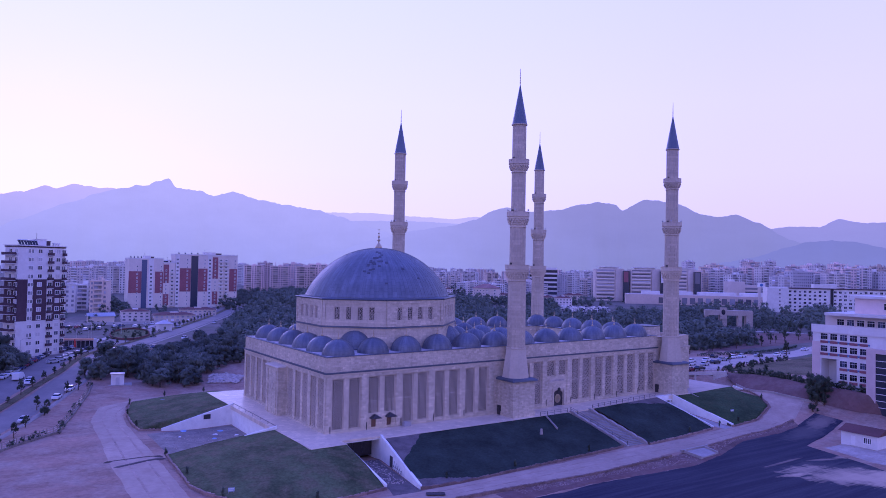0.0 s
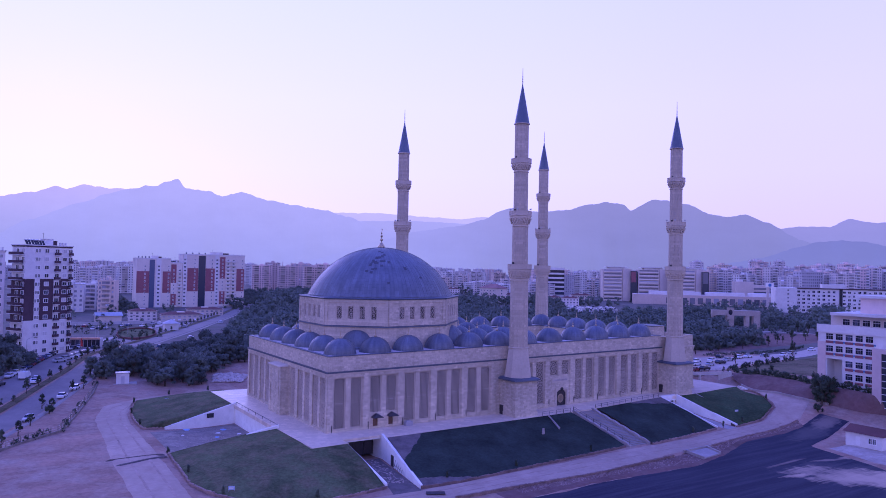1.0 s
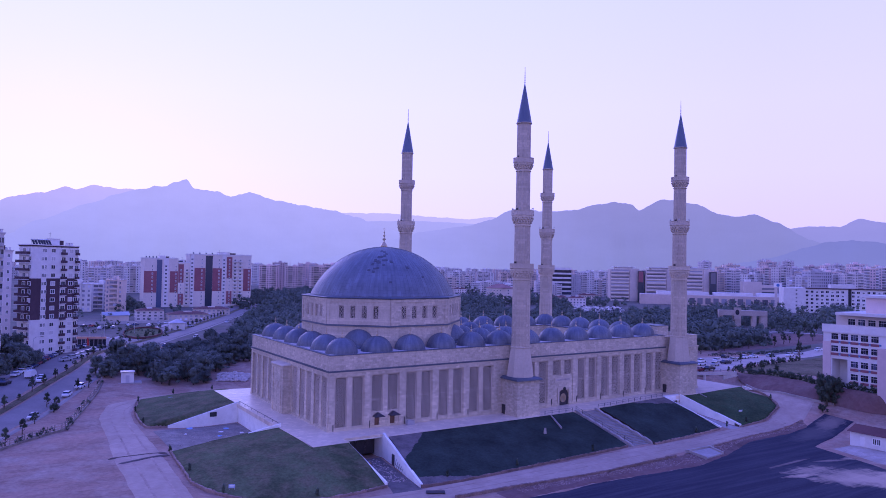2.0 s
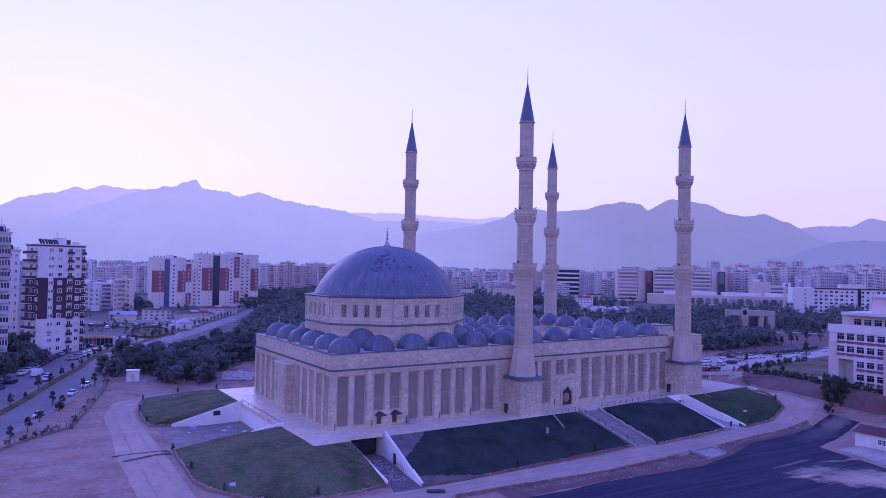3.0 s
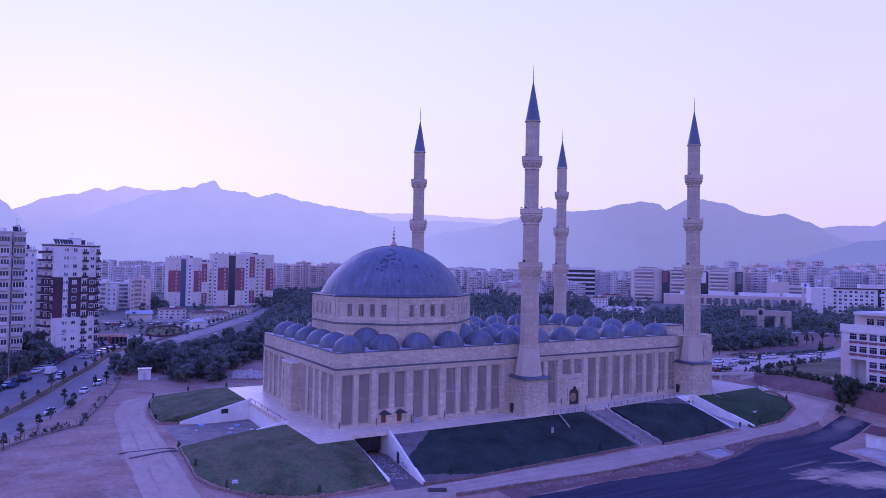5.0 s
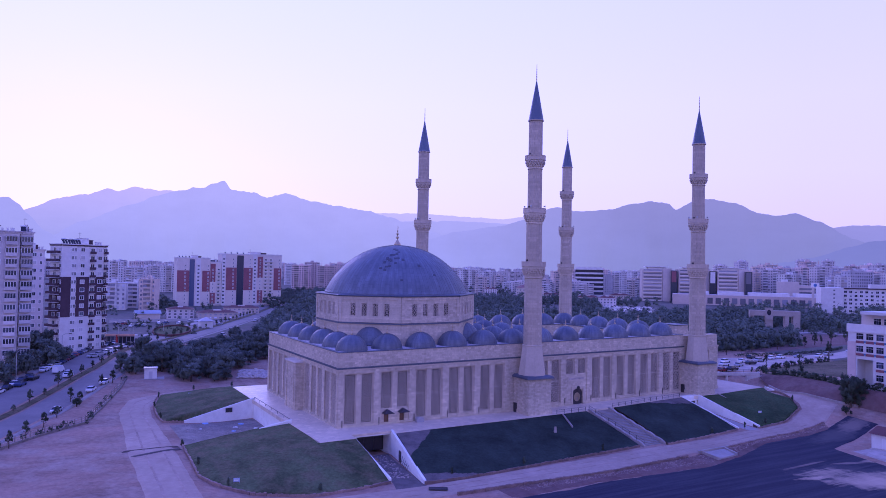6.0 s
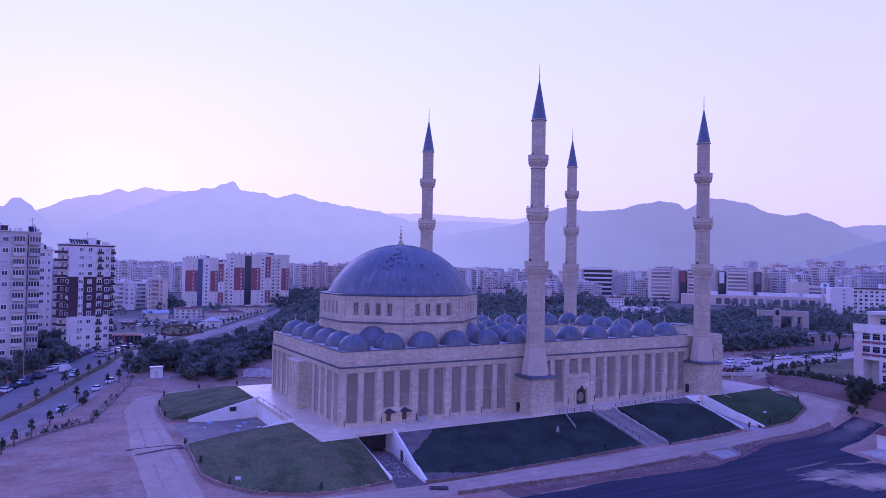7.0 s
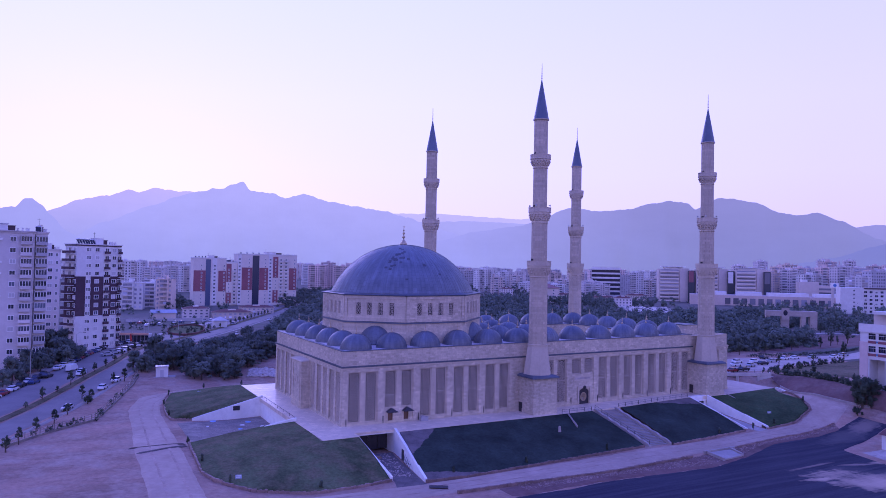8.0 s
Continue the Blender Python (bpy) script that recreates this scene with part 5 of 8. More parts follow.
def ridge(knots, dist, mat, label, rough=0.06, seed=0, deep=900):
    """A mountain chain by bearing and height in degrees, with spurs on its face."""
    a0, a1 = knots[0][0], knots[-1][0]
    n, m = int((a1 - a0) * 9), 10
    vs = []
    for i in range(n + 1):
        a = a0 + (a1 - a0) * i / n
        e = interp(knots, a) + rough * (noise.noise((a * 1.7, seed, 0)) + 0.6 * noise.noise((a * 5.1, seed, 4)))
        top = 35 + dist * math.tan(radians(max(0.1, e)))
        for j in range(m + 1):
            f = j / m
            d = dist - deep * f * (0.8 + 0.35 * noise.noise((a * 0.9, f * 2, seed + 9)))
            z = (top + 60) * (1 - f) ** 1.25 - 60 + 30 * f * (1 - f) * 4 * noise.noise((a * 1.3, f * 3, seed))
            vs.append((-60 + d * math.sin(radians(a)), -145 + d * math.cos(radians(a)), z))
    fs = [(i * (m + 1) + j, i * (m + 1) + j + 1, (i + 1) * (m + 1) + j + 1, (i + 1) * (m + 1) + j) for i in range(n) for j in range(m)]
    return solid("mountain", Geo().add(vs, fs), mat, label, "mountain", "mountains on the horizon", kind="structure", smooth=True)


# Haze and sunset glow are put into each ridge's colour, low to high
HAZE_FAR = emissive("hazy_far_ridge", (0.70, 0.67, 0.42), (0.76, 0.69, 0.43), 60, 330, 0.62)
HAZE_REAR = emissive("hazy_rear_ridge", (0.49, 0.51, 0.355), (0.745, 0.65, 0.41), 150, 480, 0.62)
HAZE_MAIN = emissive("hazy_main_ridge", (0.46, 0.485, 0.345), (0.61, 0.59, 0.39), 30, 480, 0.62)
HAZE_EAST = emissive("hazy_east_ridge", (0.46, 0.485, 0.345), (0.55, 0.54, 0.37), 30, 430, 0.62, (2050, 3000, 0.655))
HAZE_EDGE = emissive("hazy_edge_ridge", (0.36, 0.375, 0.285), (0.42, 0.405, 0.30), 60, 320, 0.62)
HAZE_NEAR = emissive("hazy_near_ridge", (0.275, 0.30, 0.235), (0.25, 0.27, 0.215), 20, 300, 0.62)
REAR = [(-16, 0.8), (-9, 1.8), (-4, 2.6), (-0.7, 3.5), (1.6, 4.5), (3.2, 4.82), (4.6, 5.31), (5.2, 5.15), (6.3, 5.55), (7.6, 5.38), (8.9, 5.41), (10.2, 4.9), (13, 4.2), (18, 2.0)]
MAIN = [(0, 1.2), (3, 2.9), (6, 4.2), (8.2, 5.1), (9.2, 5.42), (9.8, 5.5), (10.4, 5.71), (11.2, 5.75), (11.5, 6.0), (12.3, 6.29), (12.6, 6.35), (13.1, 5.66),
        (14.7, 5.58), (15.7, 5.21), (17.2, 5.62), (18.8, 5.14), (21.0, 4.79), (23.6, 4.44), (25.4, 3.97), (28.1, 3.1), (30.8, 2.26), (36, 1.0)]
EAST = [(22, 0.3), (25, 1.2), (28, 2.2), (31, 3.0), (34.4, 3.5), (36.2, 4.03), (37.5, 4.73), (38.6, 5.01), (40.2, 4.67), (42.8, 4.83), (44.1, 5.23), (45.9, 5.45), (47.0, 5.28), (47.6, 4.79), (48.9, 5.49), (49.5, 5.65),
        (51.8, 5.25), (53.4, 4.47), (54.6, 4.29), (55.8, 4.45), (57.3, 3.81), (59.5, 2.57), (62, 1.4), (66, 0.6)]
ridge([(14, 3.6), (23.6, 4.27), (27.6, 4.34), (32.5, 4.1), (34.3, 4.0), (36.1, 4.21), (40, 3.9), (44, 3.4)], 4880, HAZE_FAR, "faint far ridge painted pale with dusk haze", seed=1, deep=70)
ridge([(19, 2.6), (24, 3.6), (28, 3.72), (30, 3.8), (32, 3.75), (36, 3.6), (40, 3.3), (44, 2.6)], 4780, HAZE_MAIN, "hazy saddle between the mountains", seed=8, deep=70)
ridge(REAR, 4690, HAZE_REAR, "pale mountain shoulder with the last light painted on", seed=2, rough=0.09, deep=70)
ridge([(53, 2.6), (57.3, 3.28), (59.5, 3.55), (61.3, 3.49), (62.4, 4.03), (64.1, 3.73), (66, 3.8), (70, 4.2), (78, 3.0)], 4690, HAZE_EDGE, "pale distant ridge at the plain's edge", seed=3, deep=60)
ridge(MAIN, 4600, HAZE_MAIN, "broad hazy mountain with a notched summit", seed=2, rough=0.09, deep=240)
ridge(EAST, 4300, HAZE_EAST, "blue rounded mountains with evening haze in their colour", seed=4, rough=0.08, deep=240)
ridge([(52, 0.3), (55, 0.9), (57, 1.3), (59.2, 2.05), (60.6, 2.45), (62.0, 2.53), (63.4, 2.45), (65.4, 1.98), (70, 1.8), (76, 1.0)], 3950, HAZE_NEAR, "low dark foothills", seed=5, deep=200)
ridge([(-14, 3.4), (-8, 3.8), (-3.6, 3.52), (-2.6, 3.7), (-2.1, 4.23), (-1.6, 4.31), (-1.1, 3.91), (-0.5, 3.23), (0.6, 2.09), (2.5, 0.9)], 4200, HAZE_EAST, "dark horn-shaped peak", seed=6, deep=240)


# Trees and shrubs
def crown_quads(rng, n, rx, rz, leaf, lobes=7, jit=0.3, seg=9, loose=0.0):
    """Uneven lobes of foliage with leaf sprays standing out of them, as an array of quads."""
    cen, rad = [], []
    for _ in range(lobes):
        h, a, q = rng.random(), rng.uniform(0, 6.3), rng.random() ** 0.6
        reach = (0.85 - 0.5 * h ** 1.5) * q
        cen.append((reach * math.cos(a) * rx, reach * math.sin(a) * rx, (1.55 * h - 0.65) * rz))
        rad.append(rng.uniform(0.55, 1.2) * 0.92 / lobes ** 0.4)
    up = Vector((0, 0, 0.3))

    def skin(k, d):
        return rad[k] * (0.84 + 0.4 * noise.noise((d.x * 1.9 + k * 3.1, d.y * 1.9, d.z * 1.9)) + 0.34 * noise.noise((d.x * 5.3 + k, d.y * 5.3, d.z * 5.3)))

    out = np.zeros((n, 8, 3))
    for i in range(n):
        k = rng.randrange(lobes)
        d = Vector((rng.gauss(0, 1), rng.gauss(0, 1), rng.gauss(0.15, 1))).normalized()
        r = skin(k, d) * (0.82 - 0.3 * loose + (0.5 + 0.7 * loose) * rng.random() ** 1.5)
        c = Vector(cen[k]) + Vector((d.x * r * rx, d.y * r * rx, d.z * r * rz))
        nrm = (d * 0.8 + Vector((rng.gauss(0, jit), rng.gauss(0, jit), rng.gauss(0.4, jit)))).normalized()
        s = nrm.orthogonal().normalized()
        s.rotate(Matrix.Rotation(rng.uniform(0, 6.3), 3, nrm))
        u = nrm.cross(s)
        a, b = leaf * rng.uniform(0.6, 1.3), leaf * rng.uniform(0.4, 0.8)
        w = (d * 0.75 + Vector((c.x / rx, c.y / rx, c.z / rz)) * 0.5 + up + nrm * 0.22).normalized()
        for q, (e, f) in enumerate(((-1, -0.6), (0.7, -1), (1, 0.5), (-0.6, 1))):
            out[i, q] = c + s * e * a + u * f * b
            out[i, 4 + q] = w
    body = []
    rows = max(3, seg // 2)
    for k in range(lobes):
        grid = []
        for j in range(rows + 1):
            for i in range(seg):
                e, a = math.pi * (j / rows - 0.5), 2 * math.pi * (i + 0.5 * (j % 2)) / seg
                d = Vector((math.cos(e) * math.cos(a), math.cos(e) * math.sin(a), math.sin(e)))
                r = skin(k, d) * rng.uniform(0.66, 0.88) * (1 - 0.6 * loose)
                p = Vector(cen[k]) + Vector((d.x * r * rx, d.y * r * rx, d.z * r * rz))
                grid.append((p, (d * 0.8 + Vector((p.x / rx, p.y / rx, p.z / rz)) * 0.5 + up + Vector((rng.uniform(-0.25, 0.25), rng.uniform(-0.25, 0.25), rng.uniform(-0.25, 0.25)))).normalized()))
        for j in range(rows):
            for i in range(seg):
                c = [grid[u * seg + v % seg] for u, v in ((j, i), (j, i + 1), (j + 1, i + 1), (j + 1, i))]
                body.append([tuple(q[0]) for q in c] + [tuple(q[1]) for q in c])
    return np.concatenate([out, np.array(body)])


def quads_mesh(name, arr, mat):
    me = bpy.data.meshes.new(name)
    v = arr[:, :4].reshape(-1, 3)
    me.from_pydata(v.tolist(), [], np.arange(len(v)).reshape(-1, 4).tolist())
    me.materials.append(mat)
    me.update()
    me.polygons.foreach_set("use_smooth", [True] * len(arr))
    me.normals_split_custom_set_from_vertices(arr[:, 4:].reshape(-1, 3).tolist())
    return me


def trunk_geo(rng, h, r, limbs, spread=9.0):
    gg = Geo()
    pts, p = [], Vector((0, 0, -0.3))
    for k in range(5):
        pts.append((p.copy(), r * (1 - 0.16 * k)))
        p = p + Vector((rng.uniform(-0.1, 0.1) * h * 0.2, rng.uniform(-0.1, 0.1) * h * 0.2, h / 4))
    vs, fs = [], []
    for c, q in pts:
        vs += [(c.x + q * math.cos(a), c.y + q * math.sin(a), c.z) for a in (2 * math.pi * i / 7 for i in range(7))]
    for j in range(4):
        fs += [(j * 7 + i, j * 7 + (i + 1) % 7, (j + 1) * 7 + (i + 1) % 7, (j + 1) * 7 + i) for i in range(7)]
    gg.add(vs, fs)
    for k in range(limbs):
        c = pts[2 + k % 3][0]
        a = rng.uniform(0, 6.3)
        gg.beam(c, c + Vector((math.cos(a), math.sin(a), rng.uniform(0.5, 1.1))) * min(h * 0.42, spread), r * 0.5)
    return gg


def tree_kind(seed, h, rx, rz, n, leaf, mat, label, group, stem=0.35, lobes=7, loose=0.0):
    rng = random.Random(seed)
    t = thing("tree", label, "tree", group)
    part("trunk", trunk_geo(rng, h * 0.55, 0.03 * h + 0.05, 6, rx * 0.6).mesh("trunk", BARK), t)
    arr = crown_quads(rng, n, rx, rz, leaf, lobes, loose=loose)
    arr[:, :4, 2] += h * stem + rz * 0.75
    part("crown", quads_mesh("crown", arr, mat), t)
    return t


TALL_TREES = [tree_kind(60 + k, 11 - 3 * k, 3.3 - 0.7 * k, 3.9 - 1.2 * k, 4600 - 1200 * k, 0.17, SHRUB, "tall uneven dark tree beside the path", "trees by the asphalt", stem=0.12, lobes=24, loose=0.5) for k in range(2)]
PINES = [tree_kind(20 + k, 8.5, 3.5 + 0.3 * k, 3.1, 4200, 0.22, PINE_NEAR, "dense dark green evergreen tree", "trees beside the earth lot", stem=0.12, lobes=34, loose=0.6) for k in range(4)]
STREET_TREES = [tree_kind(40 + k, 3.6, 1.0, 1.12, 650, 0.12, SHRUB, "small round-headed street tree", "young street trees", stem=0.4, lobes=26, loose=0.3) for k in range(3)]


PLANTED = set()


def plant(kinds, spots, seed, lo=0.75, hi=1.25):
    rng = random.Random(seed)
    for x, y in spots:
        k = rng.randrange(len(kinds))
        s = rng.uniform(lo, hi)
        m = Matrix.LocRotScale((x, y, ground_z(x, y) - 0.05), Euler((0, 0, rng.uniform(0, 6.3))), (1, 1, 1))
        if kinds[k].name not in PLANTED:
            PLANTED.add(kinds[k].name)
            kinds[k].matrix_basis = m
            kinds[k].scale = (s, s, s * rng.uniform(0.8, 1.3))
        else:
            c = copy_thing(kinds[k], m)
            c.scale = (s, s, s * rng.uniform(0.8, 1.3))


def scatter(poly, gap, seed):
    """Uneven places inside a polygon, at least about gap apart."""
    rng = random.Random(seed)
    xs, ys = [p[0] for p in poly], [p[1] for p in poly]
    out = []
    y = min(ys)
    while y < max(ys):
        x = min(xs) + rng.uniform(0, gap)
        while x < max(xs):
            q = (x + rng.uniform(-0.35, 0.35) * gap, y + rng.uniform(-0.35, 0.35) * gap)
            inside = False
            for (xa, ya), (xb, yb) in zip(poly, poly[1:] + poly[:1]):
                if (ya > q[1]) != (yb > q[1]) and q[0] < (xb - xa) * (q[1] - ya) / (yb - ya) + xa:
                    inside = not inside
            if inside:
                out.append(q)
            x += gap
        y += gap * 0.87
    return out


NEAR_GROVE = [(-35, 108), (-30, 103), (-21, 107), (-19, 92), (-10, 87), (0, 93), (3, 103), (12, 104), (20, 116), (30, 130), (25, 175), (5, 140), (-15, 118)]
plant(PINES, scatter(NEAR_GROVE, 5.0, 6), 7, 0.65, 1.1)
plant(PINES, [(-30, 107), (-27.5, 111), (-32, 112), (-59, 112), (-57, 119), (-52.5, 124), (-49, 131), (-47.5, 137), (-54, 131), (-61, 122), (-56, 126), (-51, 140), (-60, 133), (-66, 98), (-64.5, 103), (-63, 109), (-68, 92), (-62, 115)], 8, 0.75, 1.05)
plant(TALL_TREES[:1], [(136.9, -30.6), (140.4, -29.6), (138.6, -28.0), (142.0, -28.4), (141.2, -30.8)], 19, 0.72, 0.95)
plant(PINES, [(-22.5, 117), (-17.5, 118), (-20, 124), (-14, 121), (-23.5, 127)], 29, 1.2, 1.45)
plant(PINES, [(-57, 142), (-54.5, 139), (-53, 145)], 28, 1.1, 1.4)
plant(TALL_TREES[1:], [(131.6, -32.6), (150.5, -36), (148.0, -41)], 18, 0.5, 0.75)
plant(TALL_TREES[1:], [(-47.1, 64.6)], 31, 0.5, 0.6)
plant(STREET_TREES, [(-63.2, 17.9), (-61.2, 23.9), (-58.3, 31.8), (-54.8, 42.2), (-52.0, 52.3), (-48.3, 70.7), (-46.1, 69.9), (-39.6, 88.5), (-36.1, 92.8)], 9, 0.85, 1.25)
plant(STREET_TREES, [(262, 61), (281, 65), (295, 66), (304, 65), (354, 117), (349, 108), (345, 100), (348, 95), (350, 90), (330, 112), (347, 84), (352, 76), (346, 70), (312, 66), (322, 70)], 13, 1.2, 1.7)
plant(STREET_TREES, [(p.x, p.y) for p in along([(x, y, 0) for x, y in MEDIAN[1:9]], 34)], 10, 0.7, 1.1)
plant(STREET_TREES, [(152, 46), (168, 49), (188, 51), (206, 53), (226, 55), (250, 58), (270, 63), (176, 24), (200, 27), (222, 29), (158, -2), (162, 6)], 12, 0.9, 1.6)


def woods(name, places, seed, label, size, mat=PINE, leaves=46, leaf=0.85, level=ground_z):
    """Far trees by the hundred, joined."""
    rng = random.Random(seed)
    nr = np.random.RandomState(seed)
    temps = []
    for _ in range(7):
        a = crown_quads(rng, leaves, 1.0, 0.95, leaf / size, lobes=6, jit=0.25, seg=6, loose=0.38)
        a[:, :4, 2] += 0.62
        temps.append(a)
    out = []
    for x, y in places:
        far, az = math.hypot(x + 60, y + 145), math.degrees(math.atan2(x + 60, y + 145))
        patch = noise.noise((x * 0.016, y * 0.016, 2.0))
        if far > 500 and 37 < az < 60 and patch < 0.08 or patch > 0.42:
            continue
        if 42.4 < az < 46.4 and 520 < far < 745:
            continue
        near_gate = max(0.0, min(70.0, (333 - x) * 0.8 + (131 - y) * 0.6))
        if math.hypot(x - 336 + 0.8 * near_gate, y - 129 + 0.6 * near_gate) < 13:
            continue
        a = temps[nr.randint(7)]
        s = size * nr.uniform(0.7, 1.3)
        w = nr.uniform(0, 6.3)
        c, d = math.cos(w), math.sin(w)
        r = np.stack([a[..., 0] * c - a[..., 1] * d, a[..., 0] * d + a[..., 1] * c, a[..., 2]], -1)
        r[:, :4] *= (s, s, s * nr.uniform(0.9, 1.2))
        r[:, :4] += (x, y, level(x, y))
        out.append(r)
    ob = new(name, quads_mesh(name, np.concatenate(out), mat))
    return tagged(ob, label, "woods", kind="stuff")


woods("woods", scatter([(30, 128), (62, 78), (100, 70), (145, 49), (177, 52), (188, 55), (218, 58), (246, 60), (262, 68), (290, 90), (314, 101), (345, 122), (425, 150), (440, 250), (330, 300), (200, 300), (110, 330), (84, 310), (48, 228), (27, 172)], 5.3, 21), 22,
      "dense dark evergreen woods behind the mosque", 4.0, leaves=190, leaf=0.36)
woods("woods", scatter([(84, 318), (110, 335), (200, 305), (335, 305), (445, 255), (520, 420), (500, 520), (390, 480), (300, 600), (345, 740), (290, 770), (180, 560), (135, 440)], 8.0, 23), 24,
      "wide belt of evergreen woods before the city", 5.0, leaves=80, leaf=0.5)
woods("woods", scatter([(352, 124), (356, 100), (372, 92), (430, 112), (425, 150), (380, 140)], 6.5, 45), 46, "dark trees beside the entrance gate", 3.6, leaves=150, leaf=0.34)
woods("woods", scatter([(425, 118), (560, 180), (575, 245), (520, 330), (440, 250)], 8, 25), 26, "dark trees round the long white dormitory", 4.6, leaves=130, leaf=0.35)
woods("woods", scatter([(-30, 205), (-12, 212), (10, 250), (40, 310), (55, 360), (70, 440), (30, 455), (-20, 450), (-45, 330)], 27, 27), 28, "scattered trees among small houses and yards", 2.9, leaves=160, leaf=0.26)
woods("woods", scatter([(12, 400), (34, 392), (38, 456), (36, 560), (60, 690), (40, 690), (20, 540)], 7.5, 43), 44, "dark trees between the blocks and the red towers", 4.4, leaves=140, leaf=0.33)
woods("woods", scatter([(-70, 175), (-56, 170), (-44, 182), (-40, 230), (-75, 240)], 8, 33), 34, "dark trees behind the apartment towers", 4.2, leaves=140, leaf=0.3)
woods("woods", scatter([(330, 720), (560, 640), (800, 620), (900, 900), (500, 1150), (320, 900)], 26, 35), 36, "scattered dark trees among distant buildings", 6.0, leaves=70, leaf=0.6)
woods("woods", scatter([(640, 320), (860, 380), (900, 560), (720, 600), (560, 520)], 24, 37), 38, "scattered dark trees round the hospital", 5.2, leaves=70, leaf=0.6)
woods("woods", scatter([(100, 400), (135, 440), (180, 560), (250, 700), (180, 680), (128, 540), (118, 480)], 8.5, 39), 40, "dark trees beside the red and cream towers", 4.4, leaves=130, leaf=0.35)
woods("woods", scatter([(296, 82), (352, 94), (352, 124), (318, 130), (290, 108)], 8.5, 47), 48, "round dark trees planted in rows by the entrance", 2.5, leaves=150, leaf=0.24)
rng = random.Random(5)
hedge = [(p.x + rng.uniform(-0.6, 0.9), p.y + rng.uniform(-0.6, 0.6)) for p in along([(154.5, 9, 0), (153.2, 3.9, 0), (151.2, -2.5, 0), (150.2, -8, 0), (149.0, -15.6, 0), (146.0, -21, 0), (144.2, -26, 0), (143.6, -34, 0), (143.6, -42, 0)], 90)]
woods("hedge", hedge, 30, "dark clipped shrubs along the top of the bank", 1.0, SHRUB, 130, 0.13, crest_z)
hedge = [(p.x + rng.uniform(-1.2, 1.2), p.y + rng.uniform(-1.2, 1.2)) for p in along([(154, 12, 0), (164, 14, 0), (190, 19, 0), (208, 21, 0)], 60)]
woods("hedge", hedge, 32, "uneven dark shrubs beside the street", 0.95, SHRUB, 120, 0.12)
hedge = [(p.x, p.y + rng.uniform(-0.25, 0.25)) for p in along([(186, 45.5, 0), (210, 41, 0), (240, 41.5, 0), (300, 58, 0)], 170)]
woods("hedge", hedge, 34, "low dark clipped hedge along the far kerb", 0.62, SHRUB, 40, 0.14)
rng = random.Random(6)
weeds = [(p.x + rng.uniform(-0.7, 0.7), p.y + rng.uniform(-0.7, 0.7)) for p in along([(-64, 22, 0), (-60.9, 26.6, 0), (-54.8, 34.3, 0), (-46.6, 42.7, 0), (-43.2, 55.1, 0), (-34.9, 85.4, 0), (-31.8, 99.7, 0)], 120) if rng.random() < 0.25 + 0.5 * (noise.noise((p.x * 0.12, p.y * 0.12, 3.0)) > 0)]
woods("weeds", weeds, 31, "straggling shrubs along the fence", 0.85, SHRUB, 90, 0.1)
woods("yard_shrubs", scatter([(-34, 196), (-16, 190), (-2, 205), (14, 222), (20, 245), (12, 290), (-10, 300), (-30, 250)], 10.5, 41), 42, "low dark shrubs round the garden and yards", 1.5, SHRUB, 130, 0.15)


# City: buildings
WALL_WHITE = surface("white_painted_render", (0.70, 0.68, 0.65), var=0.08, big=0.08, fine=0.8, bump=0.1, rnd=0.06, tint=(0.64, 0.605, 0.57))
WALL_IVORY = surface("ivory_painted_render", (0.70, 0.63, 0.55), var=0.08, big=0.08, fine=0.8, bump=0.1, rnd=0.04)
WALL_CREAM = surface("cream_painted_render", (0.59, 0.515, 0.45), var=0.10, big=0.08, fine=0.8, bump=0.1, rnd=0.06)
WALL_PINK = surface("faded_pink_render", (0.66, 0.53, 0.49), var=0.12, big=0.03, fine=0.5, bump=0.1, rnd=0.14)
WALL_PALE = surface("pale_city_render", (0.60, 0.55, 0.525), var=0.12, big=0.03, fine=0.5, bump=0.1, rnd=0.18)
WALL_GREY = surface("grey_city_render", (0.46, 0.44, 0.45), var=0.12, big=0.03, fine=0.5, bump=0.1, rnd=0.18)
WALL_RED = surface("brick_red_render", (0.27, 0.11, 0.125), var=0.12, big=0.1, fine=0.8, bump=0.1)
WALL_BROWN = surface("dark_brown_render", (0.082, 0.052, 0.066), var=0.15, big=0.1, fine=0.8, bump=0.1)
# Far panes are lightened evenly; distance haze is put into their colour
FAR_GLASS = glazing("city_window_glass", (0.19, 0.19, 0.22), 0.25)
WALL_TAN = surface("tan_city_render", (0.58, 0.475, 0.40), var=0.12, big=0.03, fine=0.5, bump=0.1, rnd=0.16)
# Grey that stands in for the shade of a recess, paled for haze
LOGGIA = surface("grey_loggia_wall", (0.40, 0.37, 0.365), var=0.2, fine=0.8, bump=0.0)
# Lightened likewise, in place of haze before the city blocks
CITY_GLASS = glazing("near_city_glass", (0.19, 0.19, 0.22), 0.2)
BLUE_GLASS = glazing("blue_glass_strip", (0.045, 0.06, 0.105), 0.2)
PANEL_DARK = glazing("dark_glass_strip", (0.025, 0.03, 0.05), 0.15)


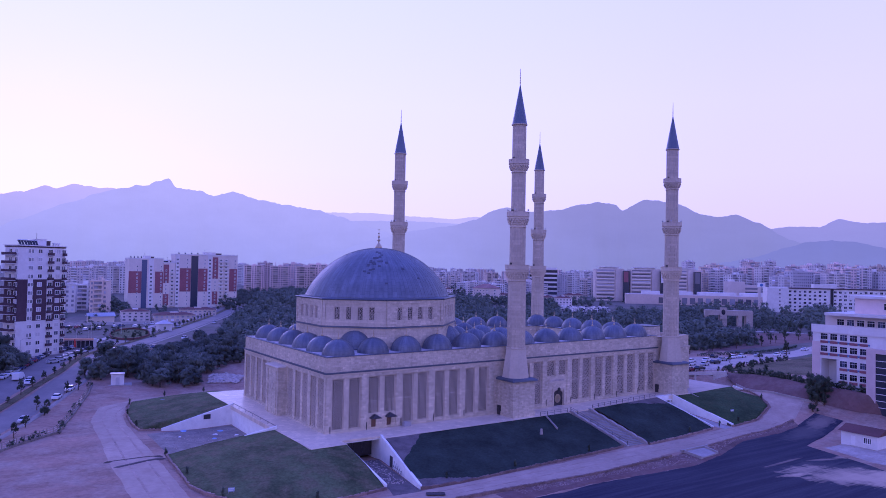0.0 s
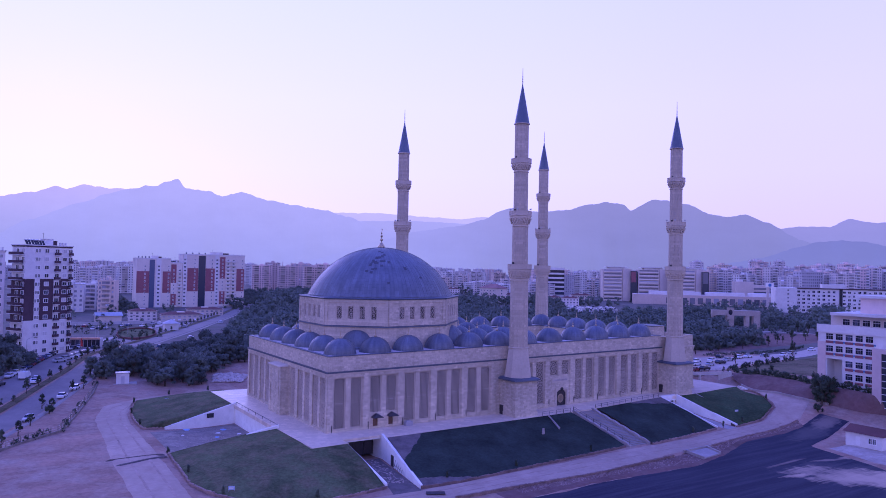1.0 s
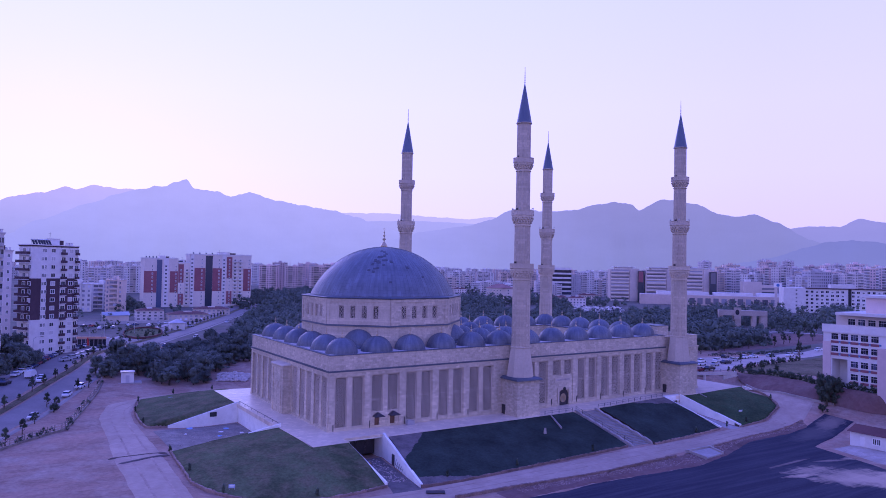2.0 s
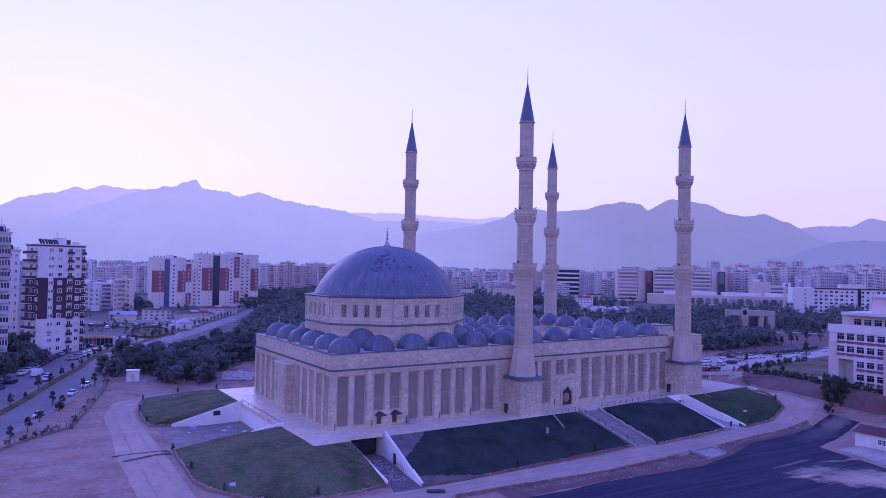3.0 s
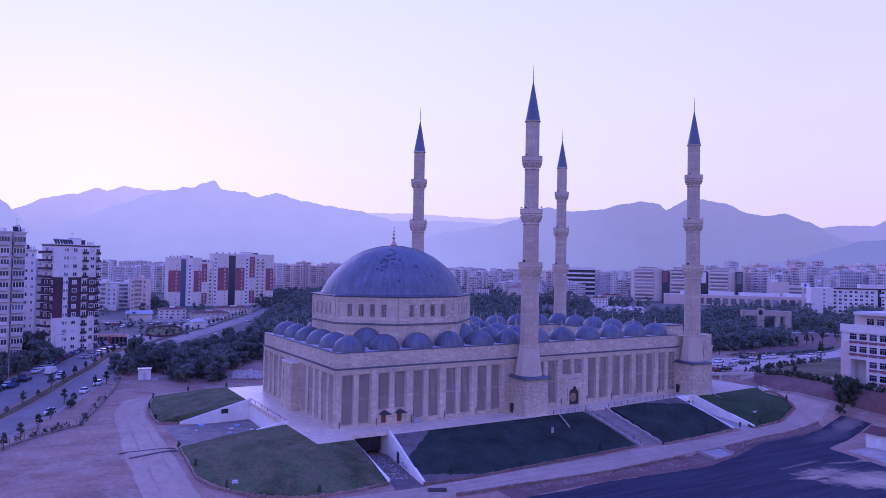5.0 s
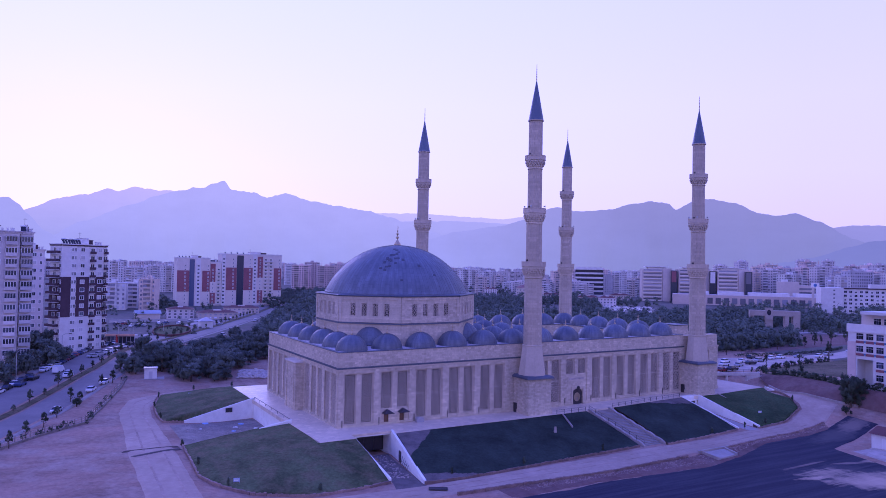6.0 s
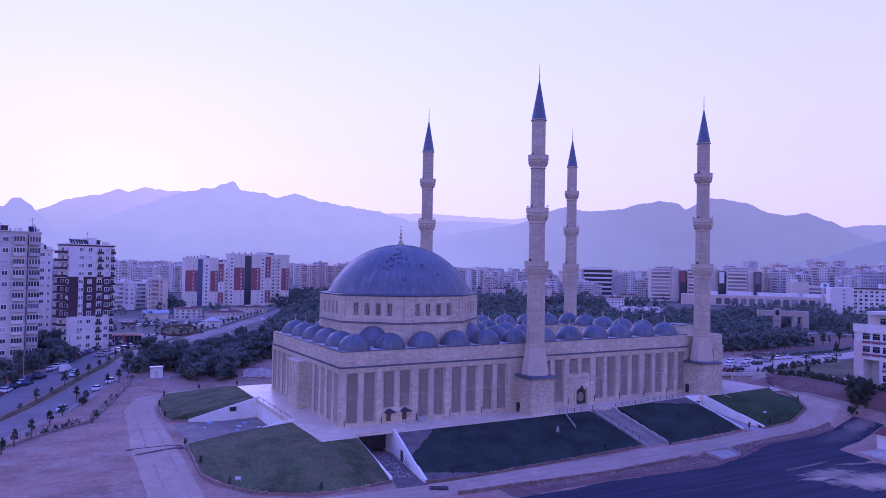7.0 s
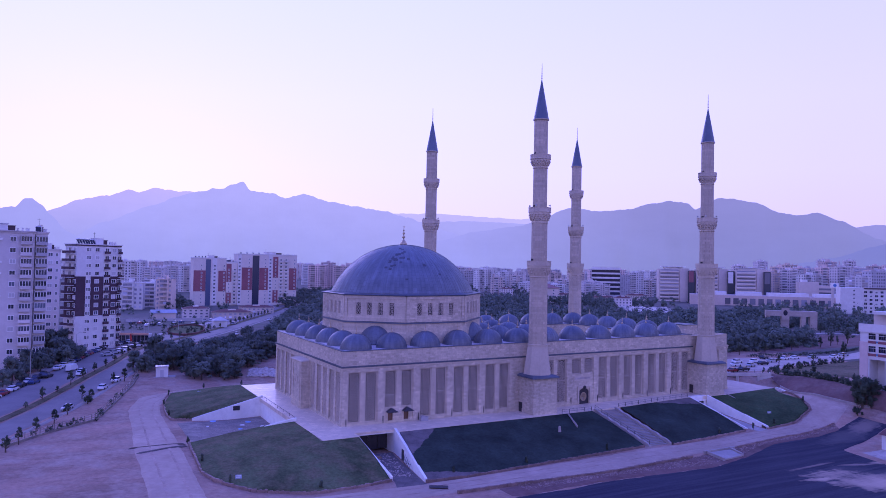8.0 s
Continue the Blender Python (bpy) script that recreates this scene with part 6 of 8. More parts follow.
def window_pair(w, h, glass=WINDOW_GLASS):
    """Meshes of a window: frame with mullion, and pane."""
    fr = frame_ring(-w / 2 - 0.08, -0.08, w / 2 + 0.08, h + 0.08, 0.18, -0.08, 0.06)
    pa = Geo().box(-w / 2 + 0.1, -0.03, 0.1, w / 2 - 0.1, 0.02, h - 0.1)
    mu = Geo().box(-0.05, -0.06, 0.1, 0.05, -0.031, h - 0.1)
    return fr.mesh("window", FRAME), pa.mesh("pane", glass), mu.mesh("mullion", FRAME)


WIN_M = window_pair(1.7, 1.5)
WIN_S = window_pair(0.9, 1.4)
WIN_L = window_pair(2.1, 2.0)
BLIND = surface("drawn_blind", (0.50, 0.48, 0.47), rough=0.5, var=0.05, bump=0.0, rnd=0.2)
WIN_DARK = window_pair(2.5, 2.1, PANEL_DARK)
BLUE_PANEL = surface("blue_sign_paint", (0.10, 0.20, 0.45), rough=0.6, var=0.05, bump=0.0)
WIN_PALE = window_pair(1.7, 1.5, BLIND)
AC_UNIT = Geo().box(-0.42, -0.34, 0, 0.42, 0, 0.6).box(-0.5, -0.3, -0.06, 0.5, 0, 0).mesh("air_conditioner", FRAME)


def add_ac_unit(parent, m):
    part("air_conditioner", AC_UNIT, parent, "white air-conditioner box", m)


def add_window(parent, kind, m):
    w = part("window", kind[0], parent, m=m)
    part("pane", kind[1], w, "dark reflecting glass")
    part("mullion", kind[2], w)


def glazed_balcony(w, d, mat):
    """Meshes of an enclosed balcony: box, glazing and its bars."""
    b = Geo().box(-w / 2, -d, -0.15, w / 2, 0, 0.95).box(-w / 2, -d, 2.45, w / 2, 0, 2.75)
    gl = Geo().box(-w / 2 + 0.06, -d + 0.06, 0.95, w / 2 - 0.06, 0, 2.45)
    bar = Geo().box(-0.06, -d - 0.01, 0.95, 0.06, -d + 0.05, 2.45).mesh("glazing_bar", FRAME)
    return b.mesh("balcony", mat), gl.mesh("glazing", WINDOW_GLASS), [(bar, -w / 2 + w * k / 4) for k in range(5)]


def balcony_mesh(w, d, mat, rail):
    b = Geo().box(-w / 2, -d, -0.12, w / 2, 0, 0.05)
    r = Geo().box(-w / 2, -d, 0.05, w / 2, -d + 0.1, 1.0).box(-w / 2, -d + 0.1, 0.05, -w / 2 + 0.1, 0, 1.0).box(w / 2 - 0.1, -d + 0.1, 0.05, w / 2, 0, 1.0)
    return b.mesh("balcony", mat), r.mesh("parapet", rail)


def add_balcony(parent, kind, m):
    b = part("balcony", kind[0], parent, m=m)
    part("parapet", kind[1], b)


def roof_clutter(parent, w, d, h, seed, n=7):
    """Solar water heaters and a lift house on a flat roof."""
    r = random.Random(seed)
    part("lift_house", Geo().box(w * 0.48, d * 0.3, h, w * 0.66, d * 0.7, h + 2.5).box(w * 0.47, d * 0.28, h + 2.5, w * 0.67, d * 0.72, h + 2.7).mesh("lift_house", WALL_WHITE), parent, "rooftop lift house")
    part("stair_head", Geo().box(w * 0.66, d * 0.34, h, w * 0.76, d * 0.66, h + 1.9).box(w * 0.655, d * 0.32, h + 1.9, w * 0.77, d * 0.68, h + 2.05).mesh("stair_head", WALL_BROWN), parent, "dark stair head")
    panel = Geo().add([(0, 0, 0.3), (0.78, 0, 0.3), (0.78, 1.1, 1.9), (0, 1.1, 1.9), (0, 0.08, 0.2), (0.78, 0.08, 0.2), (0.78, 1.18, 1.8), (0, 1.18, 1.8)],
                      [(0, 1, 2, 3), (7, 6, 5, 4), (0, 4, 5, 1), (1, 5, 6, 2), (2, 6, 7, 3), (3, 7, 4, 0)]).box(0.05, 1.1, 0, 0.12, 1.18, 1.8).box(0.66, 1.1, 0, 0.73, 1.18, 1.8)
    pm = panel.mesh("solar_panel", SOLAR)
    tank = Geo().turn([(0.28, 0), (0.3, 0.05), (0.3, 0.85), (0.28, 0.9)], 12).mesh("water_tank", PALE_METAL, smooth=True)
    for k in range(n):
        x = w * 0.05 + (w * 0.4) * k / n
        y = d * 0.08 + r.uniform(0, 0.25)
        s = part("solar_panel", pm, parent, "tilted solar water heater", Matrix.Translation((x, y, h)))
        part("water_tank", tank, s, "white water tank", Matrix.Translation((-0.05, 1.35, 1.95)) @ Matrix.Rotation(radians(90), 4, "Y"))
    flue = Geo().box(-0.25, -0.25, 0, 0.25, 0.25, 1.2).box(-0.35, -0.35, 1.2, 0.35, 0.35, 1.35).mesh("flue", WALL_WHITE)
    for k in range(4):
        part("flue", flue, parent, "small white flue", Matrix.Translation((w * (0.8 + 0.05 * k), d * r.uniform(0.12, 0.5), h)))
    part("aerial", Geo().box(w * 0.5, d * 0.5, h + 2.7, w * 0.5 + 0.08, d * 0.5 + 0.08, h + 5).box(w * 0.5 - 0.6, d * 0.5, h + 4.5, w * 0.5 + 0.6, d * 0.5 + 0.06, h + 4.56).mesh("aerial", METAL), parent, "roof aerial")


def tower(name, label, x, y, rot, w, d, floors, fh, wall, front, side, bands=(), group="", clutter=7, seed=1, z=None, side_band=None):
    """An apartment tower; local x runs along its front, y goes back. front, side: columns of (place, kind)."""
    base = ground_z(x, y) if z is None else z
    m = Matrix.LocRotScale((x, y, base), Euler((0, 0, radians(rot))), None)
    t = thing(name, label, "apartment building", group, m)
    h = floors * fh + 0.8
    part("wall", Geo().box(0, 0, -1, w, d, h).mesh("wall", wall), t)
    part("roof_edge", ring_course(0, 0, w, d, h, h + 0.35, 0.45, 1.3).mesh("roof_edge", wall), t, "overhanging roof edge")
    part("eaves_band", ring_course(0, 0, w, d, h - 0.45, h, 0.2, 0.4).mesh("eaves_band", WALL_BROWN if side_band else wall), t, "band under the roof edge")
    part("roof", Geo().box(0.8, 0.8, h, w - 0.8, d - 0.8, h + 0.1).mesh("roof", ROOF), t)
    for f0, f1, x0, x1, mat in bands:
        part("colour_band", Geo().box(x0, -0.05, f0 * fh + 0.4, x1, 0, f1 * fh + 0.4).mesh("colour_band", mat), t, "painted band of wall")
    if side_band:
        part("colour_band", Geo().box(-0.05, 0, side_band[0] * fh + 0.4, 0, d, side_band[1] * fh + 0.4).mesh("colour_band", side_band[2]), t, "painted band of wall")
    left = Matrix.Translation((0, 0, 0)) @ Matrix.Rotation(radians(-90), 4, "Z") @ Matrix.Translation((-d, 0, 0))
    for cols, fm in ((front, Matrix.Identity(4)), (side, left)):
        for f in range(floors):
            for c, kind in cols:
                q = fm @ Matrix.Translation((c, -0.05, f * fh + 1.3))
                if kind == "u":
                    if f % 3 != 1:
                        add_ac_unit(t, fm @ Matrix.Translation((c, -0.05, f * fh + 1.6)))
                elif kind == "m":
                    add_window(t, WIN_PALE if (f * 5 + int(c)) % 3 == 0 else WIN_M, q)
                elif kind == "s":
                    add_window(t, WIN_S, q)
                elif len(kind) == 3:
                    b = part("balcony", kind[0], t, "enclosed balcony", fm @ Matrix.Translation((c, 0, f * fh + 0.5)))
                    part("glazing", kind[1], b, "grey glass")
                    for bar, x in kind[2]:
                        part("glazing_bar", bar, b, m=Matrix.Translation((x, 0, 0)))
                else:
                    add_balcony(t, kind, fm @ Matrix.Translation((c, 0, f * fh + 0.5)))
                    add_window(t, WIN_M, q)
    roof_clutter(t, w, d, h + 0.1, seed, clutter)
    return t


BALC_NARROW = balcony_mesh(2.1, 0.9, WALL_WHITE, WALL_BROWN)
BALC_EDGE = balcony_mesh(1.2, 1.2, WALL_WHITE, WALL_BROWN)
BALC_SIDE = balcony_mesh(6.5, 1.5, WALL_WHITE, WALL_BROWN)
BALC_LOGGIA = glazed_balcony(3.2, 1.1, WALL_PALE)
BALC_WING = glazed_balcony(3.3, 1.5, WALL_GREY)
BALC_WHITE = balcony_mesh(3.4, 1.3, WALL_WHITE, WALL_WHITE)
tower("apartment_tower", "white tower with a dark brown middle band and brown balconies", -48.9, 157.6, 30, 18.4, 7.6, 13, 3.06, WALL_WHITE,
      [(4.3, "s"), (5.3, "s"), (8.3, "m"), (12.4, BALC_NARROW), (15.5, "m"), (17.8, BALC_EDGE)], [(3.3, BALC_SIDE), (6.6, "m")],
      [(4.2, 9.15, 0.0, 3.8, WALL_BROWN), (4.2, 9.15, 5.8, 11.2, WALL_BROWN), (4.2, 9.15, 13.5, 18.4, WALL_BROWN)], seed=2, side_band=(4.2, 9.15, WALL_BROWN))
tower("apartment_tower", "tall plain white tower with stacked glazed balconies", -83.2, 118, 8, 21.4, 15, 12, 3.62, WALL_PALE,
      [(1.5, "m"), (4.4, "s"), (8.2, "s"), (9.5, "s"), (11.9, "u"), (15.3, "m"), (19.0, BALC_LOGGIA)], [(5, "m")], seed=3)
tower("apartment_tower", "white tower wing with open grey balconies", -61.9, 122, 8, 3.6, 13, 12, 3.6, WALL_PALE, [(1.8, BALC_WING)], [(5, "m")], clutter=2, seed=4)
tower("apartment_tower", "narrow pale tower with brown balconies behind the corner block", -62.8, 185, 6, 8.6, 13, 12, 3.15, WALL_PALE, [(1.6, BALC_NARROW), (4.9, "m"), (7.3, "s")], [(5, "m")], clutter=4, seed=5)

# Two red and cream slab towers
def red_tower(x, w, h, strips, label, seed):
    t = thing("slab_tower", label, "apartment building", "red and cream towers", Matrix.Translation((x, 462, 0.6)))
    part("wall", Geo().box(0, 0, -1, w, 16, h).mesh("wall", WALL_IVORY), t)
    part("roof_edge", ring_course(0, 0, w, 16, h, h + 0.8, 0.2, 1.0).mesh("roof_edge", WALL_WHITE), t)
    fh = 3.0
    for x0, x1, kind in strips:
        if kind == "red":
            part("red_panel", Geo().box(x0, -0.12, h * 0.30, x1, 0, h * 0.745).mesh("red_panel", WALL_RED), t, "brick-red wall panel")
        if kind == "glass":
            part("glass_strip", Geo().box(x0, -0.3, 0, x1, 0, h - 0.6).mesh("glass_strip", BLUE_GLASS), t, "dark blue glazed stair strip")
        if kind == "redtop":
            part("red_panel", Geo().box(x0, -0.12, h * 0.55, x1, 0, h * 0.97).mesh("red_panel", WALL_RED), t, "brick-red wall panel")
            part("red_panel", Geo().box(x0, -0.12, h * 0.05, x1, 0, h * 0.3).mesh("red_panel", WALL_RED), t, "brick-red wall panel")
        if kind in ("win", "red", "cream", "balc", "redtop"):
            for f in range(int(h / fh) - 1):
                if kind == "balc":
                    add_balcony(t, BALC_WHITE, Matrix.Translation(((x0 + x1) / 2, 0, f * fh + 1.2)))
                add_window(t, WIN_M if kind in ("win", "balc") else WIN_S, Matrix.Translation(((x0 + x1) / 2 + (1.5 if kind == "red" else 0), -0.13, f * fh + 1.9)))
        if kind == "win":
            part("white_strip", Geo().box(x0, -0.1, 0, x1, 0, h).mesh("white_strip", WALL_WHITE), t, "white window strip")
    roof_clutter(t, w, 16, h, seed, 4)
    return t


red_tower(42.3, 25.7, 38.5, [(0, 9.4, "red"), (9.5, 13.4, "glass"), (14.6, 18.4, "win"), (19.6, 25.6, "red")], "cream slab tower with red panels and a dark glass strip", 6)
red_tower(68.2, 9.0, 35.5, [(0.2, 4.2, "redtop"), (4.8, 8.8, "balc")], "lower cream and red link block with balconies", 7)
red_tower(77.4, 50.5, 42.5, [(0.2, 3.0, "win"), (3.6, 12.2, "red"), (12.4, 17.9, "glass"), (18.1, 25.6, "red"), (25.9, 29.0, "win"), (29.8, 34.2, "redtop"), (34.8, 38.6, "balc"), (39.0, 43.2, "balc"), (43.8, 50.2, "red")],
          "wide cream slab tower with red panels and white balconies", 8)


# Ordinary blocks of the wider city: a few kinds, repeated
def far_kind(w, d, floors, wall, seed, balcony=True, fh=3.0, roofed=False, relief=WALL_WHITE):
    r = random.Random(seed)
    t = thing("city_block", "pale many-storeyed apartment block in the distance", "apartment building", "distant city blocks")
    h = floors * fh + 0.6
    g1, g2, g3, g4 = Geo().box(0, 0, -2, w, d, h), Geo(), Geo(), Geo()
    n = max(4, int(w / 2.9))
    stacks = [c for c in range(n) if balcony and c % 4 in (1, 2)]
    bay = w / n
    for f in range(floors):
        z = f * fh + 1.0
        for c in range(n):
            x = (c + 0.5) * bay
            if c in stacks:
                # No recess is cut; a grey panel on the wall stands for its shade
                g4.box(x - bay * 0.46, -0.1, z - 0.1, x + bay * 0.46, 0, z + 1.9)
                g3.box(x - bay * 0.5, -1.3, z - 0.75, x + bay * 0.5, 0, z - 0.58).box(x - bay * 0.5, -1.3, z - 0.58, x + bay * 0.5, -1.2, z + 0.3)
                if r.random() < 0.45:
                    g2.box(x - bay * 0.46, -1.28, z + 0.3, x + bay * 0.46, -1.18, z + 1.9)
            else:
                v = r.uniform(0.5, 0.85)
                g2.box(x - v, -0.08, z, x + v, 0.02, z + 1.5)
        for c in range(max(2, int(d / 4))):
            y = (c + 0.5) * d / max(2, int(d / 4))
            g2.box(-0.06, y - 0.7, z, 0.02, y + 0.7, z + 1.45)
    if balcony:
        for c in stacks[::2]:
            g1.box((c + 1.88) * bay, -1.4, 0, (c + 2.12) * bay, 0, h + 0.9)
    g1.box(w * 0.4, d * 0.3, h, w * 0.6, d * 0.7, h + 2.6)
    g1.box(-0.35, -0.35, h - 0.2, w + 0.35, d + 0.35, h + 0.15)
    if not roofed:
        for c in range(int(w / 1.7)):
            if r.random() < 0.7:
                x, y, v = c * 1.7, d * r.uniform(0.05, 0.6), r.uniform(0.7, 1.9)
                (g3 if r.random() < 0.55 else g4).box(x, y, h + 0.15, x + r.uniform(0.7, 1.5), y + 0.8, h + 0.15 + v)
    part("wall", g1.mesh("wall", wall), t)
    if roofed:
        part("roof", Geo().add([(-0.5, -0.5, h), (w + 0.5, -0.5, h), (w + 0.5, d + 0.5, h), (-0.5, d + 0.5, h), (d / 2, d / 2, h + 2.6), (w - d / 2, d / 2, h + 2.6)],
             [(3, 2, 1, 0), (0, 1, 5, 4), (1, 2, 5), (2, 3, 4, 5), (3, 0, 4)]).mesh("roof", TILE_RED), t, "hipped red tile roof")
    part("glazing_grid", g2.mesh("glazing_grid", CITY_GLASS), t, kind="stuff")
    if g3.v:
        part("facade_relief", g3.mesh("facade_relief", relief), t, kind="stuff")
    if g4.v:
        part("loggia", g4.mesh("loggia", LOGGIA), t, "grey panels for loggia shade, and grey roof boxes", kind="stuff")
    return t


KINDS = {"pink": [far_kind(26, 14, 12, WALL_PINK, 61, relief=WALL_TAN), far_kind(20, 15, 13, WALL_PINK, 62)],
         "row": [far_kind(24, 14, 10, WALL_PALE, 75), far_kind(20, 15, 11, WALL_WHITE, 76, relief=WALL_PALE), far_kind(27, 14, 10, WALL_GREY, 77)],
         "five": [far_kind(17, 13, 6, WALL_WHITE, 78, relief=WALL_PALE), far_kind(20, 13, 6, WALL_PALE, 79), far_kind(11, 14, 7, WALL_TAN, 80, relief=WALL_TAN)],
         "tall": [far_kind(24, 15, 12, WALL_PALE, 63), far_kind(19, 15, 13, WALL_WHITE, 64), far_kind(30, 14, 11, WALL_GREY, 65, False), far_kind(17, 14, 14, WALL_PALE, 66), far_kind(22, 15, 12, WALL_TAN, 72, relief=WALL_TAN), far_kind(26, 14, 11, WALL_WHITE, 73, relief=WALL_GREY), far_kind(18, 16, 13, WALL_PINK, 74)],
         "mid": [far_kind(22, 12, 6, WALL_PALE, 67), far_kind(28, 12, 5, WALL_WHITE, 68), far_kind(18, 12, 7, WALL_CREAM, 69)],
         "low": [far_kind(16, 11, 3, WALL_PALE, 70, False, roofed=True), far_kind(24, 12, 2, WALL_CREAM, 71, False, roofed=True)]}
placed = set()


def bearing(az, dist):
    return -60 + dist * math.sin(radians(az)), -145 + dist * math.cos(radians(az))


def settle(kind, az, dist, turn=0.0, s=1.0, seed=0):
    x, y = bearing(az, dist)
    t = random.Random(seed * 7919 + int(az * 100) + int(dist)).choice(KINDS[kind])
    m = Matrix.LocRotScale((x, y, ground_z(x, y)), Euler((0, 0, radians(turn))), None)
    if t.name in placed:
        t = copy_thing(t, m)
    else:
        placed.add(t.name)
        t.matrix_basis = m
    t.scale = (1, 1, s)


rng = random.Random(77)
for k in range(10):
    settle("pink", 17.9 + 0.98 * k, 935 + rng.uniform(-30, 90), -18 + rng.uniform(-4, 4), rng.uniform(0.92, 1.06), k)
for k in range(13):
    settle("row", 4.0 + 0.9 * k, 900 + rng.uniform(-30, 260), rng.uniform(-14, 4), rng.uniform(0.92, 1.06), k)
settle("five", 4.4, 566, -12, 1.05, 1)
settle("five", 5.9, 590, -10, 1.0, 4)
settle("five", 7.0, 556, -20, 1.04, 12)
mass = Geo()
for k in range(430):
    az = rng.uniform(-6, 68)
    d = 1000 + 2100 * rng.random() ** 1.2
    if 15 < az < 30 and d < 1100:
        continue
    if az > 44 and d < 1150:
        d += 300
    if az < 17 and d < 1500:
        d += 500
    if d < 1450:
        settle("tall" if rng.random() < 0.75 else "mid", az, d, -az * 0.6 + rng.uniform(-20, 20), rng.uniform(0.7, 1.02), k)
        continue
    x, y = bearing(az, d)
    w, dp, fl = rng.uniform(16, 34), rng.uniform(12, 18), rng.randint(6, 13)
    tilt = Matrix.LocRotScale((x, y, ground_z(x, y)), Euler((0, 0, radians(-az * 0.6 + rng.uniform(-20, 20)))), None)
    block = Geo().box(0, 0, -2, w, dp, fl * 3 + 0.8, rng.randrange(4)).box(w * 0.4, dp * 0.3, fl * 3 + 0.8, w * 0.6, dp * 0.7, fl * 3 + 3.2, 2)
    cols = int(w / 3.6)
    for c in range(cols):
        u = (c + 0.5) * w / cols
        if c % 3 == 1:
            block.box(u - 1.3, -1.2, 2.5, u + 1.3, 0, fl * 3, 2)
        for f in range(fl):
            v = -1.26 if c % 3 == 1 else -0.08
            block.box(u - 0.8, v, f * 3 + 1.2, u + 0.8, v + 0.1, f * 3 + 2.6, 4)
    mass.add([tilt @ Vector(p) for p in block.v], block.f)
    mass.mi[-len(block.f):] = block.mi
city = new("distant_city", mass.mesh("distant_city", WALL_PALE, WALL_PINK, WALL_WHITE, WALL_GREY, FAR_GLASS))
tagged(city, "hazy mass of pale apartment blocks below the mountains", "city", kind="stuff")
for k in range(34):
    settle("tall", 50.5 + 0.52 * k, 1000 + rng.uniform(-60, 110), -38 + rng.uniform(-24, 24), rng.uniform(1.0, 1.22), k)
for k in range(30):
    settle("tall", 51 + 0.55 * k, 1190 + rng.uniform(-40, 120), -38 + rng.uniform(-24, 24), rng.uniform(1.2, 1.38), k + 50)
for k in range(12):
    settle("tall", 40 + 0.9 * k, 1260 + rng.uniform(-40, 120), -30 + rng.uniform(-24, 24), rng.uniform(0.85, 1.0), k + 90)
for k in range(22):
    settle("mid", 31 + 0.72 * k, 1010 + rng.uniform(-60, 200), -25, rng.uniform(0.9, 1.2), k)
for az, d, turn in ((9.0, 472, -6), (11.2, 466, -4), (13.0, 520, -12), (42.2, 720, -30), (37.6, 860, -30), (40.5, 800, -28), (43.0, 900, -30), (33.2, 960, -20)):
    settle("low", az, d, turn, 0.62 if d < 530 else 0.9, int(az * 10))
house = thing("courtyard_house", "cream five-storey house with a hipped red roof", "house", m=Matrix.LocRotScale((*bearing(36.95, 775), 0.6), Euler((0, 0, radians(6))), None))
part("wall", Geo().box(0, 0, -1, 17, 26, 15.2).mesh("wall", WALL_CREAM), house)
part("roof", Geo().add([(-0.8, -0.8, 15.2), (17.8, -0.8, 15.2), (17.8, 26.8, 15.2), (-0.8, 26.8, 15.2), (8.5, 8.5, 20), (8.5, 17.5, 20)], [(3, 2, 1, 0), (0, 1, 4), (1, 2, 5, 4), (2, 3, 5), (3, 0, 4, 5)]).mesh("roof", ROSE_TILES), house, "hipped faded red tile roof")
for f in range(4):
    add_window(house, WIN_L, Matrix.Translation((8.5, -0.05, 2.0 + 3.3 * f)))
    for k in range(5):
        add_window(house, WIN_M, Matrix.Translation((-0.05, 3.2 + 5 * k, 2.0 + 3.3 * f)) @ Matrix.Rotation(radians(-90), 4, "Z"))

for k, kind in enumerate(t for row_kinds in KINDS.values() for t in row_kinds if t.name not in placed):
    x, y = bearing(33 + 2.5 * k, 1400)
    kind.matrix_basis = Matrix.LocRotScale((x, y, ground_z(x, y)), Euler((0, 0, radians(-30))), None)

# Office with dark glass bands, hospital slabs, dormitory, gate
office = thing("office_block", "white office block banded with dark glass", "office building", m=Matrix.LocRotScale((*bearing(40.25, 1000), 0.6), Euler((0, 0, radians(-40))), None))
part("wall", Geo().box(0, 0, 0, 37, 22, 40).mesh("wall", WALL_WHITE), office)
for f in range(6):
    part("glass_band", Geo().box(-0.2, -0.2, 3 + 6 * f, 37.2, 0, 6.6 + 6 * f).mesh("glass_band", PANEL_DARK), office, "dark glass band")


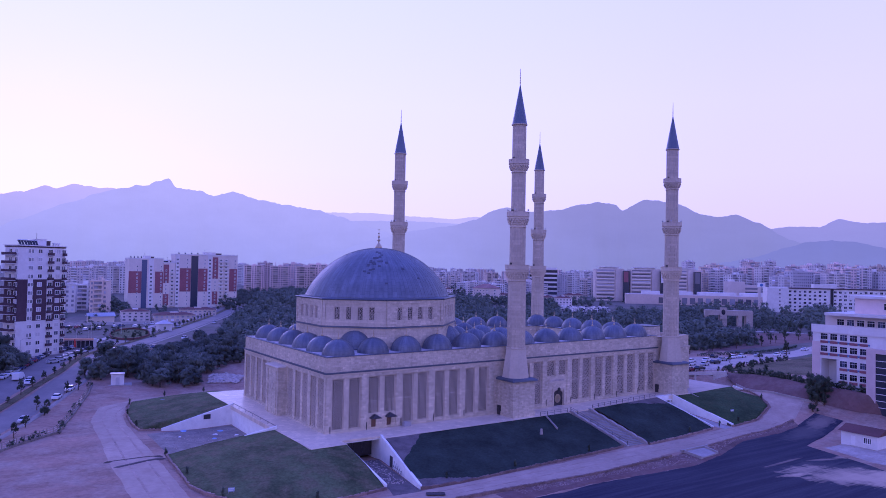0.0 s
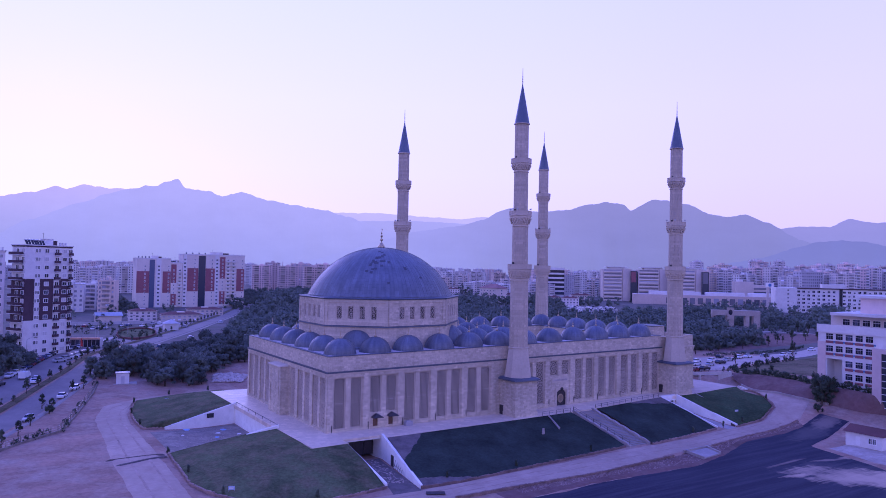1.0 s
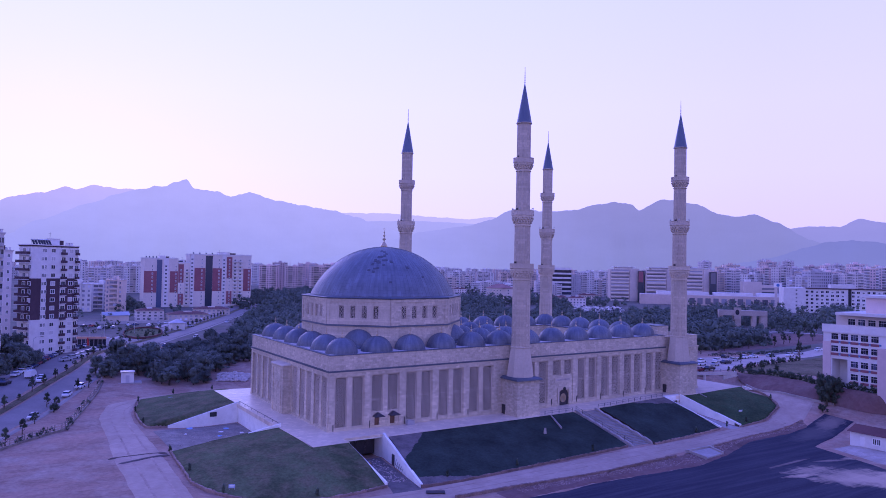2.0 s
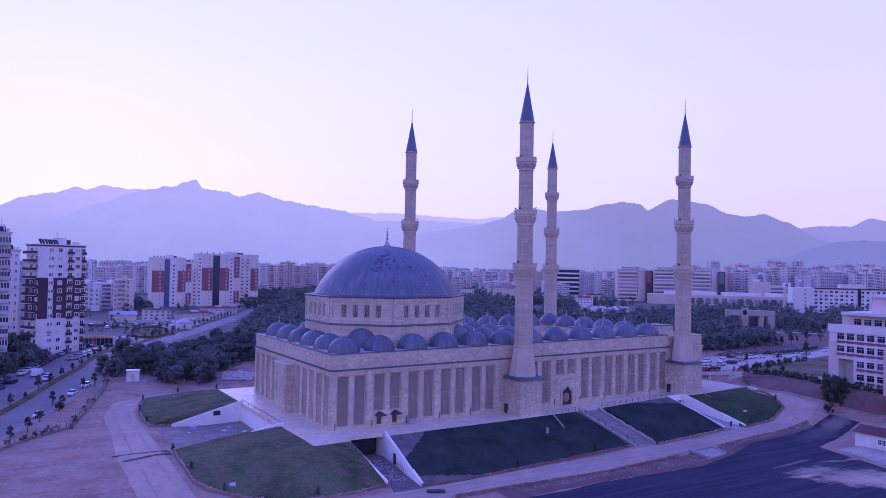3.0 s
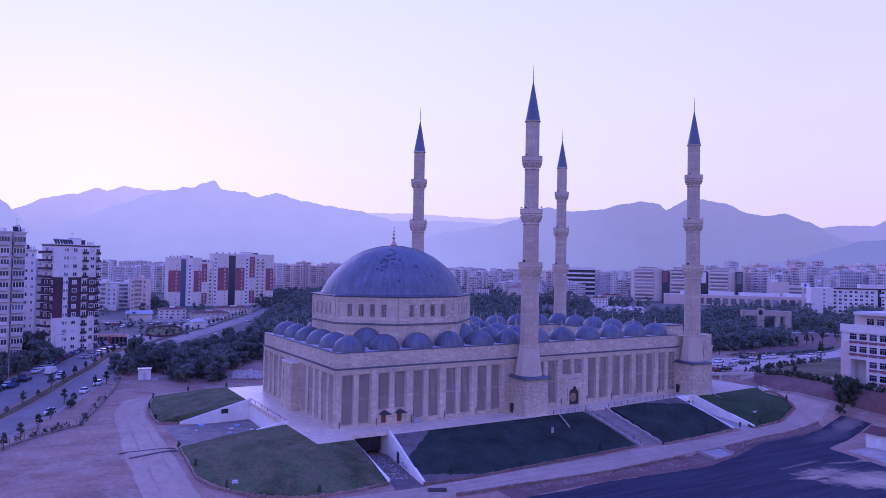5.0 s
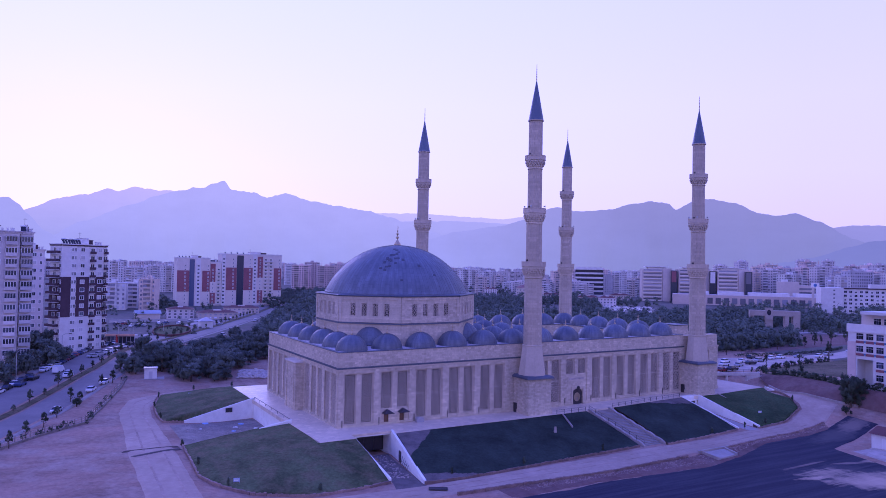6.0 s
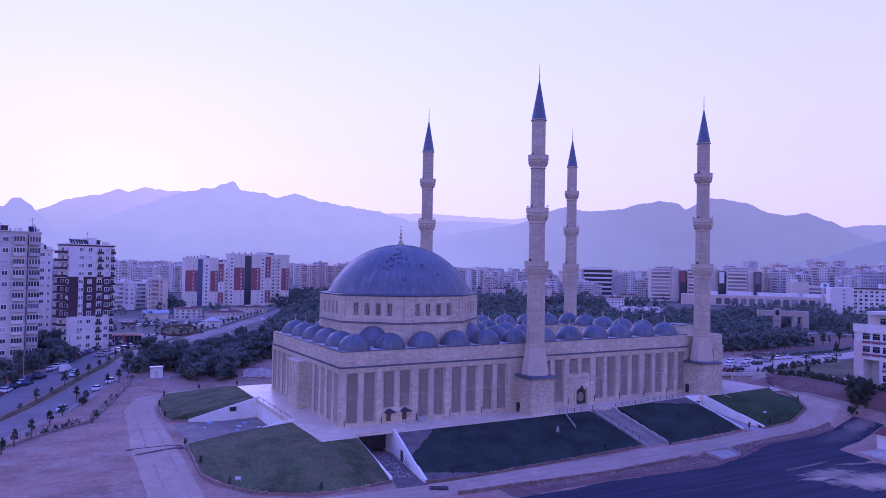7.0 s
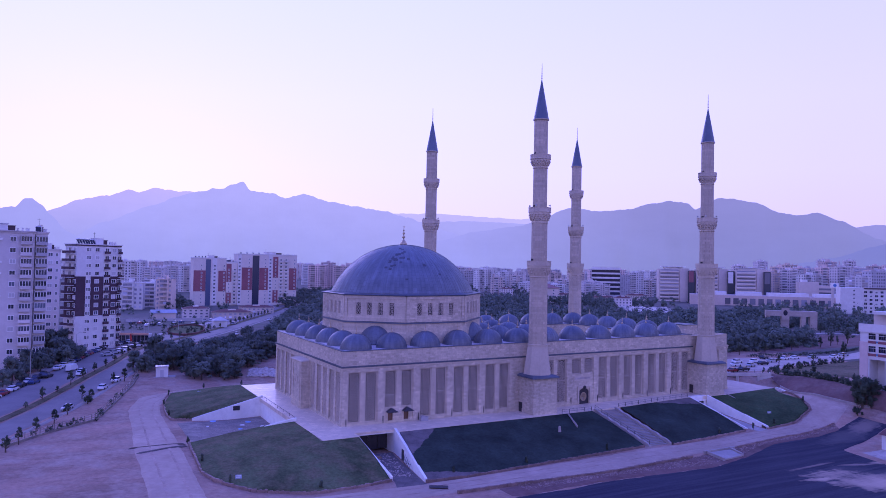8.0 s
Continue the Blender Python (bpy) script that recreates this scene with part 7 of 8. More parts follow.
def slab_block(az, dist, turn, w, d, h, floors, label):
    x, y = bearing(az, dist)
    t = thing("hospital_block", label, "hospital", "hospital slabs", Matrix.LocRotScale((x, y, 0.6), Euler((0, 0, radians(turn))), None))
    part("wall", Geo().box(0, 0, 0, w, d, h).box(w * 0.7, -1.6, 0, w, 0, h + 0.8).mesh("wall", WALL_CREAM), t)
    part("roof_edge", Geo().box(w * 0.1, -0.8, h + 2.2, w * 0.9, d * 0.8, h + 3.0).box(w * 0.2, 1, h, w * 0.8, d * 0.7, h + 2.2).mesh("roof_edge", WALL_WHITE), t, "white roof canopy")
    fh = h / floors
    for f in range(floors):
        part("window_band", Geo().box(1.5, -0.15, f * fh + fh * 0.5, w * 0.66, 0, f * fh + fh * 0.86).mesh("window_band", FAR_GLASS), t, "long window band")
        part("sunshade", Geo().box(1.0, -1.3, f * fh + fh * 0.08, w * 0.68, -0.15, f * fh + fh * 0.46).mesh("sunshade", WALL_IVORY), t, "white balcony band")
    return t


HB = "cream hospital slab with white balcony bands"
slab_block(45.32, 904, -38, 34, 24, 39, 9, HB)
slab_block(47.97, 904, -38, 36, 24, 39, 9, HB)
slab_block(50.72, 904, -38, 33, 24, 39, 9, HB)
for az, d, col in ((47.46, 903, WALL_RED), (50.22, 903, WALL_WHITE), (52.68, 903, CITY_GLASS)):
    x, y = bearing(az, d)
    solid("banner", Geo().box(0, 0, 0, 5.4, 0.2, 13), col, "tall hanging banner between the slabs", "banner", "hospital banners", Matrix.LocRotScale((x, y, 24), Euler((0, 0, radians(-42))), None))
    part("banner_post", Geo().box(-0.8, 0.3, -24, 6.6, 8, 14).mesh("banner_post", WINDOW_GLASS), bpy.data.objects[scene.collection.objects[-1].name], "glazed stair tower behind the banner")
podium = thing("hospital_podium", "long low cream hospital podium with white roof boxes", "hospital", m=Matrix.LocRotScale((*bearing(47.6, 845), 0.6), Euler((0, 0, radians(-46))), None))
part("wall", Geo().box(0, 0, 0, 175, 40, 11).mesh("wall", WALL_TAN), podium)
for k in range(16):
    part("opening", Geo().box(36 + 8.4 * k, -0.3, 1.5, 41.5 + 8.4 * k, 0, 8).mesh("opening", FAR_GLASS), podium, "tall window")
for a, b in ((18, 38), (48, 74), (80, 120), (126, 150)):
    part("roof_box", Geo().box(a, 8, 11, b, 26, 14.5).mesh("roof_box", WALL_WHITE), podium, "white rooftop box")

annex = thing("hospital_annex", "cream stepped annex with long window bands", "hospital", m=Matrix.LocRotScale((*bearing(54.96, 915), 0.6), Euler((0, 0, radians(-42))), None))
part("wall", Geo().box(0, 0, 0, 20, 20, 27).box(20, 3, 0, 35, 20, 23).mesh("wall", WALL_CREAM), annex)
for f in range(4):
    part("window_band", Geo().box(20.4, 2.8, 4 + 4.6 * f, 34.6, 3, 6.2 + 4.6 * f).mesh("window_band", CITY_GLASS), annex, "long window band")
part("roof_box", Geo().box(3, 4, 27, 9, 12, 29.5).mesh("roof_box", WALL_WHITE), annex, "white rooftop box")
pylon = thing("sign_pylon", "tall cream sign pylon with a blue emblem", "sign", m=Matrix.LocRotScale((*bearing(57.0, 788), 0.6), Euler((0, 0, radians(-50))), None))
part("post", Geo().box(0, 0, 0, 2.2, 1.2, 23).mesh("post", WALL_CREAM), pylon)
part("panel", Geo().box(-0.8, -0.4, 23, 6.5, 1.4, 27.5).mesh("panel", FRAME), pylon, "white sign panel")
part("emblem", Geo().turn([(1.5, 0), (1.5, 0.12), (0.9, 0.16)], 20).mesh("emblem", BLUE_PANEL), pylon, "round blue emblem", Matrix.Translation((2.85, -0.4, 25.2)) @ Matrix.Rotation(radians(90), 4, "X"))

dorm = thing("dormitory", "long white dormitory with a blind end wall and dark roof edge", "dormitory", m=Matrix.LocRotScale((578.9, 250.8, 1.0), Euler((0, 0, radians(-48))), None))
part("wall", Geo().box(8.5, 0, -2, 130, 16, 22.6).mesh("wall", WALL_WHITE), dorm)
part("end_wall", Geo().box(-10, -8, -2, 8.5, 16, 23.6).mesh("end_wall", WALL_WHITE), dorm, "blind white end wall")
part("roof_edge", Geo().box(8.5, -0.8, 22.6, 131, 17, 23.5).mesh("roof_edge", WALL_BROWN), dorm, "dark roof edge")
part("roof_box", Geo().box(32, 2, 23.5, 52, 12, 27.2).mesh("roof_box", WALL_WHITE), dorm, "white rooftop box")
part("stair_strip", Geo().box(46, -0.6, 0, 48.6, 0, 22.6).mesh("stair_strip", PANEL_DARK), dorm, "dark stair strip")
for f in range(6):
    part("small_window", Geo().box(0.2, -8.1, 3.0 + 3.5 * f, 1.6, -8.0, 4.3 + 3.5 * f).mesh("small_window", CITY_GLASS), dorm, "small dark window")
    for c in range(27):
        if c in (8,):
            continue
        add_window(dorm, WIN_DARK if (c + 2 * f) % 3 else WIN_M, Matrix.Translation((11.4 + 4.3 * c, -0.05, 1.4 + 3.5 * f)))

GATE_STONE = surface("dull_gate_render", (0.40, 0.345, 0.30), var=0.14, big=0.2, fine=1.0)
gate = thing("entrance_gate", "low cream entrance gate with a round blue emblem", "gate", m=Matrix.LocRotScale((*bearing(53.1, 478), ground_z(*bearing(53.1, 478))), Euler((0, 0, radians(-45))), (0.78, 1.0, 1.12)))
part("beam", Geo().box(0, 0, 7.2, 36, 6, 10).mesh("beam", GATE_STONE), gate, "cream roof beam")
for a, b in ((0, 3), (11, 16.5), (25, 28), (31, 36)):
    part("pier", Geo().box(a, 0.3, 0, b, 5.7, 7.2).mesh("pier", GATE_STONE), gate)
part("sign_panel", Geo().box(11, -0.3, 5, 16.5, 0, 11.6).mesh("sign_panel", GATE_STONE), gate, "pale sign panel")
part("emblem", Geo().turn([(1.5, 0), (1.5, 0.15), (0.8, 0.2)], 20).mesh("emblem", PANEL_DARK), gate, "round dark blue emblem", Matrix.Translation((13.7, -0.32, 9)) @ Matrix.Rotation(radians(90), 4, "X"))

# White office building on the bank, its windows between red spandrels
wb = thing("office_building", "white office building with red spandrels and grouped windows", "office building", m=Matrix.Translation((145, -25, 1.2)) @ Matrix.Rotation(radians(-90), 4, "Z"))
g = Geo().box(0, 0, -2, 2.6, 18, 19.6).box(2.6, 0, 10.6, 7.0, 18, 19.6).box(2.6, 4, -2, 7.0, 18, 10.6).box(7.0, 0, -2, 40, 18, 19.6)
part("wall", g.mesh("wall", WALL_WHITE), wb, "white rendered wall")
part("corner_pier", Geo().box(-0.1, -0.15, -2, 2.2, 0.0, 15.4).mesh("corner_pier", WALL_PINK), wb, "pinkish corner pier")
part("top_band", Geo().box(-0.3, -0.3, 18.1, 40.3, 0, 20.4).mesh("top_band", WALL_WHITE), wb, "white parapet band")
part("upper_storey", Geo().box(2.5, 2.2, 19.6, 40, 16, 23.2).mesh("upper_storey", WALL_CREAM), wb, "set-back upper storey")
part("upper_roof", Geo().box(3.5, -0.2, 23.2, 40.5, 16.5, 24.0).mesh("upper_roof", WALL_WHITE), wb, "overhanging roof slab")
part("penthouse", Geo().box(10, 4, 24.0, 40, 14, 28.4).mesh("penthouse", WALL_PINK), wb, "rooftop storey")
part("penthouse_roof", Geo().box(9, 3, 28.4, 41, 15, 29.1).mesh("penthouse_roof", WALL_WHITE), wb, "white roof slab")
TRIPLE = Geo()
for k in range(3):
    TRIPLE.box(-0.97 + 0.66 * k, -0.1, 0.06, -0.36 + 0.66 * k, -0.05, 1.12).box(-0.97 + 0.66 * k, -0.1, 1.2, -0.36 + 0.66 * k, -0.05, 1.72)
TRIPLE_FR = Geo().box(-1.05, -0.12, -0.08, 1.05, 0.0, 0.0).box(-1.05, -0.12, 1.78, 1.05, 0.0, 1.86).box(-1.05, -0.06, 0, 1.05, 0.0, 1.78)
TRIPLE, TRIPLE_FR = TRIPLE.mesh("pane", PANEL_DARK), TRIPLE_FR.mesh("window", FRAME)
SPAN = Geo().box(-1.1, -0.14, -1.05, 1.1, 0, -0.35).mesh("spandrel", WALL_RED)
DIAMOND = Geo().box(-0.25, -0.16, -0.25, 0.25, 0, 0.25).mesh("blue_tile", surface("blue_tile", (0.10, 0.22, 0.42), rough=0.3))
for r, z in enumerate((5.0, 8.6, 12.6, 16.1)):
    for c in range(5):
        if r < 2 and c < 2:
            continue
        x = 3.1 + 2.78 * c
        wdw = part("window", TRIPLE_FR, wb, "triple window", Matrix.Translation((x + 0.3, 0, z)))
        part("pane", TRIPLE, wdw, "dark glass")
        part("spandrel", SPAN, wb, "red spandrel", Matrix.Translation((x + 0.3, 0, z)))
        if r:
            part("blue_tile", DIAMOND, wb, "small blue tile", Matrix.Translation((x + 1.7, 0, z - 0.6)))
for c in range(6):
    wdw = part("window", TRIPLE_FR, wb, "triple window", Matrix.Translation((7 + 2.8 * c, 2.2, 20.4)))
    part("pane", TRIPLE, wdw, "dark glass")
for c in range(3):
    wdw = part("window", TRIPLE_FR, wb, "triple window", Matrix.Translation((19 + 2.9 * c, 4, 25.4)))
    part("pane", TRIPLE, wdw, "dark glass")
part("stair_tower", Geo().box(16.2, -2.2, -3, 18.6, 0, 14.8).box(18.6, -2.2, 13.6, 27, 0, 14.8).mesh("stair_tower", WALL_PINK), wb, "pinkish projecting stair tower")
part("glass_front", Geo().box(18.6, -1.9, -3, 27, 0, 13.6).mesh("glass_front", WINDOW_GLASS), wb, "grey glazed front")
for k in range(8):
    part("mullion", Geo().box(18.6, -2.0, -1 + 1.8 * k, 27, -1.9, -0.85 + 1.8 * k).mesh("mullion", FRAME), wb)

# Low roadside buildings near the boulevard
cafe = thing("roadside_cafe", "low glazed cafe with a pale orange awning", "cafe", m=Matrix.LocRotScale((-35, 186, 0.6), Euler((0, 0, radians(-20))), (0.52, 0.6, 1.0)))
part("wall", Geo().box(0, 0, 0, 30, 10, 3.6).mesh("wall", WALL_GREY), cafe)
part("awning", Geo().box(-0.5, -2.6, 3.6, 30.5, -0.6, 4.3).mesh("awning", surface("orange_awning", (0.62, 0.36, 0.24), var=0.1)), cafe, "pale orange awning")
for k in range(10):
    part("pane", Geo().box(0.4 + 3 * k, -0.1, 0.4, 3.0 + 3 * k, 0, 3.2).mesh("pane", PANEL_DARK), cafe, "dark glass pane")
    if k % 3 == 0:
        part("mast", Geo().box(3 * k, -2, 4.1, 3 * k + 0.3, -1.85, 7.6).mesh("mast", PALE_METAL), cafe, "thin mast")
solid("curved_wall", Geo().turn([(15, 0), (15, 1.6), (14.4, 1.6), (14.4, 0)], 40), TILE_RED, "low curved red garden wall", "wall", kind="structure", m=Matrix.LocRotScale((3.5, 236, 0.5), Euler((0, 0, radians(-12))), (0.6, 1.9, 0.75)))
solid("sunken_lawn", Geo().turn([(14.3, 0), (14.3, 0.75)], 40), GRASS, "round planted garden inside the red wall", "garden", kind="structure", m=Matrix.LocRotScale((3.5, 236, 0.5), Euler((0, 0, radians(-12))), (0.6, 1.9, 0.6)))
kiosk = thing("kiosk", "small white kiosk with a grey pyramid roof", "kiosk", m=Matrix.LocRotScale((20, 251, 0.6), None, (0.75, 0.75, 0.9)))
part("wall", Geo().box(0, 0, 0, 9, 7, 4).mesh("wall", WALL_WHITE), kiosk)
part("roof", Geo().add([(-1, -1, 4), (10, -1, 4), (10, 8, 4), (-1, 8, 4), (4.5, 3.5, 6.4)], [(3, 2, 1, 0), (0, 1, 4), (1, 2, 4), (2, 3, 4), (3, 0, 4)]).mesh("roof", WALL_GREY), kiosk, "pale grey roof")
shed = thing("shed", "low shed with a pale blue metal roof", "shed", m=Matrix.LocRotScale((-4, 318, 0.6), None, (0.68, 0.7, 0.8)))
part("wall", Geo().box(0, 0, 0, 20, 12, 4.5).mesh("wall", WALL_CREAM), shed)
part("roof", Geo().add([(-1, -1, 4.5), (21, -1, 4.5), (21, 13, 4.5), (-1, 13, 4.5), (-1, 6, 7), (21, 6, 7)], [(3, 2, 1, 0), (0, 1, 5, 4), (2, 3, 4, 5), (1, 2, 5), (3, 0, 4)]).mesh("roof", surface("blue_metal_roof", (0.34, 0.36, 0.40), rough=0.5)), shed, "pale blue metal roof")
solid("yard_wall", Geo().box(-20, 300, 0, 35, 300.4, 2.2).box(35, 300, 0, 35.4, 330, 2.2), WALL_GREY, "grey yard wall by the boulevard", "wall", kind="structure")

# Huts
hut = thing("utility_cabin", "small white utility cabin on a concrete pad", "cabin", m=Matrix.LocRotScale((-26.6, 97.6, -1.8), Euler((0, 0, radians(-8))), (1.08, 1.0, 1.12)))
part("wall", Geo().box(0, 0, 0, 3.4, 3.0, 2.9).mesh("wall", WALL_WHITE), hut)
part("roof", Geo().box(-0.2, -0.2, 2.9, 3.6, 3.2, 3.1).mesh("roof", PALE_METAL), hut, "flat metal roof")
part("pad", Geo().box(-0.8, -0.8, -0.6, 5.5, 4, 0.05).mesh("pad", PAVED), hut, "concrete pad")
part("door", Geo().box(1.2, -0.05, 0.1, 2.2, 0, 2.1).mesh("door", WALL_GREY), hut, "grey door")
cabin = thing("site_hut", "white single-storey hut with a red tiled roof", "hut", m=Matrix.Translation((113.2, -58.0, -4.5)))
part("wall", Geo().box(0, 0, -0.5, 6.5, 8.3, 3.0).mesh("wall", WALL_WHITE), cabin)
part("roof", Geo().add([(-0.5, -0.5, 3.0), (7, -0.5, 3.0), (7, 8.8, 3.0), (-0.5, 8.8, 3.0), (3.25, -0.5, 4.4), (3.25, 8.8, 4.4)], [(3, 2, 1, 0), (0, 4, 5, 3), (1, 2, 5, 4), (0, 1, 4), (2, 3, 5)]).mesh("roof", TILE_RED), cabin, "red tiled gable roof")
part("door", Geo().box(-0.05, 4.9, 0.05, 0, 5.9, 2.2).mesh("door", FRAME), cabin, "white door")
LEFT = Matrix.Rotation(radians(-90), 4, "Z")
add_window(cabin, WIN_S, Matrix.Translation((0, 2.6, 0.9)) @ LEFT)
add_window(cabin, WIN_S, Matrix.Translation((0, 1.7, 0.9)) @ LEFT)

# Retaining wall and its rail by the east street
DULL_WHITE = surface("weathered_white_concrete", (0.56, 0.52, 0.47), var=0.12, big=0.3, fine=1.5)
bridge = thing("retaining_bridge", "white concrete deck on piers with a thin railing", "retaining wall", kind="structure")
A, B = Vector((135.8, 17.2, 0)), Vector((148.2, 6.4, 0))
part("deck", Geo().beam(A + Vector((0, 0, 1.9)), B + Vector((0, 0, 2.7)), 0.6, 1.0).mesh("deck", DULL_WHITE), bridge, "white deck edge")
for f in (0.02, 0.4, 0.78):
    q = A.lerp(B, f)
    part("pier", Geo().box(q.x - 0.3, q.y - 0.3, -1.5, q.x + 0.3, q.y + 0.3, 1.8).mesh("pier", DULL_WHITE), bridge)
part("back_wall", Geo().beam(A + Vector((1.6, 1.8, 0)), B + Vector((1.6, 1.8, 0.4)), 0.4, 3.4).mesh("back_wall", RAMP_FLOOR), bridge, "shaded grey back wall")
part("wing_wall", Geo().add([tuple(B + Vector(o)) for o in ((0, 0, -2), (3.6, 3.2, -2), (3.6, 3.2, 2.9), (0, 0, 3.1), (0.25, -0.25, -2), (3.85, 2.95, -2), (3.85, 2.95, 2.9), (0.25, -0.25, 3.1))], [(0, 1, 2, 3), (7, 6, 5, 4), (3, 2, 6, 7), (0, 3, 7, 4), (1, 5, 6, 2)]).mesh("wing_wall", DULL_WHITE), bridge, "white wing wall")
part("end_wall", Geo().beam(A.lerp(B, 0.78) + Vector((0, 0, 1.0)), B + Vector((1.0, -0.9, 1.4)), 0.5, 1.6).mesh("end_wall", DULL_WHITE), bridge)
railing([tuple(A + Vector((0, 0, 2.35))), tuple(B + Vector((0, 0, 3.15)))], "thin dark railing on the bridge edge")


# Cars
def car_kind(paint, label):
    c = thing("car", label, "car", "parked and passing cars")
    prof = [(-2.15, 0.28), (2.1, 0.28), (2.15, 0.62), (1.95, 0.85), (0.95, 0.95), (-1.9, 0.98), (-2.15, 0.8)]
    g1 = Geo()
    n = len(prof)
    g1.add([(x, -0.86, z) for x, z in prof] + [(x, 0.86, z) for x, z in prof], [tuple(range(n)), tuple(range(2 * n - 1, n - 1, -1))] + [(i, i + n, (i + 1) % n + n, (i + 1) % n) for i in range(n)])
    part("body", g1.mesh("body", paint), c)
    cab, top = [(-1.7, 0.97), (1.0, 0.95)], [(-1.25, 1.42), (0.35, 1.42)]
    g2 = Geo().add([(cab[0][0], -0.8, 0.97), (cab[1][0], -0.8, 0.95), (cab[1][0], 0.8, 0.95), (cab[0][0], 0.8, 0.97), (top[0][0], -0.66, 1.4), (top[1][0], -0.66, 1.4), (top[1][0], 0.66, 1.4), (top[0][0], 0.66, 1.4)],
                   [(0, 1, 5, 4), (1, 2, 6, 5), (2, 3, 7, 6), (3, 0, 4, 7), (4, 5, 6, 7)])
    part("glasshouse", g2.mesh("glasshouse", PANEL_DARK), c, "dark windows")
    part("roof", Geo().box(top[0][0] - 0.05, -0.68, 1.39, top[1][0] + 0.05, 0.68, 1.46).mesh("roof", paint), c)
    wm = Geo().turn([(0.3, -0.1), (0.32, -0.06), (0.32, 0.06), (0.3, 0.1)], 14).mesh("wheel", RUBBER)
    for x in (-1.35, 1.35):
        for y in (-0.8, 0.8):
            part("wheel", wm, c, m=Matrix.Translation((x, y, 0.32)) @ Matrix.Rotation(radians(90), 4, "X"))
    for y in (-0.6, 0.6):
        part("headlight", Geo().box(2.08, y - 0.2, 0.6, 2.16, y + 0.2, 0.74).mesh("headlight", FRAME), c)
    return c


CARS = [car_kind(surface("car_paint_" + nm, col, rough=0.3, spec=0.5, var=0.03, bump=0.0), lab) for nm, col, lab in (
    ("white", (0.7, 0.7, 0.7), "white saloon car on pale asphalt"), ("silver", (0.4, 0.41, 0.43), "silver grey saloon car on asphalt"), ("black", (0.03, 0.03, 0.035), "glossy black saloon car on asphalt"),
    ("red", (0.22, 0.03, 0.03), "dark red saloon car at the kerb"), ("blue", (0.05, 0.07, 0.16), "dark blue saloon car at the kerb"))]
parked = set()


def park(k, x, y, az, s=1.0):
    m = Matrix.LocRotScale((x, y, ground_z(x, y) + 0.13), Euler((0, 0, radians(90 - az))), None)
    c = CARS[k]
    if k in parked:
        c = copy_thing(c, m)
    else:
        parked.add(k)
        c.matrix_basis = m
    c.scale = (s, s, s)


rng = random.Random(31)
row = along([(x, y, 0) for x, y in offset(MEDIAN, -12.4)[1:7]], 30)
for i, p in enumerate(row[:-1]):
    if rng.random() < 0.95:
        q = row[i + 1]
        park(rng.choice((0, 0, 1, 2, 2, 3, 4)), p.x, p.y, math.degrees(math.atan2(q.x - p.x, q.y - p.y)) + rng.uniform(-4, 4))
for x, y, az, k in ((-47.7, 105, 22, 0), (-38.5, 92, 202, 0), (-28.0, 118, 205, 2), (1.1, 171, 28, 4), (21.7, 205, 30, 0), (-15, 166, 210, 2), (36, 236, 30, 2), (60, 290, 30, 0), (-52, 58, 200, 1)):
    park(k, x, y, az)
for i, (x, y) in enumerate(((161, 24), (165, 33), (172.2, 31.4), (180.2, 30.0), (192, 33.4), (207, 32), (217, 30), (170, 26), (198, 33.5), (228, 33), (250, 37), (153, 35), (157, 27), (186, 38))):
    park((1, 0, 0, 1, 0, 1, 0, 2, 0, 1, 0, 4, 0, 2)[i], x, y, 75 + (i * 37) % 24)
for i, (x, y) in enumerate(((-12, 268), (-8.6, 270), (-5.2, 271), (4, 283), (8, 284.5), (14, 279), (22, 292), (26, 294), (-18, 283), (-14, 284), (30, 275), (34, 268))):
    park((0, 2, 1, 0, 4, 0, 1, 0, 2, 3, 0, 1)[i], x, y, 20 + (i * 31) % 18)
park(3, 145.5, 18.6, 80, 1.05)
park(2, 149.4, 17.5, 85, 1.05)
for i, (x, y) in enumerate(((-38.4, 139.9), (-35.8, 145.1), (-33.4, 149.4), (-31.1, 155.0), (-28.6, 160.5), (-25.9, 167.2), (-60.3, 95.4), (-62.5, 99.0), (-57.0, 103.6), (-22.5, 176.5), (-42.6, 82.6), (-47.6, 107.9))):
    park((1, 1, 0, 0, 2, 0, 4, 2, 2, 2, 0, 0)[i], x, y, (62, 58, 60, 62, 55, 60, 25, 30, 25, 40, 20, 200)[i])
flag = thing("feather_flag", "tall narrow red advertising flag by the cafe", "flag", m=Matrix.Translation((-27.8, 177.5, 0.6)))
part("pole", Geo().turn([(0.05, 0), (0.03, 4.6)], 8).mesh("pole", PALE_METAL), flag)
part("cloth", Geo().prism([(0.05, -0.02), (0.95, -0.02), (0.95, 0.02), (0.05, 0.02)], 1.2, 4.4, top=[(0.05, -0.02), (0.5, -0.02), (0.5, 0.02), (0.05, 0.02)]).mesh("cloth", surface("red_cloth", (0.45, 0.06, 0.05), var=0.1)), flag, "red cloth")
far_cars = Geo()
for k in range(150):
    x, y = bearing(rng.uniform(42.6, 46.2), 605 + 14 * rng.randrange(9) + rng.uniform(-2, 2))
    m = Matrix.LocRotScale((x, y, ground_z(x, y) + 0.1), Euler((0, 0, rng.choice((0.5, 2.07)))), None)
    b = Geo().box(-2.1, -0.9, 0.2, 2.1, 0.9, 0.95).box(-1.4, -0.75, 0.95, 0.9, 0.75, 1.5)
    far_cars.add([m @ Vector(p) for p in b.v], b.f, rng.choice((0, 0, 1, 2)))
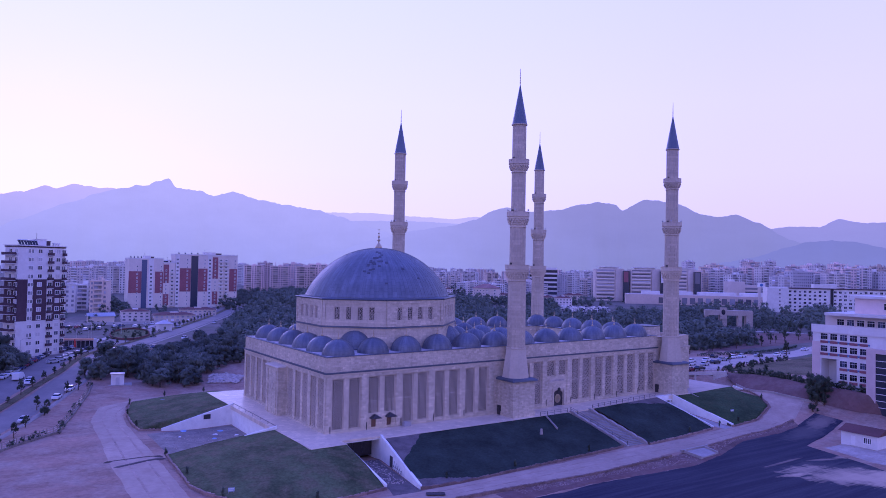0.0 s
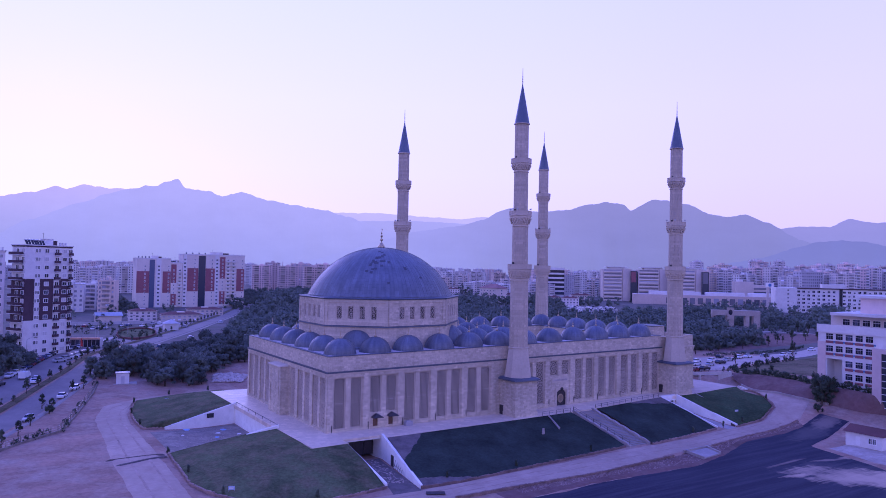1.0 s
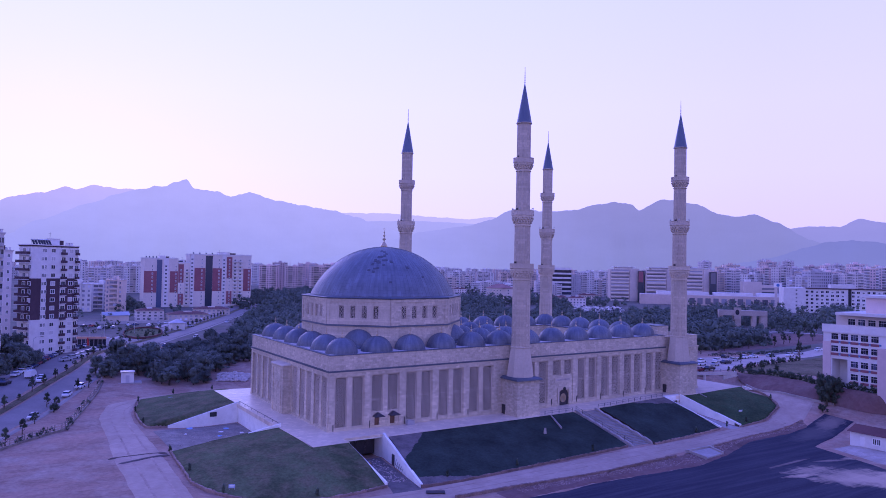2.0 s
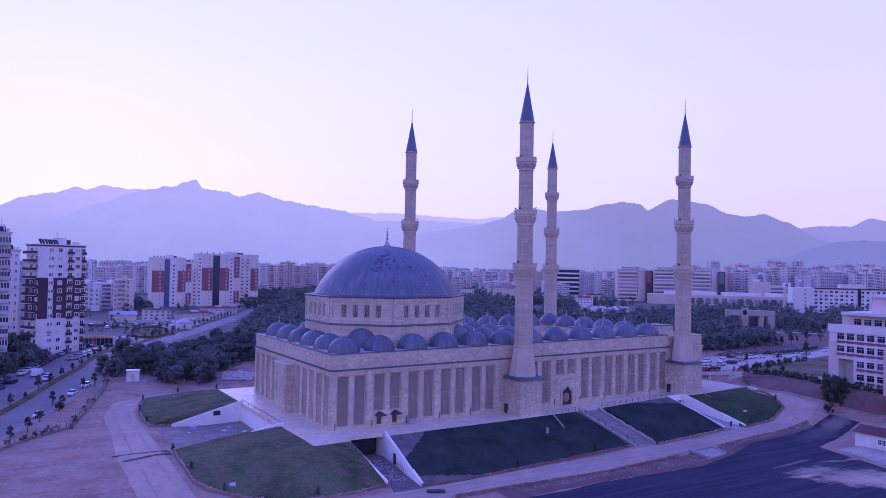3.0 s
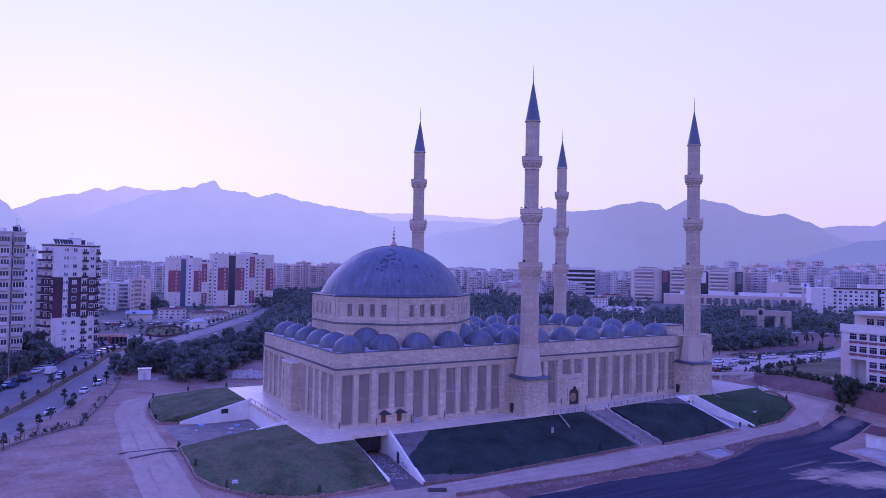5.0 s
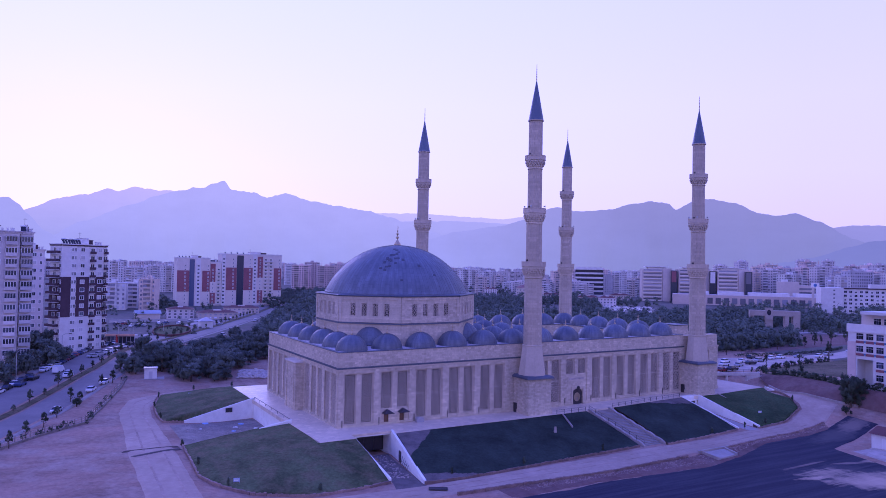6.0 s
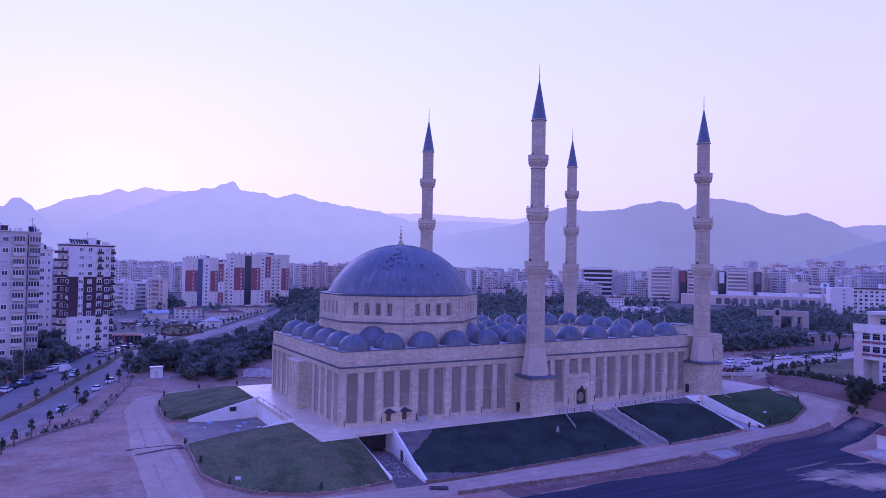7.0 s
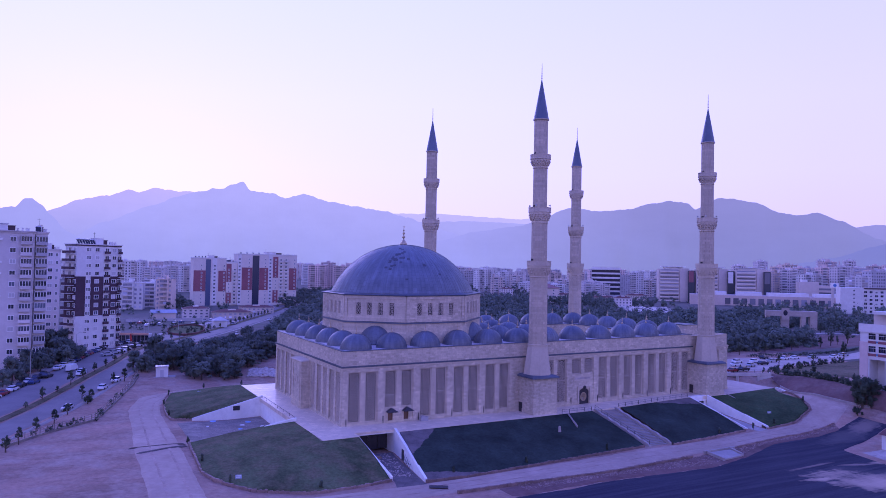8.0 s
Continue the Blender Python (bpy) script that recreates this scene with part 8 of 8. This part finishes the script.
tagged(new("distant_cars", far_cars.mesh("distant_cars", WALL_WHITE, PALE_METAL, PANEL_DARK)), "rows of small cars in a far parking lot", "cars", kind="stuff")
sheet("parking_lot", [bearing(42.5, 595), bearing(46.3, 595)], [bearing(42.5, 740), bearing(46.3, 740)], PALE_STREET, "pale parking lot in front of the hospital", "parking lot", lift=0.1, n=12, m=8)
van = thing("van", "white delivery van parked by the kerb", "van", m=Matrix.LocRotScale((-50.2, 112.6, ground_z(-50.2, 112.6) + 0.13), Euler((0, 0, radians(68))), None))
part("body", Geo().add([(-2.6, -0.95, 0.35), (2.5, -0.95, 0.35), (2.5, 0.95, 0.35), (-2.6, 0.95, 0.35), (-2.55, -0.9, 2.2), (1.2, -0.9, 2.2), (1.2, 0.9, 2.2), (-2.55, 0.9, 2.2), (2.5, -0.95, 1.1), (2.5, 0.95, 1.1)],
     [(3, 2, 1, 0), (0, 1, 8, 5, 4), (2, 3, 7, 6, 9), (4, 5, 6, 7), (3, 0, 4, 7), (1, 2, 9, 8), (8, 9, 6, 5)]).mesh("body", CARS[0].children[0].data.materials[0]), van)
part("windscreen", Geo().add([(2.4, -0.8, 1.2), (2.4, 0.8, 1.2), (1.32, 0.8, 2.12), (1.32, -0.8, 2.12)], [(0, 1, 2, 3)]).mesh("windscreen", PANEL_DARK), van)
for x in (-1.6, 1.6):
    for y in (-0.85, 0.85):
        part("wheel", Geo().turn([(0.34, -0.12), (0.36, 0), (0.34, 0.12)], 14).mesh("wheel", RUBBER), van, m=Matrix.Translation((x, y, 0.36)) @ Matrix.Rotation(radians(90), 4, "X"))

# Street lamps
lamp = thing("street_lamp", "tall grey street lamp with a curved arm", "street lamp", "boulevard lamps")
part("pole", Geo().turn([(0.14, 0), (0.08, 8.6)], 10).mesh("pole", PALE_METAL), lamp)
part("arm", Geo().beam((0, 0, 8.5), (1.0, 0, 9.2), 0.09).beam((1.0, 0, 9.2), (2.6, 0, 9.3), 0.08).mesh("arm", PALE_METAL), lamp)
part("head", Geo().box(2.4, -0.15, 9.2, 3.3, 0.15, 9.38).mesh("head", METAL), lamp)
spots = [(p.x, p.y) for p in along([(x, y, 0) for x, y in offset(MEDIAN, -14.6)[1:8]], 7)]
for i, (x, y) in enumerate(spots):
    m = Matrix.LocRotScale((x, y, ground_z(x, y)), Euler((0, 0, radians(-30))), None)
    if i == 0:
        lamp.matrix_basis = m
    else:
        copy_thing(lamp, m)

# Lawn details: young cypresses along the kerbs and small notice boards
cy = thing("cypress", "young dark cypress by the kerb", "shrub", "young cypresses")
arr = crown_quads(random.Random(3), 160, 0.32, 0.8, 0.14, 4)
arr[:, :4, 2] += 0.85
part("crown", quads_mesh("crown", arr, SHRUB), cy)
part("stem", Geo().turn([(0.05, -0.1), (0.03, 0.8)], 6).mesh("stem", BARK), cy)
for i, (x, y) in enumerate(((-26.2, 69.6), (-14.8, 79.9), (-3.1, 81.5), (-29.3, 55.7), (-30.0, 40.7), (-30.1, 10.2), (-29.8, -5.4), (-27.6, -20.2), (-13.2, -26.4), (12.5, -27.8), (29.5, -27.6), (88.6, -24.9), (101.2, -24.6), (128.2, -19.3), (108.7, -25), (52, -26))):
    m = Matrix.LocRotScale((x, y, ground_z(x, y) + 0.4), Euler((0, 0, i)), None)
    if i == 0:
        cy.matrix_basis = m
    else:
        copy_thing(cy, m)
board = thing("notice_board", "small blue and white notice board on the lawn", "sign", "lawn notices")
part("panel", Geo().box(-0.75, -0.04, 0.5, 0.75, 0.04, 1.3).mesh("panel", surface("blue_sign", (0.36, 0.42, 0.55), rough=0.6)), board, "blue panel")
part("writing_bar", Geo().box(-0.6, -0.06, 1.0, 0.6, -0.04, 1.15).mesh("writing_bar", FRAME), board, "white bar")
part("writing_bar", Geo().box(-0.6, -0.06, 0.7, 0.4, -0.04, 0.85).mesh("writing_bar", FRAME), board, "white bar")
for x in (-0.6, 0.6):
    part("leg", Geo().box(x - 0.04, -0.04, -0.3, x + 0.04, 0.04, 0.5).mesh("leg", PALE_METAL), board)
for i, (x, y, z) in enumerate(((-26.2, -20.0, -3.1), (112.3, -20.7, -2.5), (-18.6, 65.2, -2.5))):
    m = Matrix.LocRotScale((x, y, z), Euler((0, 0, radians(-20))), None)
    b = board if i == 0 else copy_thing(board, m)
    b.matrix_basis = m
    b.scale = (0.72, 0.72, 0.8)
solid("marker_stone", Geo().prism([(-0.4, -0.15), (0.4, -0.15), (0.4, 0.15), (-0.4, 0.15)], -0.4, 1.5, top=[(-0.25, -0.1), (0.25, -0.1), (0.25, 0.1), (-0.25, 0.1)]), PAVED, "pale upright stone on the lawn", "stone", m=Matrix.Translation((46.3, -16.6, -2.0)))

# Fence along the earth lot
fence = thing("fence", "sagging wire fence on grey concrete posts", "fence")
fp = along([(-64, 22, 0), (-60.9, 26.6, 0), (-54.8, 34.3, 0), (-46.6, 42.7, 0), (-43.2, 55.1, 0), (-34.9, 85.4, 0), (-31.8, 99.7, 0)], 40)
pm = Geo().box(-0.08, -0.08, -0.2, 0.08, 0.08, 1.7).mesh("post", RAMP_FLOOR)
for p in fp:
    part("post", pm, fence, m=Matrix.Translation((p.x, p.y, ground_z(p.x, p.y))))
g = Geo()
for a, b in zip(fp, fp[1:]):
    for z in (0.4, 0.9, 1.4):
        g.beam((a.x, a.y, ground_z(a.x, a.y) + z), (b.x, b.y, ground_z(b.x, b.y) + z), 0.03)
part("wire", g.mesh("wire", PALE_METAL), fence, "thin wires")
solid("lot_kerb", Geo().add([v for p in fp for v in ((p.x + 0.3, p.y, ground_z(p.x, p.y) - 0.2), (p.x + 0.6, p.y, ground_z(p.x, p.y) - 0.2), (p.x + 0.6, p.y, ground_z(p.x, p.y) + 0.45), (p.x + 0.3, p.y, ground_z(p.x, p.y) + 0.45))],
      [tuple(4 * i + k for k in (a, b)) + tuple(4 * (i + 1) + k for k in (b, a)) for i in range(39) for a, b in ((0, 3), (3, 2), (2, 1))]), RAMP_FLOOR, "low concrete kerb under the fence", "kerb", kind="structure")

# Building litter on the ramps
rng = random.Random(13)
TARP = surface("blue_tarpaulin", (0.30, 0.42, 0.62), rough=0.6, var=0.2)
for i, (x, y, s) in enumerate(((-20, 36.8, 1.5), (-14, 31, 1.0), (-12, 34, 1.3), (-10, 28, 0.8), (-15.5, 27, 0.9), (-22.5, 30, 0.7))):
    gg = Geo()
    gg.turn([(s, 0), (s * 0.8, 0.18), (s * 0.3, 0.3), (0.05, 0.26)], 9, phase=i)
    gg.v = [(a + rng.uniform(-0.3, 0.3) * s, b + rng.uniform(-0.3, 0.3) * s, c) for a, b, c in gg.v]
    solid("tarpaulin", gg, TARP if i % 2 == 0 else FRAME, "crumpled sheet lying on the ramp floor" if i % 2 else "crumpled blue tarpaulin on the ramp floor", "tarpaulin", "sheets on the ramp", Matrix.LocRotScale((x, y, ground_z(x, y) + 0.13), None, (0.6, 0.6, 0.6)))
solid("vent_grille", Geo().box(-14.6, 39.4, -2.6, -12.9, 39.65, -1.5), METAL, "dark ventilation grille in the ramp wall", "grille", kind="structure")
solid("side_door", Geo().beam((8.42, -13.4, -3.6), (8.2, -14.8, -3.6), 0.2, 2.2), DOOR, "dark door in the ramp wall", "door", kind="structure")
solid("drain_grate", Geo().box(0, 0, 0, 3.4, 1.6, 0.06).box(0.1, 0.1, 0.06, 3.3, 0.2, 0.1).box(0.1, 1.4, 0.06, 3.3, 1.5, 0.1), DOOR, "dark drain grating across the foot of the ramp", "grating", m=pose(4.4, -33.6, -4.5, 0, 0, -28))
edge = along([(136.2, -4.6, 0.85), (136.2, -7.0, 0.5), (135.4, -10.5, -0.2), (133.8, -14.0, -1.3), (131.4, -17.6, -2.6)], 18)
g = Geo()
for a, b in zip(edge, edge[1:]):
    g.beam(a, b, 0.28, 0.5)
solid("lawn_edging", g, WHITEWALL, "curved white concrete edging beside the east lawn", "kerb", kind="structure")
scaf = thing("scaffold", "leaning scaffold frames against the ramp wall", "scaffold")
for k in range(5):
    y = -16.5 - 1.0 * k
    part("tube", Geo().beam((7.2 - 0.17 * k, y, -4.66), (7.75 - 0.17 * k, y + 0.1, -2.9 - 0.2 * k), 0.045).mesh("tube", METAL), scaf)
    if k < 4:
        part("tube", Geo().beam((7.45 - 0.17 * k, y, -3.8), (7.28 - 0.17 * k, y - 1.0, -3.9), 0.04).mesh("tube", METAL), scaf)
rocks("ramp_debris", [(1.2, -8), (1.3, -24)], [(8, -8), (5.6, -26)], 260, 0.13, ROCK, "building debris scattered over the ramp", 14)
rocks("ramp_debris", [(-9, 12), (-27, 13)], [(-9, 39), (-26, 36)], 160, 0.12, ROCK, "building debris scattered over the side ramp", 15)
solid("plank_stack", Geo().box(0, 0, 0, 3.2, 0.9, 0.3).box(0.2, 0.1, 0.3, 3.0, 0.7, 0.5), surface("weathered_planks", (0.26, 0.18, 0.12), var=0.3, fine=6), "stack of weathered planks on the ramp", "planks", m=pose(2.0, -12.5, -4.67, 0, 0, 25))
solid("equipment_box", Geo().box(-0.9, -0.5, 0, 0.9, 0.5, 0.9).box(-0.7, -0.4, 0.9, 0.2, 0.4, 1.1), WALL_GREY, "grey equipment box by the facade", "equipment", m=Matrix.Translation((19.4, -1.4, 0.0)))
